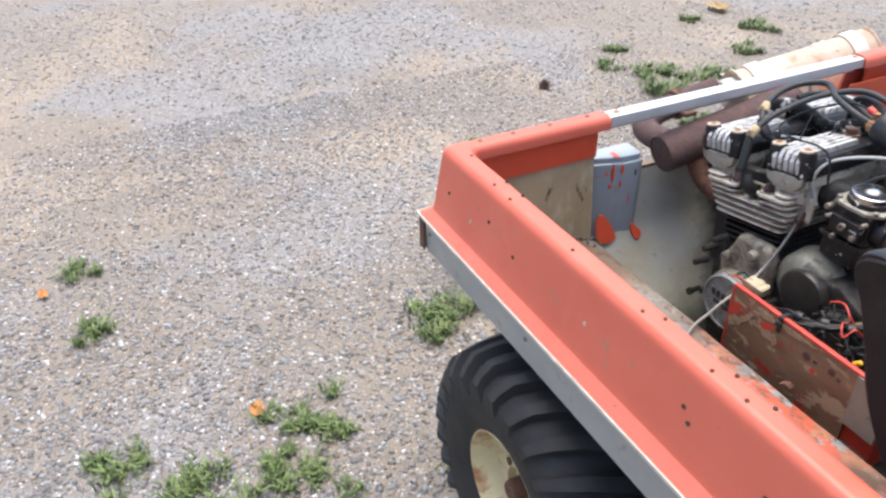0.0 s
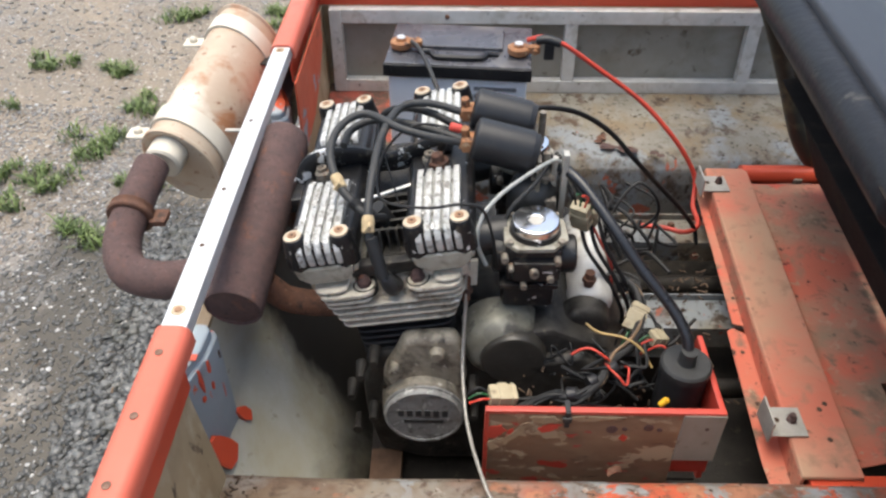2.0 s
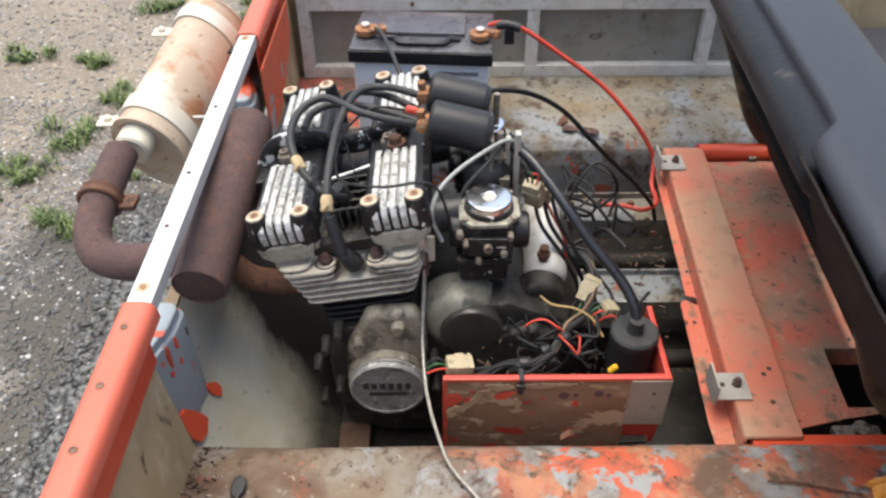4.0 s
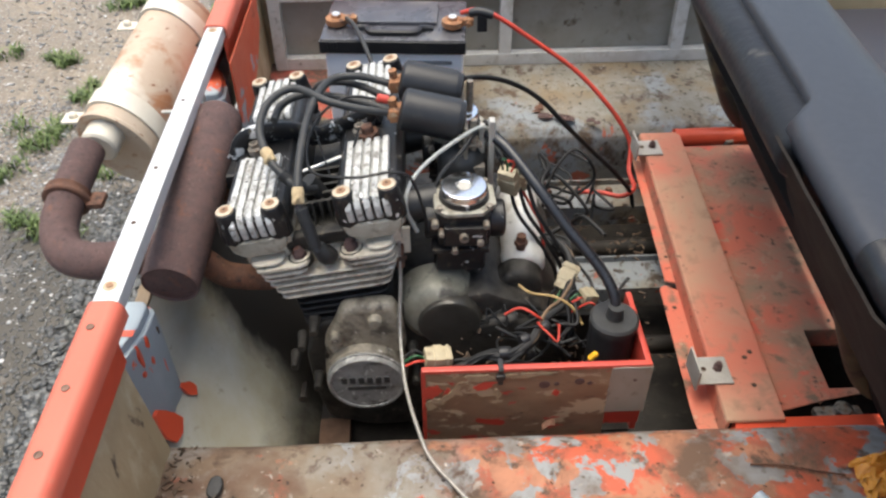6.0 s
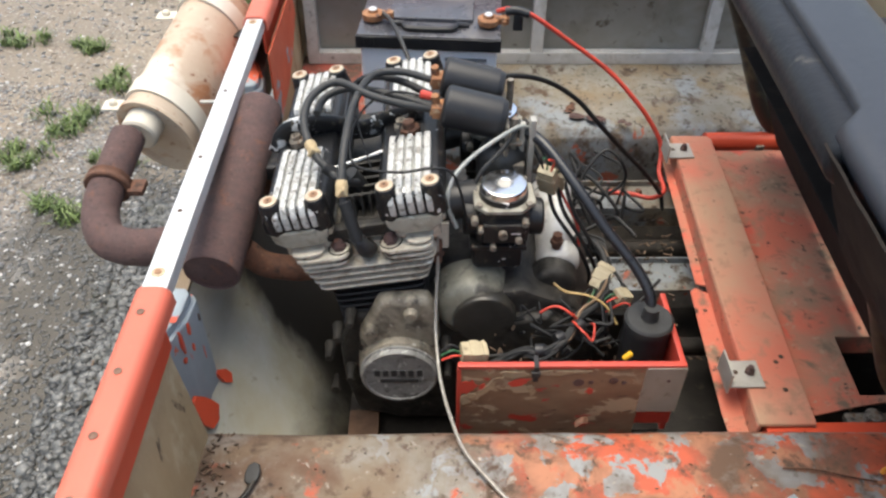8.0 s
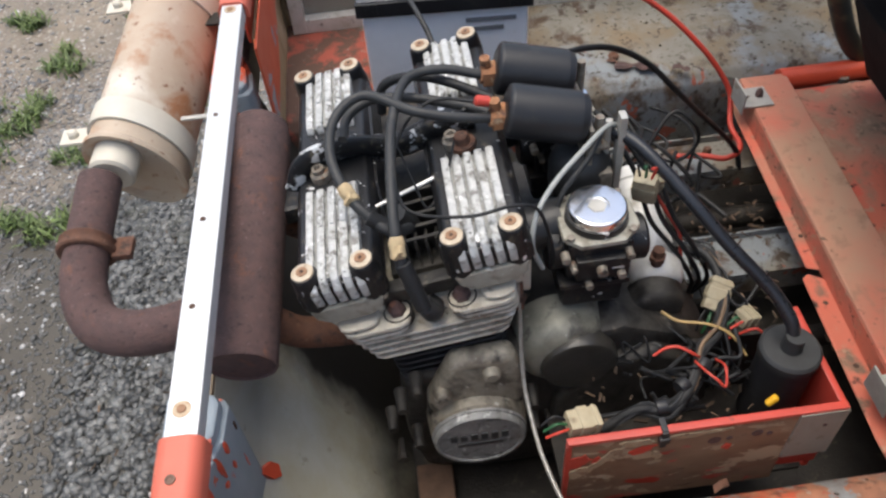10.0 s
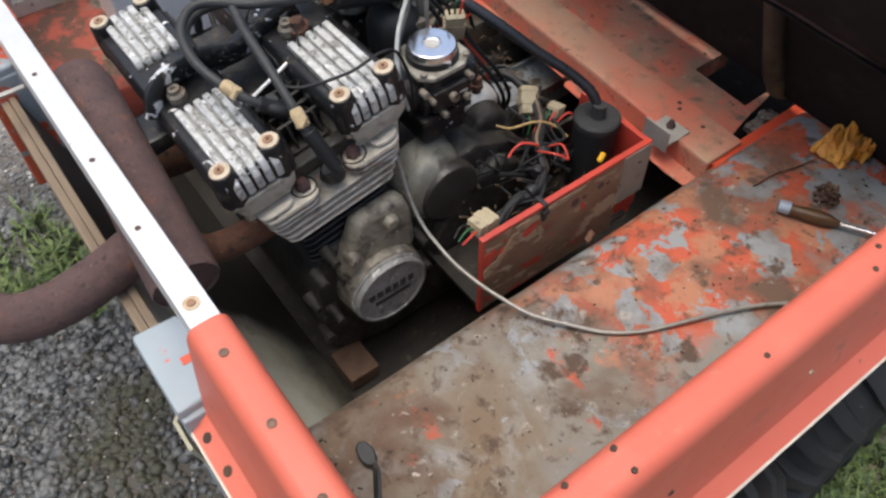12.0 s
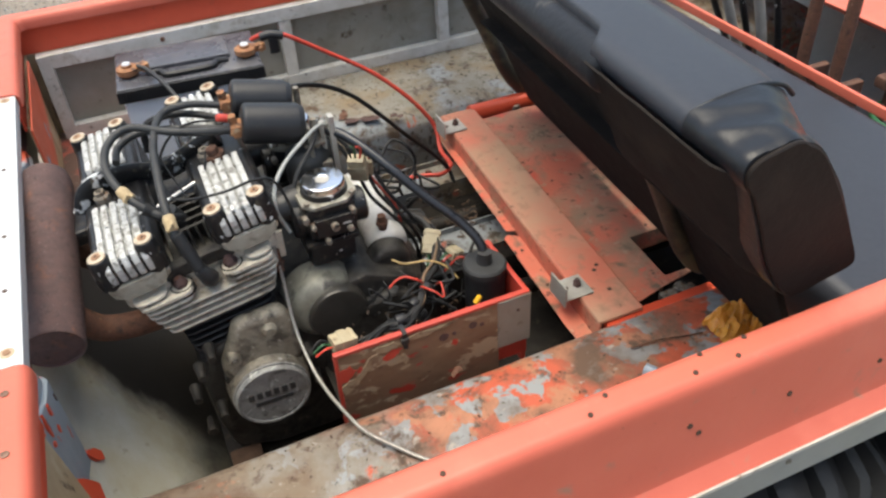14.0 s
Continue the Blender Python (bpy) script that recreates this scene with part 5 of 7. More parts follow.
part("plug_boot", E(tube([(-0.004, 0.60, 0.20), (-0.004, 0.59, 0.235), (-0.012, 0.585, 0.262)], 0.011, 14, 4)), hose_grey, eng)
# barrel
part("barrel", E(box(-0.058, 0.058, 0.525, 0.82, 0.02, 0.130, 0.006)), black_fin, eng, "black painted barrel")
for k in range(8):
    part("fin", E(fin_plate(0.066, 0.064, 0.508, 0.828, 0.036 + 0.0118 * k, 0.003)), black_fin, eng)
# crankcase
part("crankcase", prism([(0.215, 0.40), (0.23, 0.325), (0.30, 0.300), (0.58, 0.305), (0.62, 0.36), (0.61, 0.50), (0.56, 0.565), (0.48, 0.600), (0.38, 0.585), (0.30, 0.565), (0.235, 0.545), (0.212, 0.48)], "y", 0.515, 0.83, 0.012), cast_dark, eng, "greasy dark crankcase")
part("sump", box(0.28, 0.50, 0.55, 0.80, 0.285, 0.31, 0.006), cast_dark, eng)
part("generator_case", join(lathe([(0.455, 0.056), (0.458, 0.0595), (0.475, 0.0615), (0.505, 0.064), (0.56, 0.068)], (0.303, 0.027, 0.465), (0, 1, 0), 44)), cast_grime, eng, "stained silver generator housing")
part("case_neck", E(prism([(-0.052, -0.01), (0.068, -0.01), (0.066, 0.02), (0.058, 0.045), (0.050, 0.052), (-0.040, 0.050), (-0.050, 0.03)], "y", 0.515, 0.60, 0.014, 3)), cast_grime, eng, "greasy tan casting below the barrel")
part("case_front", prism([(0.248, 0.47), (0.244, 0.525), (0.262, 0.560), (0.276, 0.596), (0.348, 0.600), (0.360, 0.568), (0.364, 0.51), (0.350, 0.465)], "y", 0.496, 0.527, 0.012, 3), cast_grime, eng, "stained silver casting behind the round cover")
for x0, z0 in ((0.264, 0.540), (0.322, 0.575)):
    part("case_boss", lathe([(-0.012, 0.0001), (-0.012, 0.007), (-0.009, 0.010), (0.01, 0.012)], (x0, 0.498, z0), (0, 1, 0), 16), cast_grime, eng)
part("case_web", E(prism([(-0.02, 0.015), (0.04, 0.015), (0.034, 0.058), (-0.012, 0.056)], "y", 0.502, 0.53, 0.008, 2)), cast_grime, eng)
part("case_pin", E(rod((0.030, 0.506, 0.025), (0.030, 0.512, 0.075), 0.009, 14, 0.003)), cast_grime, eng)
disc = part("generator_cover", join(lathe([(0.4455, 0.0001), (0.4455, 0.050), (0.4435, 0.0508), (0.4435, 0.0545), (0.446, 0.0565), (0.452, 0.0565), (0.452, 0.0585), (0.458, 0.0585)], (0.303, 0.027, 0.463), (0, 1, 0), 48, ends="open")), disc_alloy, eng, "round pitted alloy cover with a dark ring groove")
part("groove", lathe([(0.4450, 0.0500), (0.4452, 0.0512)], (0.303, 0.027, 0.463), (0, 1, 0), 48, ends="open"), grease, disc)
bar_dark = mat("bar_dark", (0.03, 0.03, 0.03), (0.05, 0.05, 0.05), 90, 0.5, bump=0)
for k in range(6):
    x = 0.2665 + 0.0125 * k
    part("raised_bar", box(x, x + 0.0085, 0.4705, 0.473, 0.466, 0.4795, 0.001), bar_dark, disc, "dark raised mark")
part("raised_bar", box(0.2745, 0.3315, 0.4708, 0.473, 0.4515, 0.4595, 0.001), bar_dark, disc, "dark raised mark")
for a in (35, 150, 215, 325):
    p = (0.303 + 0.061 * math.cos(radians(a)), 0.500, 0.465 + 0.061 * math.sin(radians(a)))
    part("case_screw", lathe([(0, 0.0065), (0.03, 0.008)], p, (0, 1, 0), 14), cast_dark, eng)
# clutch cover
part("clutch_cover", join(lathe([(0.505, 0.0001), (0.505, 0.030), (0.508, 0.040), (0.515, 0.050), (0.527, 0.056), (0.56, 0.060)], (0.411, 0, 0.560), (0, 1, 0), 44)), clutch_grey, eng, "round stained grey clutch cover")
part("clutch_cap", lathe([(0.498, 0.0001), (0.498, 0.038), (0.500, 0.0435), (0.505, 0.0460), (0.522, 0.0475)], (0.4265, 0, 0.554), (0, 1, 0), 40), wet_dark, eng, "oil-wet black cap on the clutch cover")
part("gear_cover", prism([(0.39, 0.36), (0.57, 0.36), (0.60, 0.43), (0.585, 0.52), (0.52, 0.565), (0.44, 0.55), (0.40, 0.48)], "y", 0.498, 0.53, 0.010), cast_dark, eng, "dark gearbox cover")
for x, z in ((0.235, 0.56), (0.215, 0.53), (0.228, 0.44), (0.372, 0.50), (0.375, 0.445), (0.20, 0.49)):
    part("case_bolt", lathe([(0, 0.006), (0.012, 0.0065), (0.03, 0.009)], (x, 0.485, z), (0, 1, 0), 10), cast_dark, eng)
for x, z in ((0.205, 0.425),):
    part("mount_bolt", lathe([(0, 0.008), (0.008, 0.008), (0.010, 0.006), (0.03, 0.005)], (x, 0.478, z), (0, 1, 0), 6), grease, eng)
# intake rubbers and carburettors
for y in (0.575, 0.745):
    part("intake_rubber", E(lathe([(0.095, 0.026), (0.10, 0.029), (0.115, 0.027), (0.125, 0.025), (0.140, 0.027), (0.150, 0.027)], (0, y, 0.205), (1, 0, -0.05), 24)), black_plastic, eng, "black intake rubber")
for y, top in ((0.572, 0.743), (0.745, 0.752)):
    body = part("carburettor", join(box(0.412, 0.484, y - 0.034, y + 0.034, 0.668, 0.722, 0.006), rod((0.395, y, 0.690), (0.505, y, 0.690), 0.026, 22, 0.003), box(0.420, 0.478, y - 0.044, y - 0.030, 0.676, 0.708, 0.003)), black_metal, eng, "black carburettor body")
    part("float_bowl", join(box(0.408, 0.478, y - 0.036, y + 0.036, 0.622, 0.662, 0.008), box(0.404, 0.482, y - 0.040, y + 0.040, 0.660, 0.668, 0.002), rod((0.443, y, 0.612), (0.443, y, 0.625), 0.012, 12)), black_metal, body, "black float bowl")
    part("top_flange", prism([(0.408, y - 0.026), (0.425, y - 0.040), (0.472, y - 0.038), (0.492, y - 0.018), (0.490, y + 0.022), (0.470, y + 0.040), (0.428, y + 0.038), (0.408, y + 0.020)], "z", 0.722, 0.729, 0.002), cast_cover, body, "bright worn flange with lugs")
    part("top_ring", lathe([(0.729, 0.034), (0.737, 0.033), (0.738, 0.031)], (0.449, y, top - 0.743), (0, 0, 1), 36), black_metal, body)
    part("chrome_cap", lathe([(0.736, 0.0315), (0.7455, 0.0312), (0.7470, 0.0300), (0.7474, 0.0285), (0.7474, 0.0125), (0.7455, 0.0115), (0.7455, 0.0002)], (0.449, y, top - 0.743), (0, 0, 1), 40), chrome, body, "polished chrome cap")
    part("cap_hex", lathe([(0.7450, 0.0105), (0.7466, 0.0100), (0.7468, 0.008)], (0.449, y, top - 0.743), (0, 0, 1), 6), galvanised, body)
    for dx, dy, dz, r in ((-0.03, -0.044, 0.70, 0.004), (0.0, -0.048, 0.695, 0.006), (0.022, -0.046, 0.685, 0.005), (-0.012, -0.046, 0.672, 0.0045), (0.03, -0.042, 0.71, 0.0045), (-0.038, -0.040, 0.712, 0.005)):
        part("brass_screw", lathe([(0, r), (0.012, r), (0.013, r * 0.7)], (0.447 + dx, y + dy + 0.008, dz), (0, -1, 0), 10), steel_dirty, body)
    for dx, dy in ((-0.033, -0.028), (0.033, -0.026), (0.03, 0.03), (-0.03, 0.03)):
        part("flange_screw", lathe([(0, 0.0045), (0.004, 0.0045), (0.005, 0.003)], (0.449 + dx, y + dy, 0.729), (0, 0, 1), 10), steel_dirty, body)
part("slide_dome", lathe([(0.70, 0.036), (0.728, 0.036), (0.742, 0.032), (0.752, 0.022), (0.754, 0.001)], (0.452, 0.660, 0), (0, 0, 1), 32), hose_grey, eng, "dull dark dome")
part("throttle_link", join(rod((0.47, 0.60, 0.712), (0.47, 0.72, 0.716), 0.004, 8), box(0.462, 0.482, 0.628, 0.640, 0.70, 0.735, 0.002)), steel_dirty, eng)
part("stay", join(box(0.487, 0.495, 0.640, 0.654, 0.60, 0.80, 0.001), rod((0.478, 0.652, 0.742), (0.478, 0.652, 0.79), 0.004, 8)), galvanised, eng, "dull flat metal stay")
# starter motor
part("starter_motor", lathe([(0.0, 0.018), (0.004, 0.027), (0.012, 0.032), (0.03, 0.033), (0.032, 0.031), (0.15, 0.031), (0.152, 0.033), (0.17, 0.032), (0.175, 0.02)], (0.538, 0.572, 0.588), (0.03, 1, 0.10), 32), aluminium_dull, eng, "silver starter motor")
part("starter_end", lathe([(-0.010, 0.020), (-0.006, 0.030), (0.0, 0.034), (0.022, 0.035)], (0.530, 0.556, 0.575), (0.03, 1, 0.10), 32), cast_dark, eng, "dark end cap")
part("starter_stud", join(rod((0.533, 0.585, 0.62), (0.533, 0.585, 0.645), 0.007, 10), lathe([(0, 0.010), (0.007, 0.010)], (0.533, 0.585, 0.628), (0, 0, 1), 6)), rust_bright, eng)

# ---- ignition coils on their bracket ----
coils = thing("ignition_coils", (0.41, 0.70, 0.76), "pair of black ignition coils on a rusty bracket", "ignition coil")
for y, z in ((0.662, 0.800), (0.730, 0.806)):
    d = Vector((1, -0.12, -0.20))
    part("coil", lathe([(-0.046, 0.020), (-0.043, 0.027), (-0.039, 0.0295), (0.032, 0.0295), (0.036, 0.027), (0.041, 0.026), (0.043, 0.022)], (0.412, y, z), d, 32), black_plastic, coils, "black moulded coil")
    part("coil_strap", join(rod((0.358, y + 0.004, z + 0.008), (0.356, y + 0.002, z + 0.026), 0.006, 10), box(0.352, 0.372, y - 0.012, y + 0.014, z - 0.004, z + 0.014, 0.002), rod((0.350, y - 0.004, z + 0.006), (0.368, y - 0.004, z + 0.002), 0.0075, 8)), terminal_rust, coils, "rusty terminal")
part("bracket", join(box(0.452, 0.458, 0.632, 0.770, 0.742, 0.795, 0.002), box(0.446, 0.478, 0.640, 0.662, 0.758, 0.764, 0.002), rod((0.466, 0.648, 0.735), (0.466, 0.648, 0.800), 0.005, 10), rod((0.466, 0.735, 0.76), (0.466, 0.735, 0.81), 0.005, 10), box(0.40, 0.46, 0.69, 0.71, 0.752, 0.758, 0.001)), steel_dirty, coils, "stained mounting bracket")


# ---- leads, cables and hoses ----
def lead(name, pts, r, m, label, category="cable", group="", steps=7, seg=10):
    return solo(name, tube(pts, r, seg, steps), m, label, category, group)


LEADS = "spark plug leads"
hose_gloss = mat("hose_gloss", (0.012, 0.013, 0.016), (0.018, 0.019, 0.022), 60, 0.3, bump=0.02)
a = lead("ignition_lead", [(0.258, 0.488, 0.712), (0.245, 0.503, 0.738), (0.238, 0.522, 0.775), (0.239, 0.575, 0.802), (0.247, 0.658, 0.818), (0.268, 0.723, 0.822), (0.307, 0.735, 0.822), (0.355, 0.728, 0.812)], 0.0056, hose_grey, "thick grey-black spark plug lead arching over the engine", group=LEADS)
b = lead("ignition_lead", [(0.252, 0.575, 0.745), (0.236, 0.552, 0.765), (0.219, 0.561, 0.775), (0.195, 0.586, 0.790), (0.180, 0.634, 0.806), (0.189, 0.681, 0.817), (0.222, 0.702, 0.824), (0.271, 0.668, 0.822), (0.317, 0.657, 0.815), (0.356, 0.660, 0.806)], 0.0056, hose_grey, "thick grey-black spark plug lead looping over the engine", group=LEADS)
lead("ignition_lead", [(0.353, 0.688, 0.792), (0.323, 0.703, 0.795), (0.275, 0.718, 0.800), (0.229, 0.722, 0.802), (0.200, 0.705, 0.797), (0.192, 0.672, 0.792)], 0.0056, hose_grey, "thick grey-black spark plug lead looping over the engine", group=LEADS)
lead("ignition_lead", [(0.36, 0.70, 0.800), (0.31, 0.735, 0.806), (0.27, 0.755, 0.803), (0.24, 0.765, 0.785), (0.235, 0.77, 0.745)], 0.0056, hose_black, "thick black spark plug lead to the second cylinder", group=LEADS)
for who, p, d in ((a, (0.238, 0.522, 0.775), (0.0, 0.35, 0.35)), (b, (0.195, 0.588, 0.791), (-0.3, 0.45, 0.3))):
    d = Vector(d).normalized()
    part("tape", join(lathe([(-0.011, 0.0062), (-0.009, 0.0082), (-0.002, 0.0076), (0.004, 0.0084), (0.009, 0.0072), (0.011, 0.006)], p, d, 10), moved(box(-0.002, 0.002, -0.005, 0.005, 0.0, 0.013, 0.001), Matrix.Translation((p[0] - 0.004, p[1] - 0.008, p[2] - 0.004)) @ Matrix.Rotation(radians(35), 4, "Y"))), tape_beige, who, "ragged beige tape")
for who, p, q in ((a, (0.241, 0.513, 0.762), (0.256, 0.490, 0.716)), (b, (0.212, 0.565, 0.779), (0.240, 0.556, 0.760))):
    part("sleeve", rod(p, q, 0.0085, 12, 0.001), hose_black, who, "black rubber sleeve")
lead("thin_wire", [(0.350, 0.668, 0.820), (0.300, 0.690, 0.816), (0.268, 0.680, 0.806), (0.247, 0.641, 0.795), (0.244, 0.590, 0.784), (0.259, 0.560, 0.780), (0.311, 0.538, 0.789), (0.354, 0.540, 0.794), (0.379, 0.543, 0.782), (0.393, 0.539, 0.74), (0.40, 0.545, 0.69)], 0.0019, hose_black, "thin black wire looped across the cam covers", "wire")
lead("thin_wire", [(0.247, 0.655, 0.80), (0.262, 0.62, 0.765), (0.275, 0.60, 0.745), (0.30, 0.63, 0.77), (0.31, 0.65, 0.79)], 0.0013, hose_black, "very thin dark wire inside the plug valley", "wire")
red_tip = solo("wire_terminal", join(rod((0.336, 0.668, 0.826), (0.352, 0.668, 0.822), 0.006, 10, 0.002), rod((0.352, 0.668, 0.822), (0.36, 0.668, 0.815), 0.0035, 8)), wire_red, "bright red crimp terminal on the coil", "terminal")
bat_red = lead("battery_cable", [(0.478, 1.160, 0.716), (0.502, 1.142, 0.730), (0.535, 1.120, 0.730), (0.607, 1.110, 0.684), (0.692, 1.090, 0.628), (0.748, 1.060, 0.579), (0.785, 1.040, 0.535), (0.806, 1.022, 0.495), (0.80, 0.985, 0.462), (0.80, 0.935, 0.455), (0.772, 0.918, 0.450), (0.737, 0.930, 0.450), (0.695, 0.940, 0.447)], 0.0046, wire_red, "red battery cable drooping from the terminal")
part("boot", tube([(0.492, 1.130, 0.729), (0.510, 1.126, 0.733), (0.535, 1.120, 0.728)], 0.0085, 12, 4), black_plastic, bat_red, "black rubber terminal boot")
part("flap", box(0.505, 0.524, 1.118, 1.123, 0.695, 0.728, 0.003), black_plastic, bat_red)
lead("battery_cable", [(0.258, 1.160, 0.712), (0.276, 1.115, 0.716), (0.30, 1.04, 0.705), (0.315, 0.99, 0.68), (0.31, 0.94, 0.64), (0.30, 0.90, 0.58), (0.30, 0.88, 0.50)], 0.0042, hose_grey, "grey earth cable from the battery to the engine")
lead("black_cable", [(0.430, 0.770, 0.79), (0.485, 0.807, 0.775), (0.539, 0.840, 0.745), (0.591, 0.857, 0.703), (0.639, 0.858, 0.650), (0.693, 0.888, 0.580), (0.743, 0.908, 0.520), (0.788, 0.924, 0.458), (0.80, 0.92, 0.42)], 0.0042, hose_black, "black cable running from the coils under the plate")
lead("black_cable", [(0.615, 0.880, 0.45), (0.622, 0.890, 0.50), (0.640, 0.906, 0.532), (0.672, 0.925, 0.556), (0.700, 0.910, 0.540), (0.712, 0.909, 0.500), (0.680, 0.905, 0.470), (0.640, 0.946, 0.456), (0.60, 0.93, 0.45)], 0.0030, hose_black, "black wire loop beside the engine", "wire")
lead("black_hose", [(0.440, 0.690, 0.762), (0.473, 0.664, 0.772), (0.503, 0.639, 0.768), (0.531, 0.603, 0.750), (0.559, 0.566, 0.725), (0.588, 0.535, 0.695), (0.626, 0.499, 0.660), (0.644, 0.472, 0.635), (0.646, 0.458, 0.612)], 0.0075, hose_gloss, "thick glossy black hose running into the can", "hose", seg=14)
lead("grey_hose", [(0.492, 0.66, 0.775), (0.472, 0.642, 0.790), (0.437, 0.606, 0.792), (0.402, 0.572, 0.786), (0.379, 0.544, 0.773), (0.372, 0.528, 0.745), (0.385, 0.535, 0.70)], 0.0028, mat("pale_hose", (0.34, 0.35, 0.33), (0.26, 0.27, 0.25), 60, 0.5, bump=0.05), "pale grey vent hose beside the carburettor", "hose")
lead("grey_hose", [(0.472, 0.650, 0.786), (0.45, 0.62, 0.77), (0.42, 0.60, 0.745), (0.405, 0.585, 0.715)], 0.0032, hose_grey, "thin grey vent hose behind the carburettor", "hose")
for k in range(3):
    lead("thin_hose", [(0.465 + 0.01 * k, 0.70, 0.765), (0.495 + 0.010 * k, 0.665, 0.745), (0.515 + 0.012 * k, 0.64, 0.71), (0.528 + 0.014 * k, 0.615, 0.665), (0.56 + 0.012 * k, 0.60, 0.62), (0.59 + 0.01 * k, 0.60, 0.56), (0.60, 0.62, 0.50)], 0.0030, hose_black, "thin black hose bundled behind the carburettor", "hose", "thin hoses")
# control cable over the shelf
CTRL = [(0.359, 0.548, 0.690), (0.360, 0.528, 0.640), (0.3575, 0.500, 0.592), (0.357, 0.470, 0.562), (0.361, 0.42, 0.543), (0.366, 0.39, 0.537), (0.373, 0.36, 0.533), (0.387, 0.312, 0.531), (0.399, 0.288, 0.530), (0.418, 0.263, 0.529), (0.448, 0.226, 0.5275), (0.484, 0.200, 0.527), (0.525, 0.182, 0.527), (0.583, 0.160, 0.527), (0.631, 0.137, 0.527), (0.661, 0.118, 0.527)]
ctrl = lead("control_cable", CTRL, 0.0027, steel_cable, "bare grey control cable lying across the shelf", steps=8)
part("adjuster", join(rod((0.360, 0.532, 0.640), (0.3605, 0.546, 0.672), 0.006, 10), lathe([(0, 0.009), (0.006, 0.009)], (0.360, 0.536, 0.650), (0, 0.4, 0.9), 6)), rust_bright, ctrl, "rusty cable adjuster")
part("bracket", box(0.345, 0.375, 0.543, 0.549, 0.655, 0.70, 0.002), cast_dirty, ctrl)

# ---- wires and connectors in the box ----
rng = random.Random(4)
wire_tan = mat("wire_tan", (0.20, 0.13, 0.075), (0.13, 0.085, 0.05), 60, 0.6, bump=0.1)
HARNESS = [(0.43, 0.415, 0.555), (0.469, 0.424, 0.574), (0.501, 0.416, 0.580), (0.535, 0.440, 0.583), (0.556, 0.477, 0.586), (0.588, 0.504, 0.590), (0.604, 0.562, 0.602), (0.595, 0.601, 0.61), (0.56, 0.63, 0.60)]
harness = lead("wire_harness", HARNESS, 0.0060, hose_black, "black taped wiring harness full of kinks", "wiring", seg=10)
for k in range(7):
    bundle = [(x + rng.gauss(0, 0.0042), y + rng.gauss(0, 0.0042), z + rng.gauss(0.001, 0.0035)) for x, y, z in HARNESS]
    part("wire", tube(bundle, rng.uniform(0.0016, 0.0028), 8, 5), (hose_black, hose_grey, hose_black, wire_tan, hose_black, hose_grey, hose_black)[k], harness)
for k in range(3):
    part("tape", lathe([(-0.006, 0.0088), (-0.003, 0.0096), (0.004, 0.0094), (0.006, 0.0087)], (0.494 + 0.03 * k, 0.418 + 0.022 * k, 0.584), (1, 0.5 * k, 0.05), 10), black_plastic, harness)
for k in range(9):
    x, y = rng.uniform(0.50, 0.64), rng.uniform(0.42, 0.60)
    pts = [(x, y, rng.uniform(0.50, 0.57))]
    for i in range(4):
        pts.append((min(pts[-1][0] + rng.uniform(-0.05, 0.05), 0.64), max(pts[-1][1] + rng.uniform(-0.04, 0.05), 0.415), 0.52 + rng.uniform(0.0, 0.065)))
    lead("loose_wire", pts, rng.uniform(0.0014, 0.0026), rng.choice([hose_black, hose_black, hose_black, hose_grey, hose_black]), "loose black wire in the tangle beside the engine", "wire", "loose wires")
for k in range(9):
    x, y = rng.uniform(0.58, 0.72), rng.uniform(0.60, 0.95)
    pts = [(x, y, 0.44)]
    for i in range(4):
        pts.append((pts[-1][0] + rng.uniform(-0.05, 0.05), pts[-1][1] + rng.uniform(-0.07, 0.07), 0.45 + rng.uniform(0.0, 0.05)))
    lead("loose_wire", pts, rng.uniform(0.0022, 0.0042), hose_black, "black cable tangled over the frame member", "wire", "loose wires")
lead("yellow_wire", [(0.525, 0.53, 0.60), (0.541, 0.516, 0.597), (0.572, 0.504, 0.600), (0.595, 0.491, 0.592), (0.609, 0.473, 0.575)], 0.0018, wire_yellow, "frayed yellow wire arching over the harness", "wire")
lead("red_wire", [(0.500, 0.474, 0.598), (0.512, 0.476, 0.606), (0.526, 0.474, 0.609), (0.545, 0.466, 0.600), (0.56, 0.48, 0.57)], 0.0018, wire_red, "bright red wire with a taped end", "wire", "red wires")
lead("red_wire", [(0.545, 0.465, 0.590), (0.548, 0.446, 0.600), (0.556, 0.434, 0.600), (0.566, 0.428, 0.592), (0.570, 0.446, 0.602), (0.572, 0.47, 0.58)], 0.0015, wire_red, "bright red wire bent sharply in the box", "wire", "red wires")
lead("red_wire", [(0.535, 0.64, 0.69), (0.55, 0.625, 0.665), (0.565, 0.61, 0.64), (0.57, 0.60, 0.60)], 0.0022, wire_red, "thin red wire below the connectors", "wire", "red wires")
lead("red_wire", [(0.598, 0.498, 0.575), (0.62, 0.49, 0.60), (0.635, 0.485, 0.585)], 0.0016, wire_red, "thin red wire beside the can", "wire", "red wires")


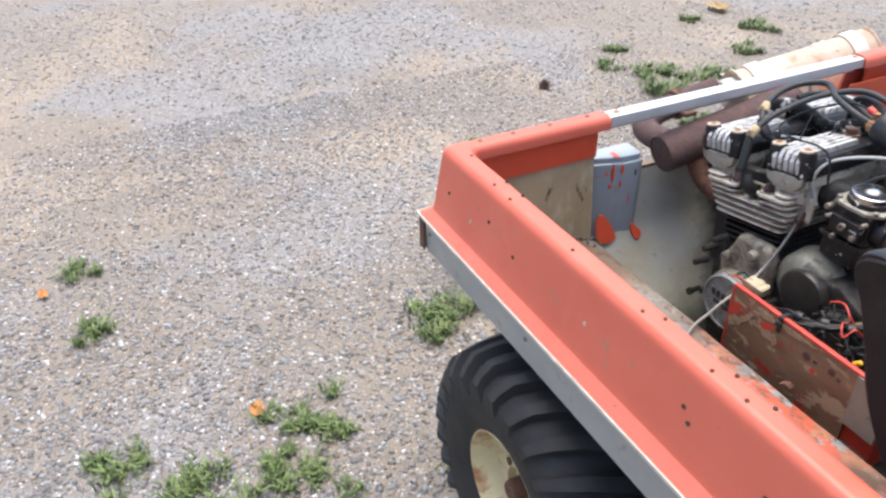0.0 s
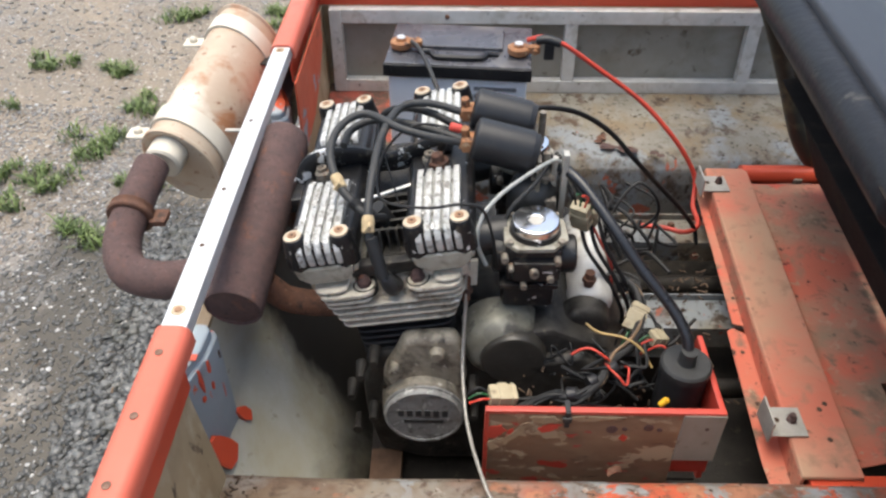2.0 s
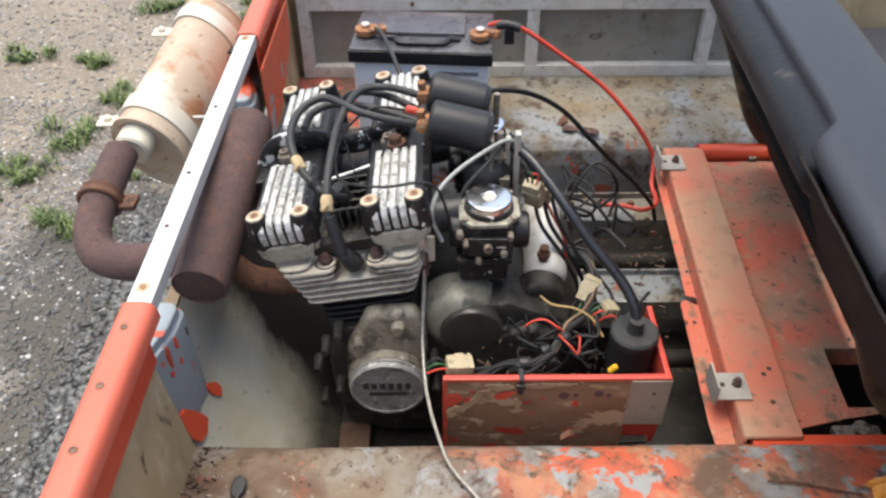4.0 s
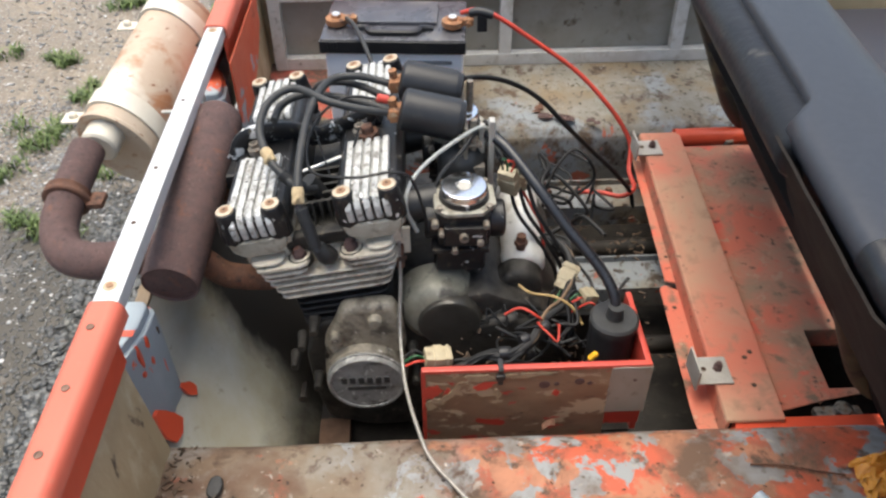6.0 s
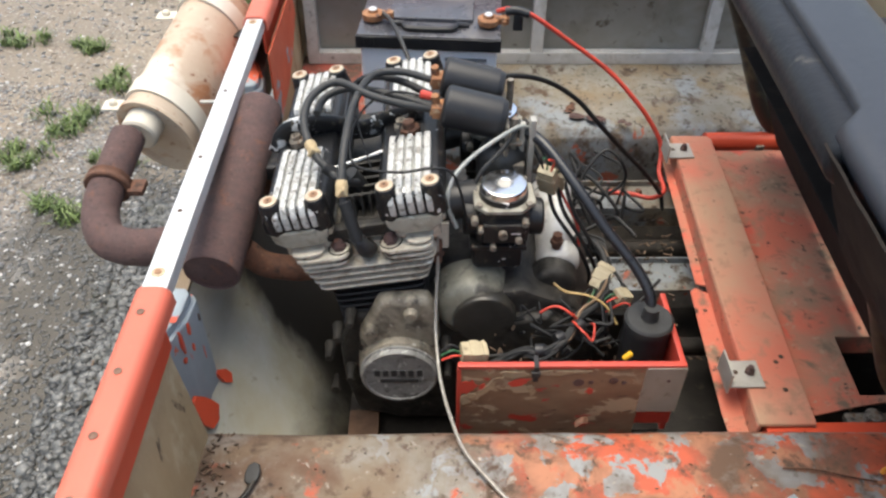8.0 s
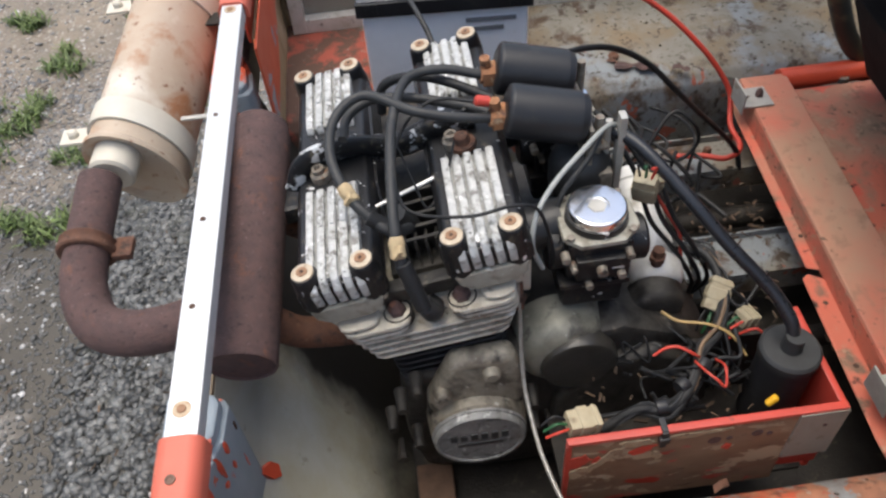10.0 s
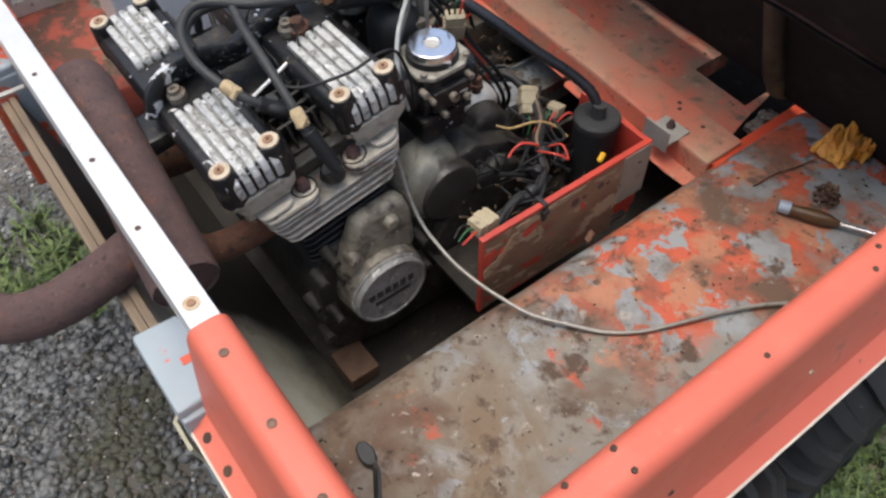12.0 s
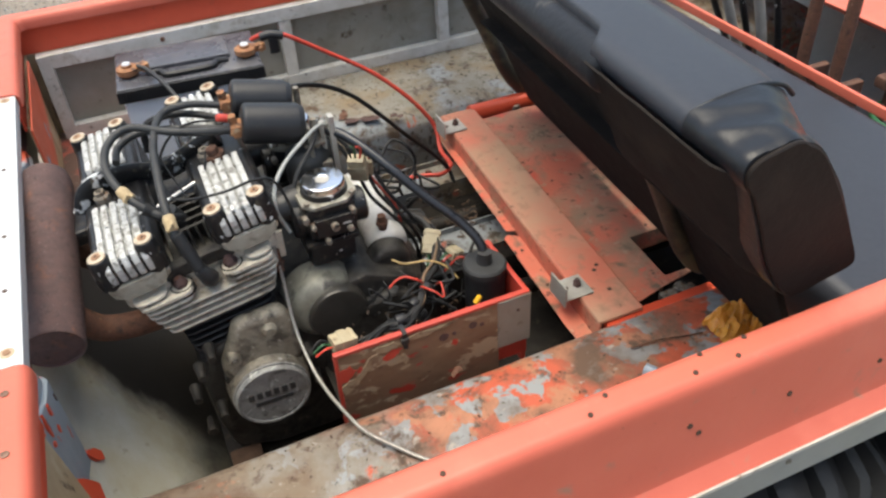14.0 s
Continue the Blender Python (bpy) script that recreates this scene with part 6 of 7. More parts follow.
def connector(at, turn, size, label):
    lx, ly, lz = size
    t = thing("connector", at, label, "connector", "wire connectors")
    m = Matrix.Translation(at) @ Euler([radians(v) for v in turn]).to_matrix().to_4x4()
    part("shell", moved(join(box(-lx / 2, lx / 2, -ly / 2, ly / 2, -lz / 2, lz / 2, 0.002), box(-lx * 0.18, lx * 0.18, -ly * 0.56, ly * 0.56, -lz * 0.56, lz * 0.56, 0.0015), box(lx * 0.30, lx * 0.42, -ly * 0.55, ly * 0.55, -lz * 0.45, lz * 0.55, 0.001)), m), white_plastic, t)
    for k in range(3):
        part("wire", moved(tube([(-lx * 0.5, ly * (k - 1) * 0.25, 0), (-lx * 0.85, ly * (k - 1) * 0.4, 0.004), (-lx * 1.2, ly * (k - 1) * 0.3, -0.006)], 0.0016, 8, 4), m), (wire_red, wire_green, hose_black)[k], t)
    return t


connector((0.407, 0.412, 0.588), (0, 8, 8), (0.036, 0.024, 0.018), "yellowed white wire connector on the box edge")
connector((0.514, 0.612, 0.722), (0, 70, 60), (0.048, 0.025, 0.016), "yellowed plastic connector hanging by the starter motor")
connector((0.532, 0.635, 0.705), (0, 62, 80), (0.044, 0.020, 0.015), "yellowed plastic connector hanging by the starter motor")
connector((0.596, 0.545, 0.598), (15, -35, 55), (0.040, 0.024, 0.016), "dirty white connector in the wire tangle")
connector((0.622, 0.515, 0.588), (0, 20, 20), (0.024, 0.020, 0.016), "dirty white connector beside the black can")
solo("yellow_bead", join(rod((0.606, 0.408, 0.578), (0.616, 0.410, 0.588), 0.0042, 10, 0.0015)), mat("yellow_plastic", (0.75, 0.42, 0.02), (0.65, 0.35, 0.02), 60, 0.4, bump=0), "small bright yellow wire cap in the box", "cap")
tie = solo("cable_tie", join(box(0.484, 0.491, 0.3825, 0.3855, 0.562, 0.592, 0.001), box(0.484, 0.491, 0.3845, 0.402, 0.5905, 0.5935, 0.001), box(0.481, 0.493, 0.380, 0.386, 0.574, 0.583, 0.0015)), black_plastic, "black cable tie looped over the box edge", "cable tie")

# ---- frame members under the plate ----
for x0, x1, y, z in ((0.56, 1.25, 0.955, 0.420), (0.60, 1.25, 0.755, 0.395)):
    solo("frame_member", join(box(x0, x1, y - 0.035, y + 0.035, z, z + 0.004, 0.001), box(x0, x1, y - 0.038, y - 0.034, z - 0.04, z + 0.005, 0.001), box(x0, x1, y + 0.034, y + 0.038, z - 0.02, z + 0.016, 0.001), box(x0 + 0.02, x0 + 0.05, y - 0.02, y + 0.02, 0.285, z)), dusty_shelf, "dirty pale steel channel under the seat base", "frame member", "frame members")
for x in (0.64, 0.70, 0.76):
    solo("frame_bolt", lathe([(0, 0.008), (0.006, 0.008), (0.010, 0.005)], (x, 0.965, 0.424), (0, 0, 1), 6), rust_bright, "rusty hex bolt in the steel channel", "bolt", "frame bolts")
solo("cross_tube", join(rod((0.60, 0.86, 0.37), (1.25, 0.86, 0.37), 0.018, 16), rod((0.60, 0.62, 0.36), (1.25, 0.62, 0.36), 0.016, 16)), grease, "oily dark cross tubes under the plate", "frame tube")
solo("wood_block", box(0.215, 0.265, 0.465, 0.525, 0.287, 0.315, 0.003), cone_brown, "small grimy wooden block under the engine", "block")


# ---- loose things on the shelf ----
ZS = 0.523
sd = thing("screwdriver", (0.80, 0.21, ZS), "small screwdriver with a worn dark handle lying on the shelf", "screwdriver")
sa, sb = Vector((0.779, 0.227, ZS + 0.011)), Vector((0.822, 0.151, ZS + 0.009))
sdir = (sb - sa).normalized()
part("handle", lathe([(0, 0.006), (0.002, 0.0085), (0.016, 0.0092), (0.02, 0.0078), (0.03, 0.0092), (0.055, 0.010), (0.068, 0.0085), (0.076, 0.0055), (0.080, 0.005)], sa, sdir, 14), mat("handle_dark", (0.06, 0.035, 0.02), (0.10, 0.05, 0.02), 50, 0.35, bump=0.05), sd, "dark amber plastic handle")
part("end_cap", lathe([(-0.001, 0.005), (0.0, 0.0088), (0.014, 0.0095), (0.016, 0.0088)], sa, sdir, 14), mat("handle_blue", (0.30, 0.36, 0.42), (0.24, 0.29, 0.34), 50, 0.4, bump=0), sd, "pale blue end cap")
part("blade", rod(sa + sdir * 0.078, sa + sdir * 0.128, 0.0028, 10), chrome, sd, "bright steel blade")

cone = thing("pine_cone", (0.846, 0.198, ZS), "small dark brown pine cone on the shelf", "pine cone")


def cone_mesh(at, r, h, seed=1):
    rg = random.Random(seed)
    pieces = [lathe([(0, r * 0.4), (h * 0.3, r * 0.7), (h * 0.7, r * 0.5), (h, r * 0.1)], at, (0, 0, 1), 10)]
    for k in range(40):
        f = (k + 0.5) / 40
        a = k * 2.4
        rr = r * (0.55 + 0.55 * math.sin(math.pi * min(f + 0.18, 1.0)))
        p = Vector(at) + Vector((rr * math.cos(a), rr * math.sin(a), h * f))
        b = box(-r * 0.24, r * 0.24, -r * 0.20, r * 0.20, -r * 0.06, r * 0.06)
        pieces.append(moved(b, Matrix.Translation(p) @ Matrix.Rotation(a, 4, "Z") @ Matrix.Rotation(radians(-35 + rg.uniform(-12, 12)), 4, "Y")))
    return join(*pieces)


part("cone_body", cone_mesh((0.846, 0.198, ZS), 0.014, 0.028), cone_brown, cone, smooth=0)
rag = solo("orange_rag", join(grid_sheet(lambda u, v: (0.912 + 0.066 * u + 0.010 * nz(u, v, 1, 5), 0.222 + 0.050 * v + 0.010 * nz(u, v, 2, 6), ZS + 0.003 + 0.034 * (math.sin(math.pi * u) * math.sin(math.pi * v)) ** 0.5 * (0.7 + 1.1 * nz(u, v, 3, 6)) + 0.010 * abs(nz(u, v, 4, 12))), 40, 30),
    grid_sheet(lambda u, v: (0.950 + 0.030 * u + 0.006 * nz(u, v, 7, 5), 0.208 + 0.026 * v, ZS + 0.002 + 0.046 * math.sin(math.pi * u) * (0.6 + nz(u, v, 6, 9))), 18, 12)), orange_rag, "crumpled shiny orange-brown wrapper on the shelf", "wrapper")
strap = thing("rubber_strap", (0.12, 0.24, ZS), "short black rubber strap with a grey knob on the shelf", "strap")
part("knob", prism([(0.1225, 0.258), (0.121, 0.268), (0.124, 0.280), (0.131, 0.285), (0.138, 0.281), (0.141, 0.270), (0.139, 0.259), (0.133, 0.252), (0.127, 0.252)], "z", ZS + 0.003, ZS + 0.010, 0.003), hose_grey, strap, "flattened grey strap end")
part("strip", tube([(0.131, 0.266, ZS + 0.006), (0.130, 0.248, ZS + 0.006), (0.118, 0.228, ZS + 0.005), (0.104, 0.205, ZS + 0.005), (0.094, 0.185, ZS + 0.005)], 0.005, 8, 6, squash=0.55), hose_black, strap, "black rubber strip")
lead("rusty_wire", [(0.79, 0.275, ZS + 0.002), (0.83, 0.272, ZS + 0.003), (0.87, 0.262, ZS + 0.002), (0.90, 0.255, ZS + 0.003)], 0.0013, rust_bright, "thin rusty wire lying on the shelf", "wire")
solo("dry_leaf", grid_sheet(lambda u, v: (0.541 + 0.018 * u, 0.346 + 0.008 * v + 0.006 * u, 0.5115 + 0.006 * math.sin(3 * u) + 0.003 * v), 6, 3), rust_bright, "tiny curled orange-brown leaf on the shelf edge", "leaf")

# orange paint showing where the grey has come off beside the post
for pts in ([(0.362, 0.530), (0.369, 0.541), (0.380, 0.539), (0.392, 0.522), (0.402, 0.503), (0.406, 0.487), (0.385, 0.481), (0.366, 0.486), (0.360, 0.505)], [(0.443, 0.508), (0.451, 0.507), (0.459, 0.497), (0.467, 0.490), (0.468, 0.479), (0.455, 0.474), (0.447, 0.484)]):
    bm = bmesh.new()
    lo = [bm.verts.new((max(PANEL(0, z) + 0.003, post_face(y)) - 0.002, y, z)) for y, z in pts]
    hi = [bm.verts.new((max(PANEL(0, z) + 0.003, post_face(y)) + 0.003, y, z)) for y, z in pts]
    bm.faces.new(lo[::-1])
    bm.faces.new(hi)
    for a in range(len(lo)):
        bm.faces.new((lo[a], lo[a - 1], hi[a - 1], hi[a]))
    part("paint_patch", bm, red_bright, vehicle, "patch of bare orange paint")

# litter: needles, flakes and crumbs on both shelves and by the end wall
rng = random.Random(11)


def litter(n, where, size, name, m, label):
    V, F = [], []
    for k in range(n):
        x, y, z = where()
        a, l, w = rng.uniform(0, 6.28), size * rng.uniform(0.5, 1.6), size * rng.uniform(0.10, 0.45)
        c, s = math.cos(a), math.sin(a)
        t = rng.uniform(0.0004, 0.0022)
        b = len(V)
        for dz in (0.0, t):
            for u, v in ((-l, -w), (l, -w * 0.6), (l * 0.8, w), (-l * 0.7, w)):
                V.append((x + u * c - v * s, y + u * s + v * c, z + dz + (0.001 * rng.random() if dz else 0)))
        F += [(b, b + 1, b + 2, b + 3), (b + 4, b + 5, b + 6, b + 7), (b, b + 1, b + 5, b + 4), (b + 1, b + 2, b + 6, b + 5), (b + 2, b + 3, b + 7, b + 6), (b + 3, b, b + 4, b + 7)]
    me = bpy.data.meshes.new(name)
    me.from_pydata(V, [], F)
    me.materials.append(m)
    ob = new(name, me)
    return tagged(ob, label, "litter", kind="stuff")


def near_shelf():
    x, y = rng.uniform(0.09, 1.1), min(rng.gauss(0.22, 0.07), 0.34)
    y = max(y, 0.085)
    return x, y, shelf_z(y) + 0.002


def far_shelf():
    y = rng.uniform(0.10, 0.33)
    return rng.uniform(0.5, 1.2), WIDTH - y, shelf_z(y) - 0.018 + 0.002


def corner():
    y = rng.uniform(0.09, 0.34)
    return 0.064 + abs(rng.gauss(0, 0.018)), y, shelf_z(y) + 0.0035


def box_floor():
    return rng.uniform(0.5, 0.78), rng.uniform(0.6, 1.0), 0.40 + 0.03 * rng.random()


litter(110, near_shelf, 0.0016, "litter", debris_mat, "dark crumbs and paint flakes on the near shelf")
litter(70, far_shelf, 0.0018, "litter", debris_mat, "dark leaf crumbs on the far shelf")
litter(130, corner, 0.003, "litter", debris_mat, "dry needles and dirt in the shelf corner")
# lifted flakes of paint on the far shelf
def flake(x, y, l, w, turn, m, seed):
    c, d = math.cos(turn), math.sin(turn)

    def at(u, v):
        a = l * (u - 0.5)
        b = w * (v - 0.5) * (0.35 + 0.9 * abs(math.sin(5 * u + seed))) + 0.25 * w * nz(u, v, seed, 6)
        return (x + a * c - b * d, y + a * d + b * c, 0.5045 + 0.10 * w + 0.35 * w * abs(nz(u, v, seed + 4, 3)))

    return solo("paint_flake", solid(grid_sheet(at, 14, 5), 0.0008), m, "curled flake of orange paint on the far shelf", "paint flake", "paint flakes")


flake(0.672, 1.115, 0.075, 0.018, -0.25, rust_pipe, 1)
flake(0.640, 1.150, 0.035, 0.016, 1.1, rust_bright, 2)
flake(0.745, 1.095, 0.03, 0.010, -0.5, rust_pipe, 4)
# dry shreds and crumbs among the wires
litter(60, lambda: (rng.uniform(0.44, 0.62), rng.uniform(0.40, 0.515), rng.uniform(0.50, 0.545)), 0.005, "litter", debris_mat, "dry brown shreds among the wires in the box")
litter(220, lambda: (rng.uniform(0.55, 0.80), rng.uniform(0.53, 1.0), rng.uniform(0.41, 0.43)), 0.0045, "litter", debris_mat, "dry leaf shreds in the bay behind the engine")
for k in range(16):
    x, y, z = rng.uniform(0.46, 0.58), rng.uniform(0.43, 0.50), rng.uniform(0.545, 0.58)
    pts = [(x, y, z)]
    for i in range(4):
        x, y, z = min(x + rng.uniform(-0.01, 0.04), 0.60), min(max(y + rng.uniform(-0.02, 0.03), 0.425), 0.55), min(max(z + rng.uniform(-0.02, 0.02), 0.52), 0.60)
        pts.append((x, y, z))
    lead("loose_wire", pts, rng.uniform(0.0014, 0.003), hose_black, "thin dirty wire tangled in the box", "wire", "tangled wires")

# ---- cockpit beyond the seat ----
part("cockpit_edge", box(1.436, 1.446, 0.12, 1.31, 0.625, 0.645, 0.003), red_paint, vehicle, "orange-red cross edge behind the cushion")
part("front_deck", prism([(1.68, 0.655), (1.95, 0.71), (2.12, 0.655), (2.18, 0.52), (2.16, 0.50), (2.09, 0.63), (1.95, 0.69), (1.69, 0.64)], "y", 0.02, WIDTH - 0.02, 0.006), red_paint, vehicle, "rounded orange-red front deck")
part("front_hull", prism([(1.94, 0.20), (2.15, 0.50), (2.13, 0.50), (1.92, 0.21)], "y", 0.03, WIDTH - 0.03, 0.004), hull_grey, vehicle)
for y in (0.742, 0.655):
    lv = thing("steering_lever", (1.52, y, 0.285), "rusty red-brown upright steering lever", "lever", "steering levers")
    part("lever_bar", tube([(1.53, y, 0.285), (1.52, y, 0.55), (1.515, y, 0.80), (1.50, y, 1.02), (1.47, y, 1.12)], 0.013, 14, 5), rust_bright, lv)
    part("pivot", join(rod((1.52, y - 0.03, 0.58), (1.52, y + 0.03, 0.58), 0.016, 14, 0.002), box(1.49, 1.55, y - 0.045, y - 0.028, 0.55, 0.61, 0.003)), rust_bright, lv, "rusty pivot")
    part("grip", tube([(1.502, y, 1.0), (1.488, y, 1.07), (1.468, y, 1.125)], 0.017, 14, 4), hose_black, lv, "black rubber grip")
solo("foot_pedal", join(box(1.56, 1.62, 0.56, 0.60, 0.60, 0.625, 0.006), rod((1.585, 0.58, 0.285), (1.59, 0.58, 0.61), 0.008, 10)), rust_bright, "rusty brown pedal stub beside the levers", "pedal")
lead("green_hose", [(1.60 + 0.09 * math.cos(k * 0.7), 0.50 + 0.09 * math.sin(k * 0.7), 0.55 + 0.004 * k) for k in range(12)], 0.006, wire_green, "coiled dark green hose in the footwell", "hose")
for k in range(5):
    y0 = 0.86 + 0.055 * k
    lead("steel_rod", [(1.62 + 0.03 * k, y0, 0.29), (1.58, y0 + 0.02, 0.60), (1.50 - 0.02 * k, y0 + 0.05, 0.95)], 0.008 + 0.004 * (k % 2), galvanised if k % 2 else black_metal, "grey steel rod leaning in the footwell", "rod", "leaning rods")


# ---- yard ----
def yard_z(x, y):
    return GROUND - 0.012 + 0.012 * nz(x, y, 0.5, 0.9) + 0.004 * nz(x, y, 4.5, 5)


def yard_mesh():
    xs = np.concatenate([np.linspace(-60, -5, 12), np.linspace(-4.8, 3.2, 161), np.linspace(3.5, 60, 12)])
    ys = np.concatenate([np.linspace(-60, -2.4, 12), np.linspace(-2.2, 5.2, 149), np.linspace(5.5, 60, 12)])
    V = [(x, y, yard_z(x, y)) for x in xs for y in ys]
    n = len(ys)
    F = [(i * n + j, (i + 1) * n + j, (i + 1) * n + j + 1, i * n + j + 1) for i in range(len(xs) - 1) for j in range(n - 1)]
    me = bpy.data.meshes.new("ground")
    me.from_pydata(V, [], F)
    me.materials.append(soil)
    me.shade_smooth()
    return tagged(new("ground", me), "packed brown soil yard scattered with grey gravel", "ground", kind="structure")


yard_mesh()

ICO = bmesh.new()
bmesh.ops.create_icosphere(ICO, subdivisions=1, radius=1.0)
ICO_V = np.array([v.co[:] for v in ICO.verts])
ICO_F = np.array([[v.index for v in f.verts] for f in ICO.faces])
ICO.free()


def stones(name, n, area, lo, hi, m, label, seed, bias=0.0, power=2.2):
    """Loose stones over a stretch of the yard, thick where the gravel lies and thin where the soil shows."""
    rg = np.random.default_rng(seed)
    VS, FS, k = [], [], 0
    x0, x1, y0, y1 = area
    while k < n:
        x, y = rg.uniform(x0, x1), rg.uniform(y0, y1)
        d = 0.62 + 0.8 * nz(x, y, 7.7, 0.8) + 0.35 * nz(x, y, 2.2, 3.0) + bias
        if rg.random() > d:
            continue
        r = lo + (hi - lo) * rg.random() ** power
        sc = r * rg.uniform(0.65, 1.25, 3)
        sc[2] *= 0.42
        v = ICO_V * (1 + rg.uniform(-0.38, 0.25, (len(ICO_V), 1))) * sc
        a, b = rg.uniform(0, 6.28), rg.uniform(-0.5, 0.5)
        ca, sa_, cb, sb_ = math.cos(a), math.sin(a), math.cos(b), math.sin(b)
        v = v @ np.array([[cb, 0, sb_], [0, 1, 0], [-sb_, 0, cb]]) @ np.array([[ca, sa_, 0], [-sa_, ca, 0], [0, 0, 1]])
        VS.append(v + (x, y, yard_z(x, y) + 0.1 * sc[2]))
        FS.append(ICO_F + k * len(ICO_V))
        k += 1
    me = bpy.data.meshes.new(name)
    V, F = np.concatenate(VS), np.concatenate(FS)
    me.vertices.add(len(V))
    me.vertices.foreach_set("co", V.ravel())
    me.loops.add(F.size)
    me.loops.foreach_set("vertex_index", F.ravel().astype(np.int32))
    me.polygons.add(len(F))
    me.polygons.foreach_set("loop_start", np.arange(0, F.size, 3, dtype=np.int32))
    me.update(calc_edges=True)
    me.materials.append(m)
    return tagged(new(name, me), label, "gravel", kind="stuff")


NEAR = (-2.2, 0.1, -0.9, 2.2)
WIDE = (-4.6, 0.2, -1.6, 4.8)
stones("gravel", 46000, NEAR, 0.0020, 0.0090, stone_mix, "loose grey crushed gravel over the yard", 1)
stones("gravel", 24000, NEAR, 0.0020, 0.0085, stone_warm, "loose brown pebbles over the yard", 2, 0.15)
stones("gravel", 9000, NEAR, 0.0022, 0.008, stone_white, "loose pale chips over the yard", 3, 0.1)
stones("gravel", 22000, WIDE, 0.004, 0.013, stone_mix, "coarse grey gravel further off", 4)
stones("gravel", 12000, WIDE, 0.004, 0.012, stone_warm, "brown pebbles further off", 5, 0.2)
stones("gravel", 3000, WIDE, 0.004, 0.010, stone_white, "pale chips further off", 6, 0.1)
stones("gravel", 11000, (-0.50, 0.10, 0.40, 1.5), 0.004, 0.016, stone_dark, "dark gravel below the open end", 10, 0.2, 1.6)
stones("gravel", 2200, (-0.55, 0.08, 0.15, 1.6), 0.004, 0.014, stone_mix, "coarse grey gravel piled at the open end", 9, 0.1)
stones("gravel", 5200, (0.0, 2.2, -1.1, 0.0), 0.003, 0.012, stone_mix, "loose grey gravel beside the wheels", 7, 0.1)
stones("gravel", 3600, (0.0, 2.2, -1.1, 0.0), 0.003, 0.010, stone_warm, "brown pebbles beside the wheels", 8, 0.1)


def blades(n, spread, h, seed, wide=0.0035, flat=0.5):
    """A clump of bent leaf blades round the origin, as vertices and faces."""
    rg = random.Random(seed)
    V, F = [], []
    tufts = [(spread * rg.gauss(0, 0.45), spread * rg.gauss(0, 0.45), spread * rg.uniform(0.15, 0.45)) for k in range(7)]
    for k in range(n):
        a, d = rg.uniform(0, 6.28), spread * rg.random() ** 0.7
        bx, by = d * math.cos(a) * 0.8, d * math.sin(a) * 0.8
        if tufts:
            cx, cy, cr = tufts[int(rg.random() * len(tufts))]
            bx, by = cx + cr * rg.gauss(0, 0.5), cy + cr * rg.gauss(0, 0.5)
        lean_a, hh = a + rg.uniform(-0.8, 0.8), h * rg.uniform(0.45, 1.1)
        out = hh * rg.uniform(0.2, 1.0) * flat * 1.6
        w = wide * rg.uniform(0.6, 1.4)
        px, py = -math.sin(lean_a) * w, math.cos(lean_a) * w
        b = len(V)
        for i, (f, ww) in enumerate(((0, 0.6), (0.4, 1.0), (0.75, 0.8), (1.0, 0.08))):
            cx, cy, cz = bx + math.cos(lean_a) * out * f**1.6, by + math.sin(lean_a) * out * f**1.6, hh * (f - 0.28 * f * f)
            V += [(cx - px * ww, cy - py * ww, cz), (cx + px * ww, cy + py * ww, cz)]
        F += [(b + 2 * i, b + 2 * i + 1, b + 2 * i + 3, b + 2 * i + 2) for i in range(3)]
    return V, F


def weed(x, y, size, seed, m=None):
    V, F = blades(int(90 + 2700 * size), size * 1.45, 0.020 + size * 0.30, seed, 0.0027, 0.7)
    me = bpy.data.meshes.new("weed")
    me.from_pydata(V, [], F)
    me.materials.append(m or leaf_green)
    ob = new("weed", me)
    ob.location = (x, y, yard_z(x, y))
    return tagged(ob, "dry yellow grass tuft beside the wheels" if m else "low green weed growing through the gravel", "weed", "weeds in the yard")


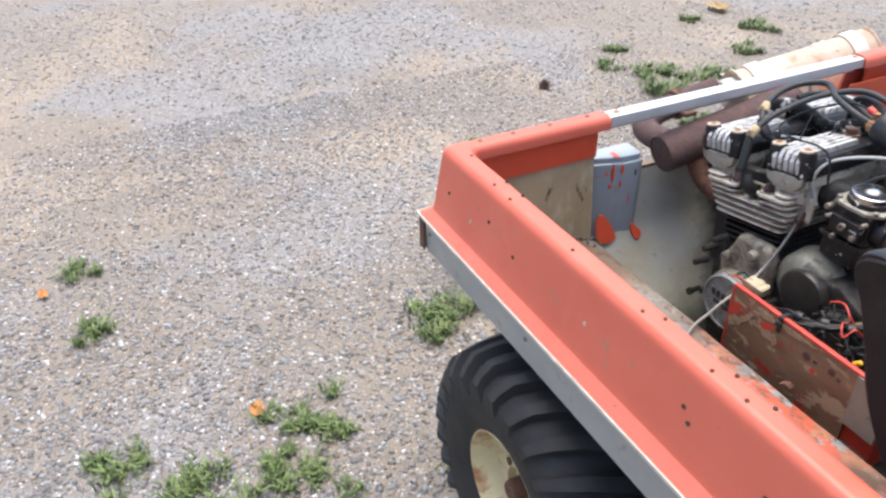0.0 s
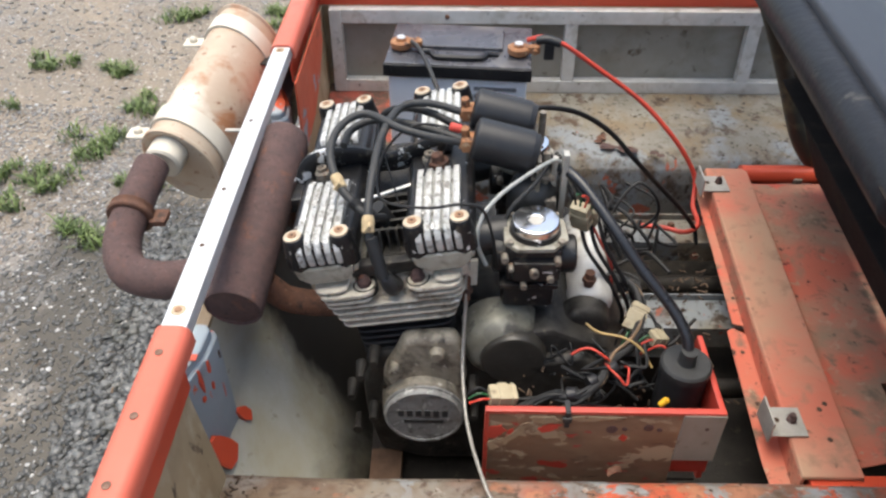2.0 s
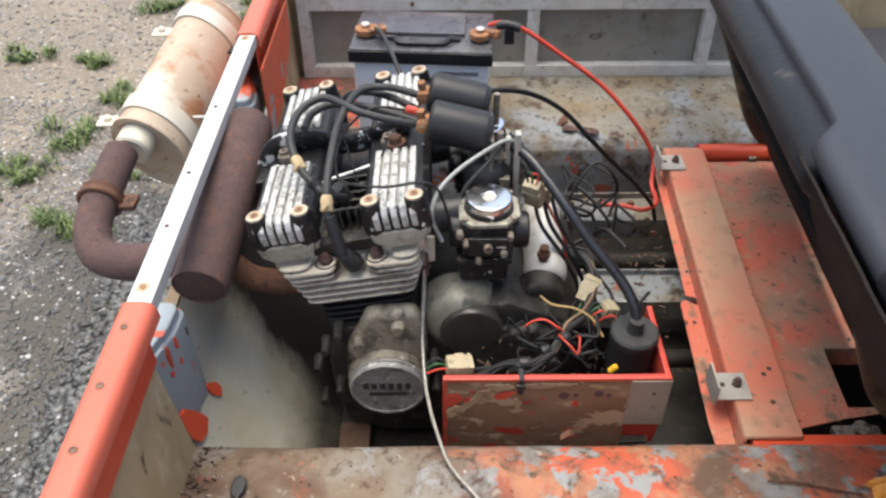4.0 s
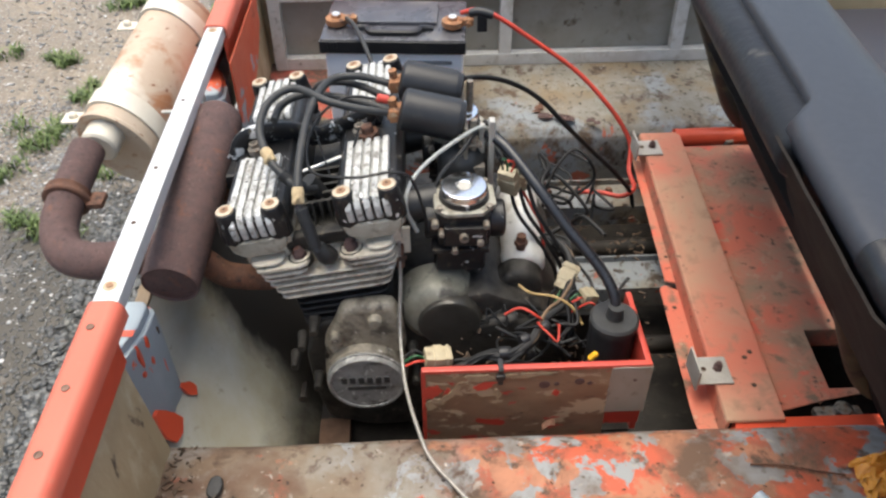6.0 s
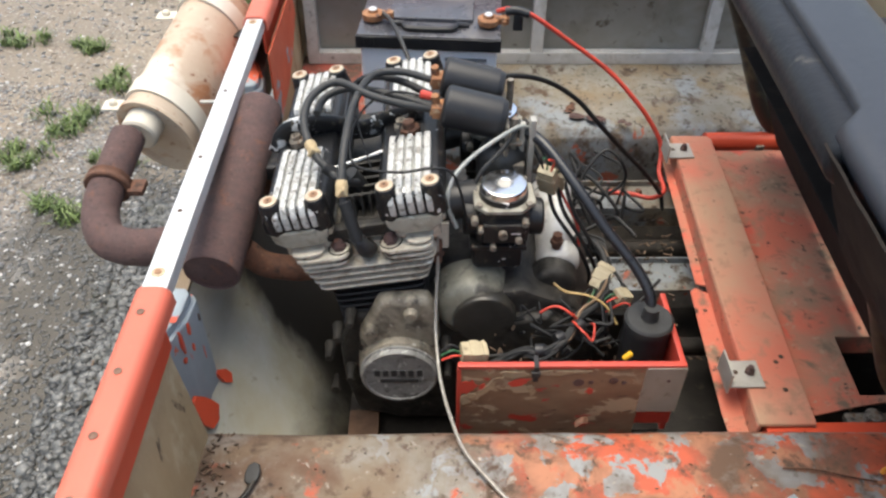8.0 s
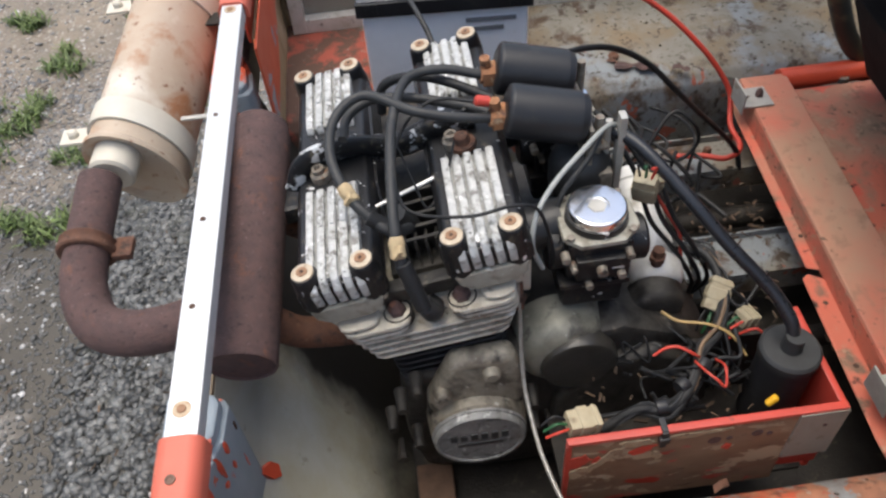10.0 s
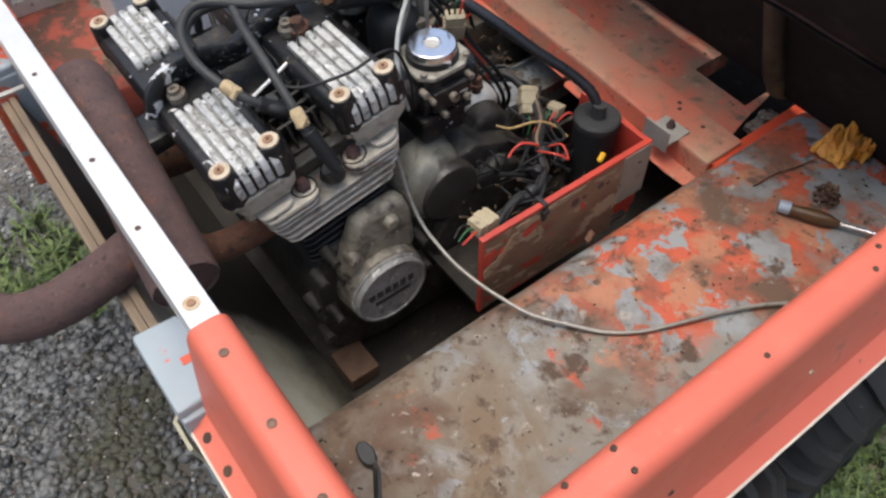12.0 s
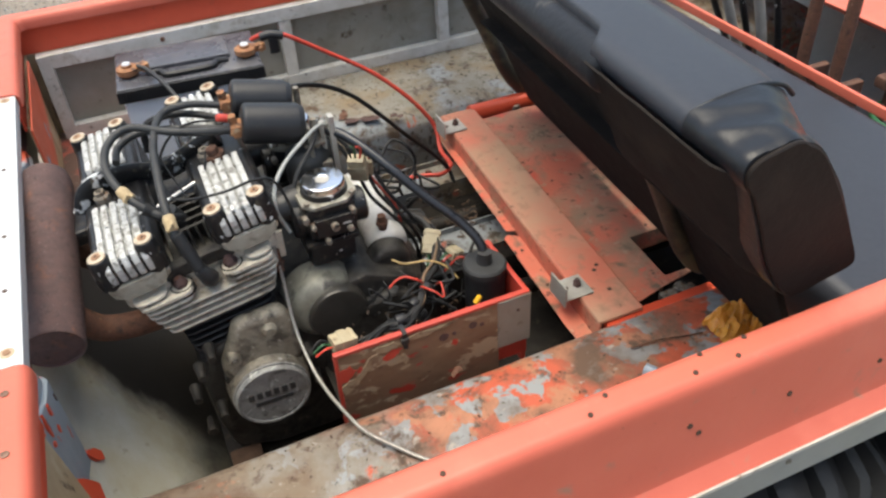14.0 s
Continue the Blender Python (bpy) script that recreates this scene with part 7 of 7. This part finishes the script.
SPOTS = [(-0.50, 0.29, 0.085), (-0.42, 0.22, 0.06), (-1.16, -0.63, 0.05), (-0.86, -0.63, 0.055), (-0.30, -0.65, 0.065), (-0.195, -0.52, 0.05), (-0.142, -0.383, 0.08), (-0.10, -0.30, 0.06), (-0.264, -0.241, 0.065), (-0.21, -0.20, 0.05),
         (-1.49, 1.91, 0.12), (-1.55, 2.24, 0.10), (-1.62, 2.05, 0.08), (-1.13, 1.78, 0.07), (-0.95, 1.71, 0.075), (-1.03, 1.60, 0.05), (-1.89, 1.89, 0.06), (-2.05, 2.05, 0.06), (-1.75, 2.0, 0.06), (-1.36, 0.89, 0.04), (-1.15, 0.97, 0.04), (-0.86, 1.945, 0.09), (-0.67, 1.48, 0.08), (-0.82, 2.9, 0.08), (-0.95, 2.45, 0.07), (-0.75, 2.2, 0.07), (-1.97, 2.94, 0.09), (-1.75, 2.6, 0.07), (-2.3, 2.75, 0.06), (-0.62, 1.75, 0.06), (-0.55, 2.5, 0.08), (-0.4, 2.9, 0.09), (-0.10, 1.35, 0.10), (-0.04, 1.25, 0.09), (-0.15, 1.25, 0.07), (-0.3, 1.9, 0.08), (-1.2, 2.5, 0.07), (-1.35, 2.15, 0.08),
         (0.05, 0.12, 0.05), (-0.6, 3.4, 0.1), (-1.1, 3.3, 0.09), (-2.6, 3.4, 0.09)]
for k, (x, y, s) in enumerate(SPOTS):
    weed(x, y, s, 100 + k)
rgw = random.Random(21)
patches = [(rgw.uniform(0.70, 2.1), rgw.gauss(-0.22, 0.13), rgw.uniform(0.05, 0.16)) for k in range(24)]
for k in range(130):
    px, py, pr = patches[k % 24]
    weed(px + rgw.gauss(0, pr), py + rgw.gauss(0, pr * 0.6), rgw.uniform(0.025, 0.07), 300 + k)
for k in range(40):
    weed(rgw.uniform(0.55, 2.1), rgw.uniform(-0.75, -0.03), rgw.uniform(0.02, 0.05), 400 + k, grass_dry)
for x, y in ((-1.284, 1.814), (-1.803, 1.454)):
    c = thing("pine_cone", (x, y, yard_z(x, y)), "weathered brown pine cone lying on the gravel", "pine cone", "cones on the ground")
    part("cone_body", cone_mesh((x, y, yard_z(x, y)), 0.022, 0.04, 3), cone_brown, c, smooth=0)


def fallen_leaf(x, y, s, m, seed):
    return solo("fallen_leaf", grid_sheet(lambda u, v: (x + s * (u - 0.5) + 0.3 * s * nz(u, v, seed, 3), y + s * 0.7 * (v - 0.5) * math.sin(math.pi * (0.1 + 0.8 * u)) ** 0.5, yard_z(x, y) + 0.012 + 0.25 * s * nz(u, v, seed + 3, 4) + 0.1 * s), 8, 6), m, "curled dry orange leaf on the gravel", "leaf", "fallen leaves")


fallen_leaf(-0.338, -0.311, 0.05, dead_leaf, 1)
fallen_leaf(-2.352, 3.008, 0.14, wire_yellow, 2)
fallen_leaf(-1.08, -0.75, 0.04, dead_leaf, 3)
fallen_leaf(-0.9, 1.3, 0.04, dead_leaf, 4)
fallen_leaf(1.25, -0.25, 0.035, dead_leaf, 5)
litter(900, lambda: (rng.uniform(-2.2, 2.0), rng.uniform(-0.9, 2.4), GROUND + 0.004), 0.006, "ground_litter", debris_mat, "dry needles and bark crumbs on the ground")
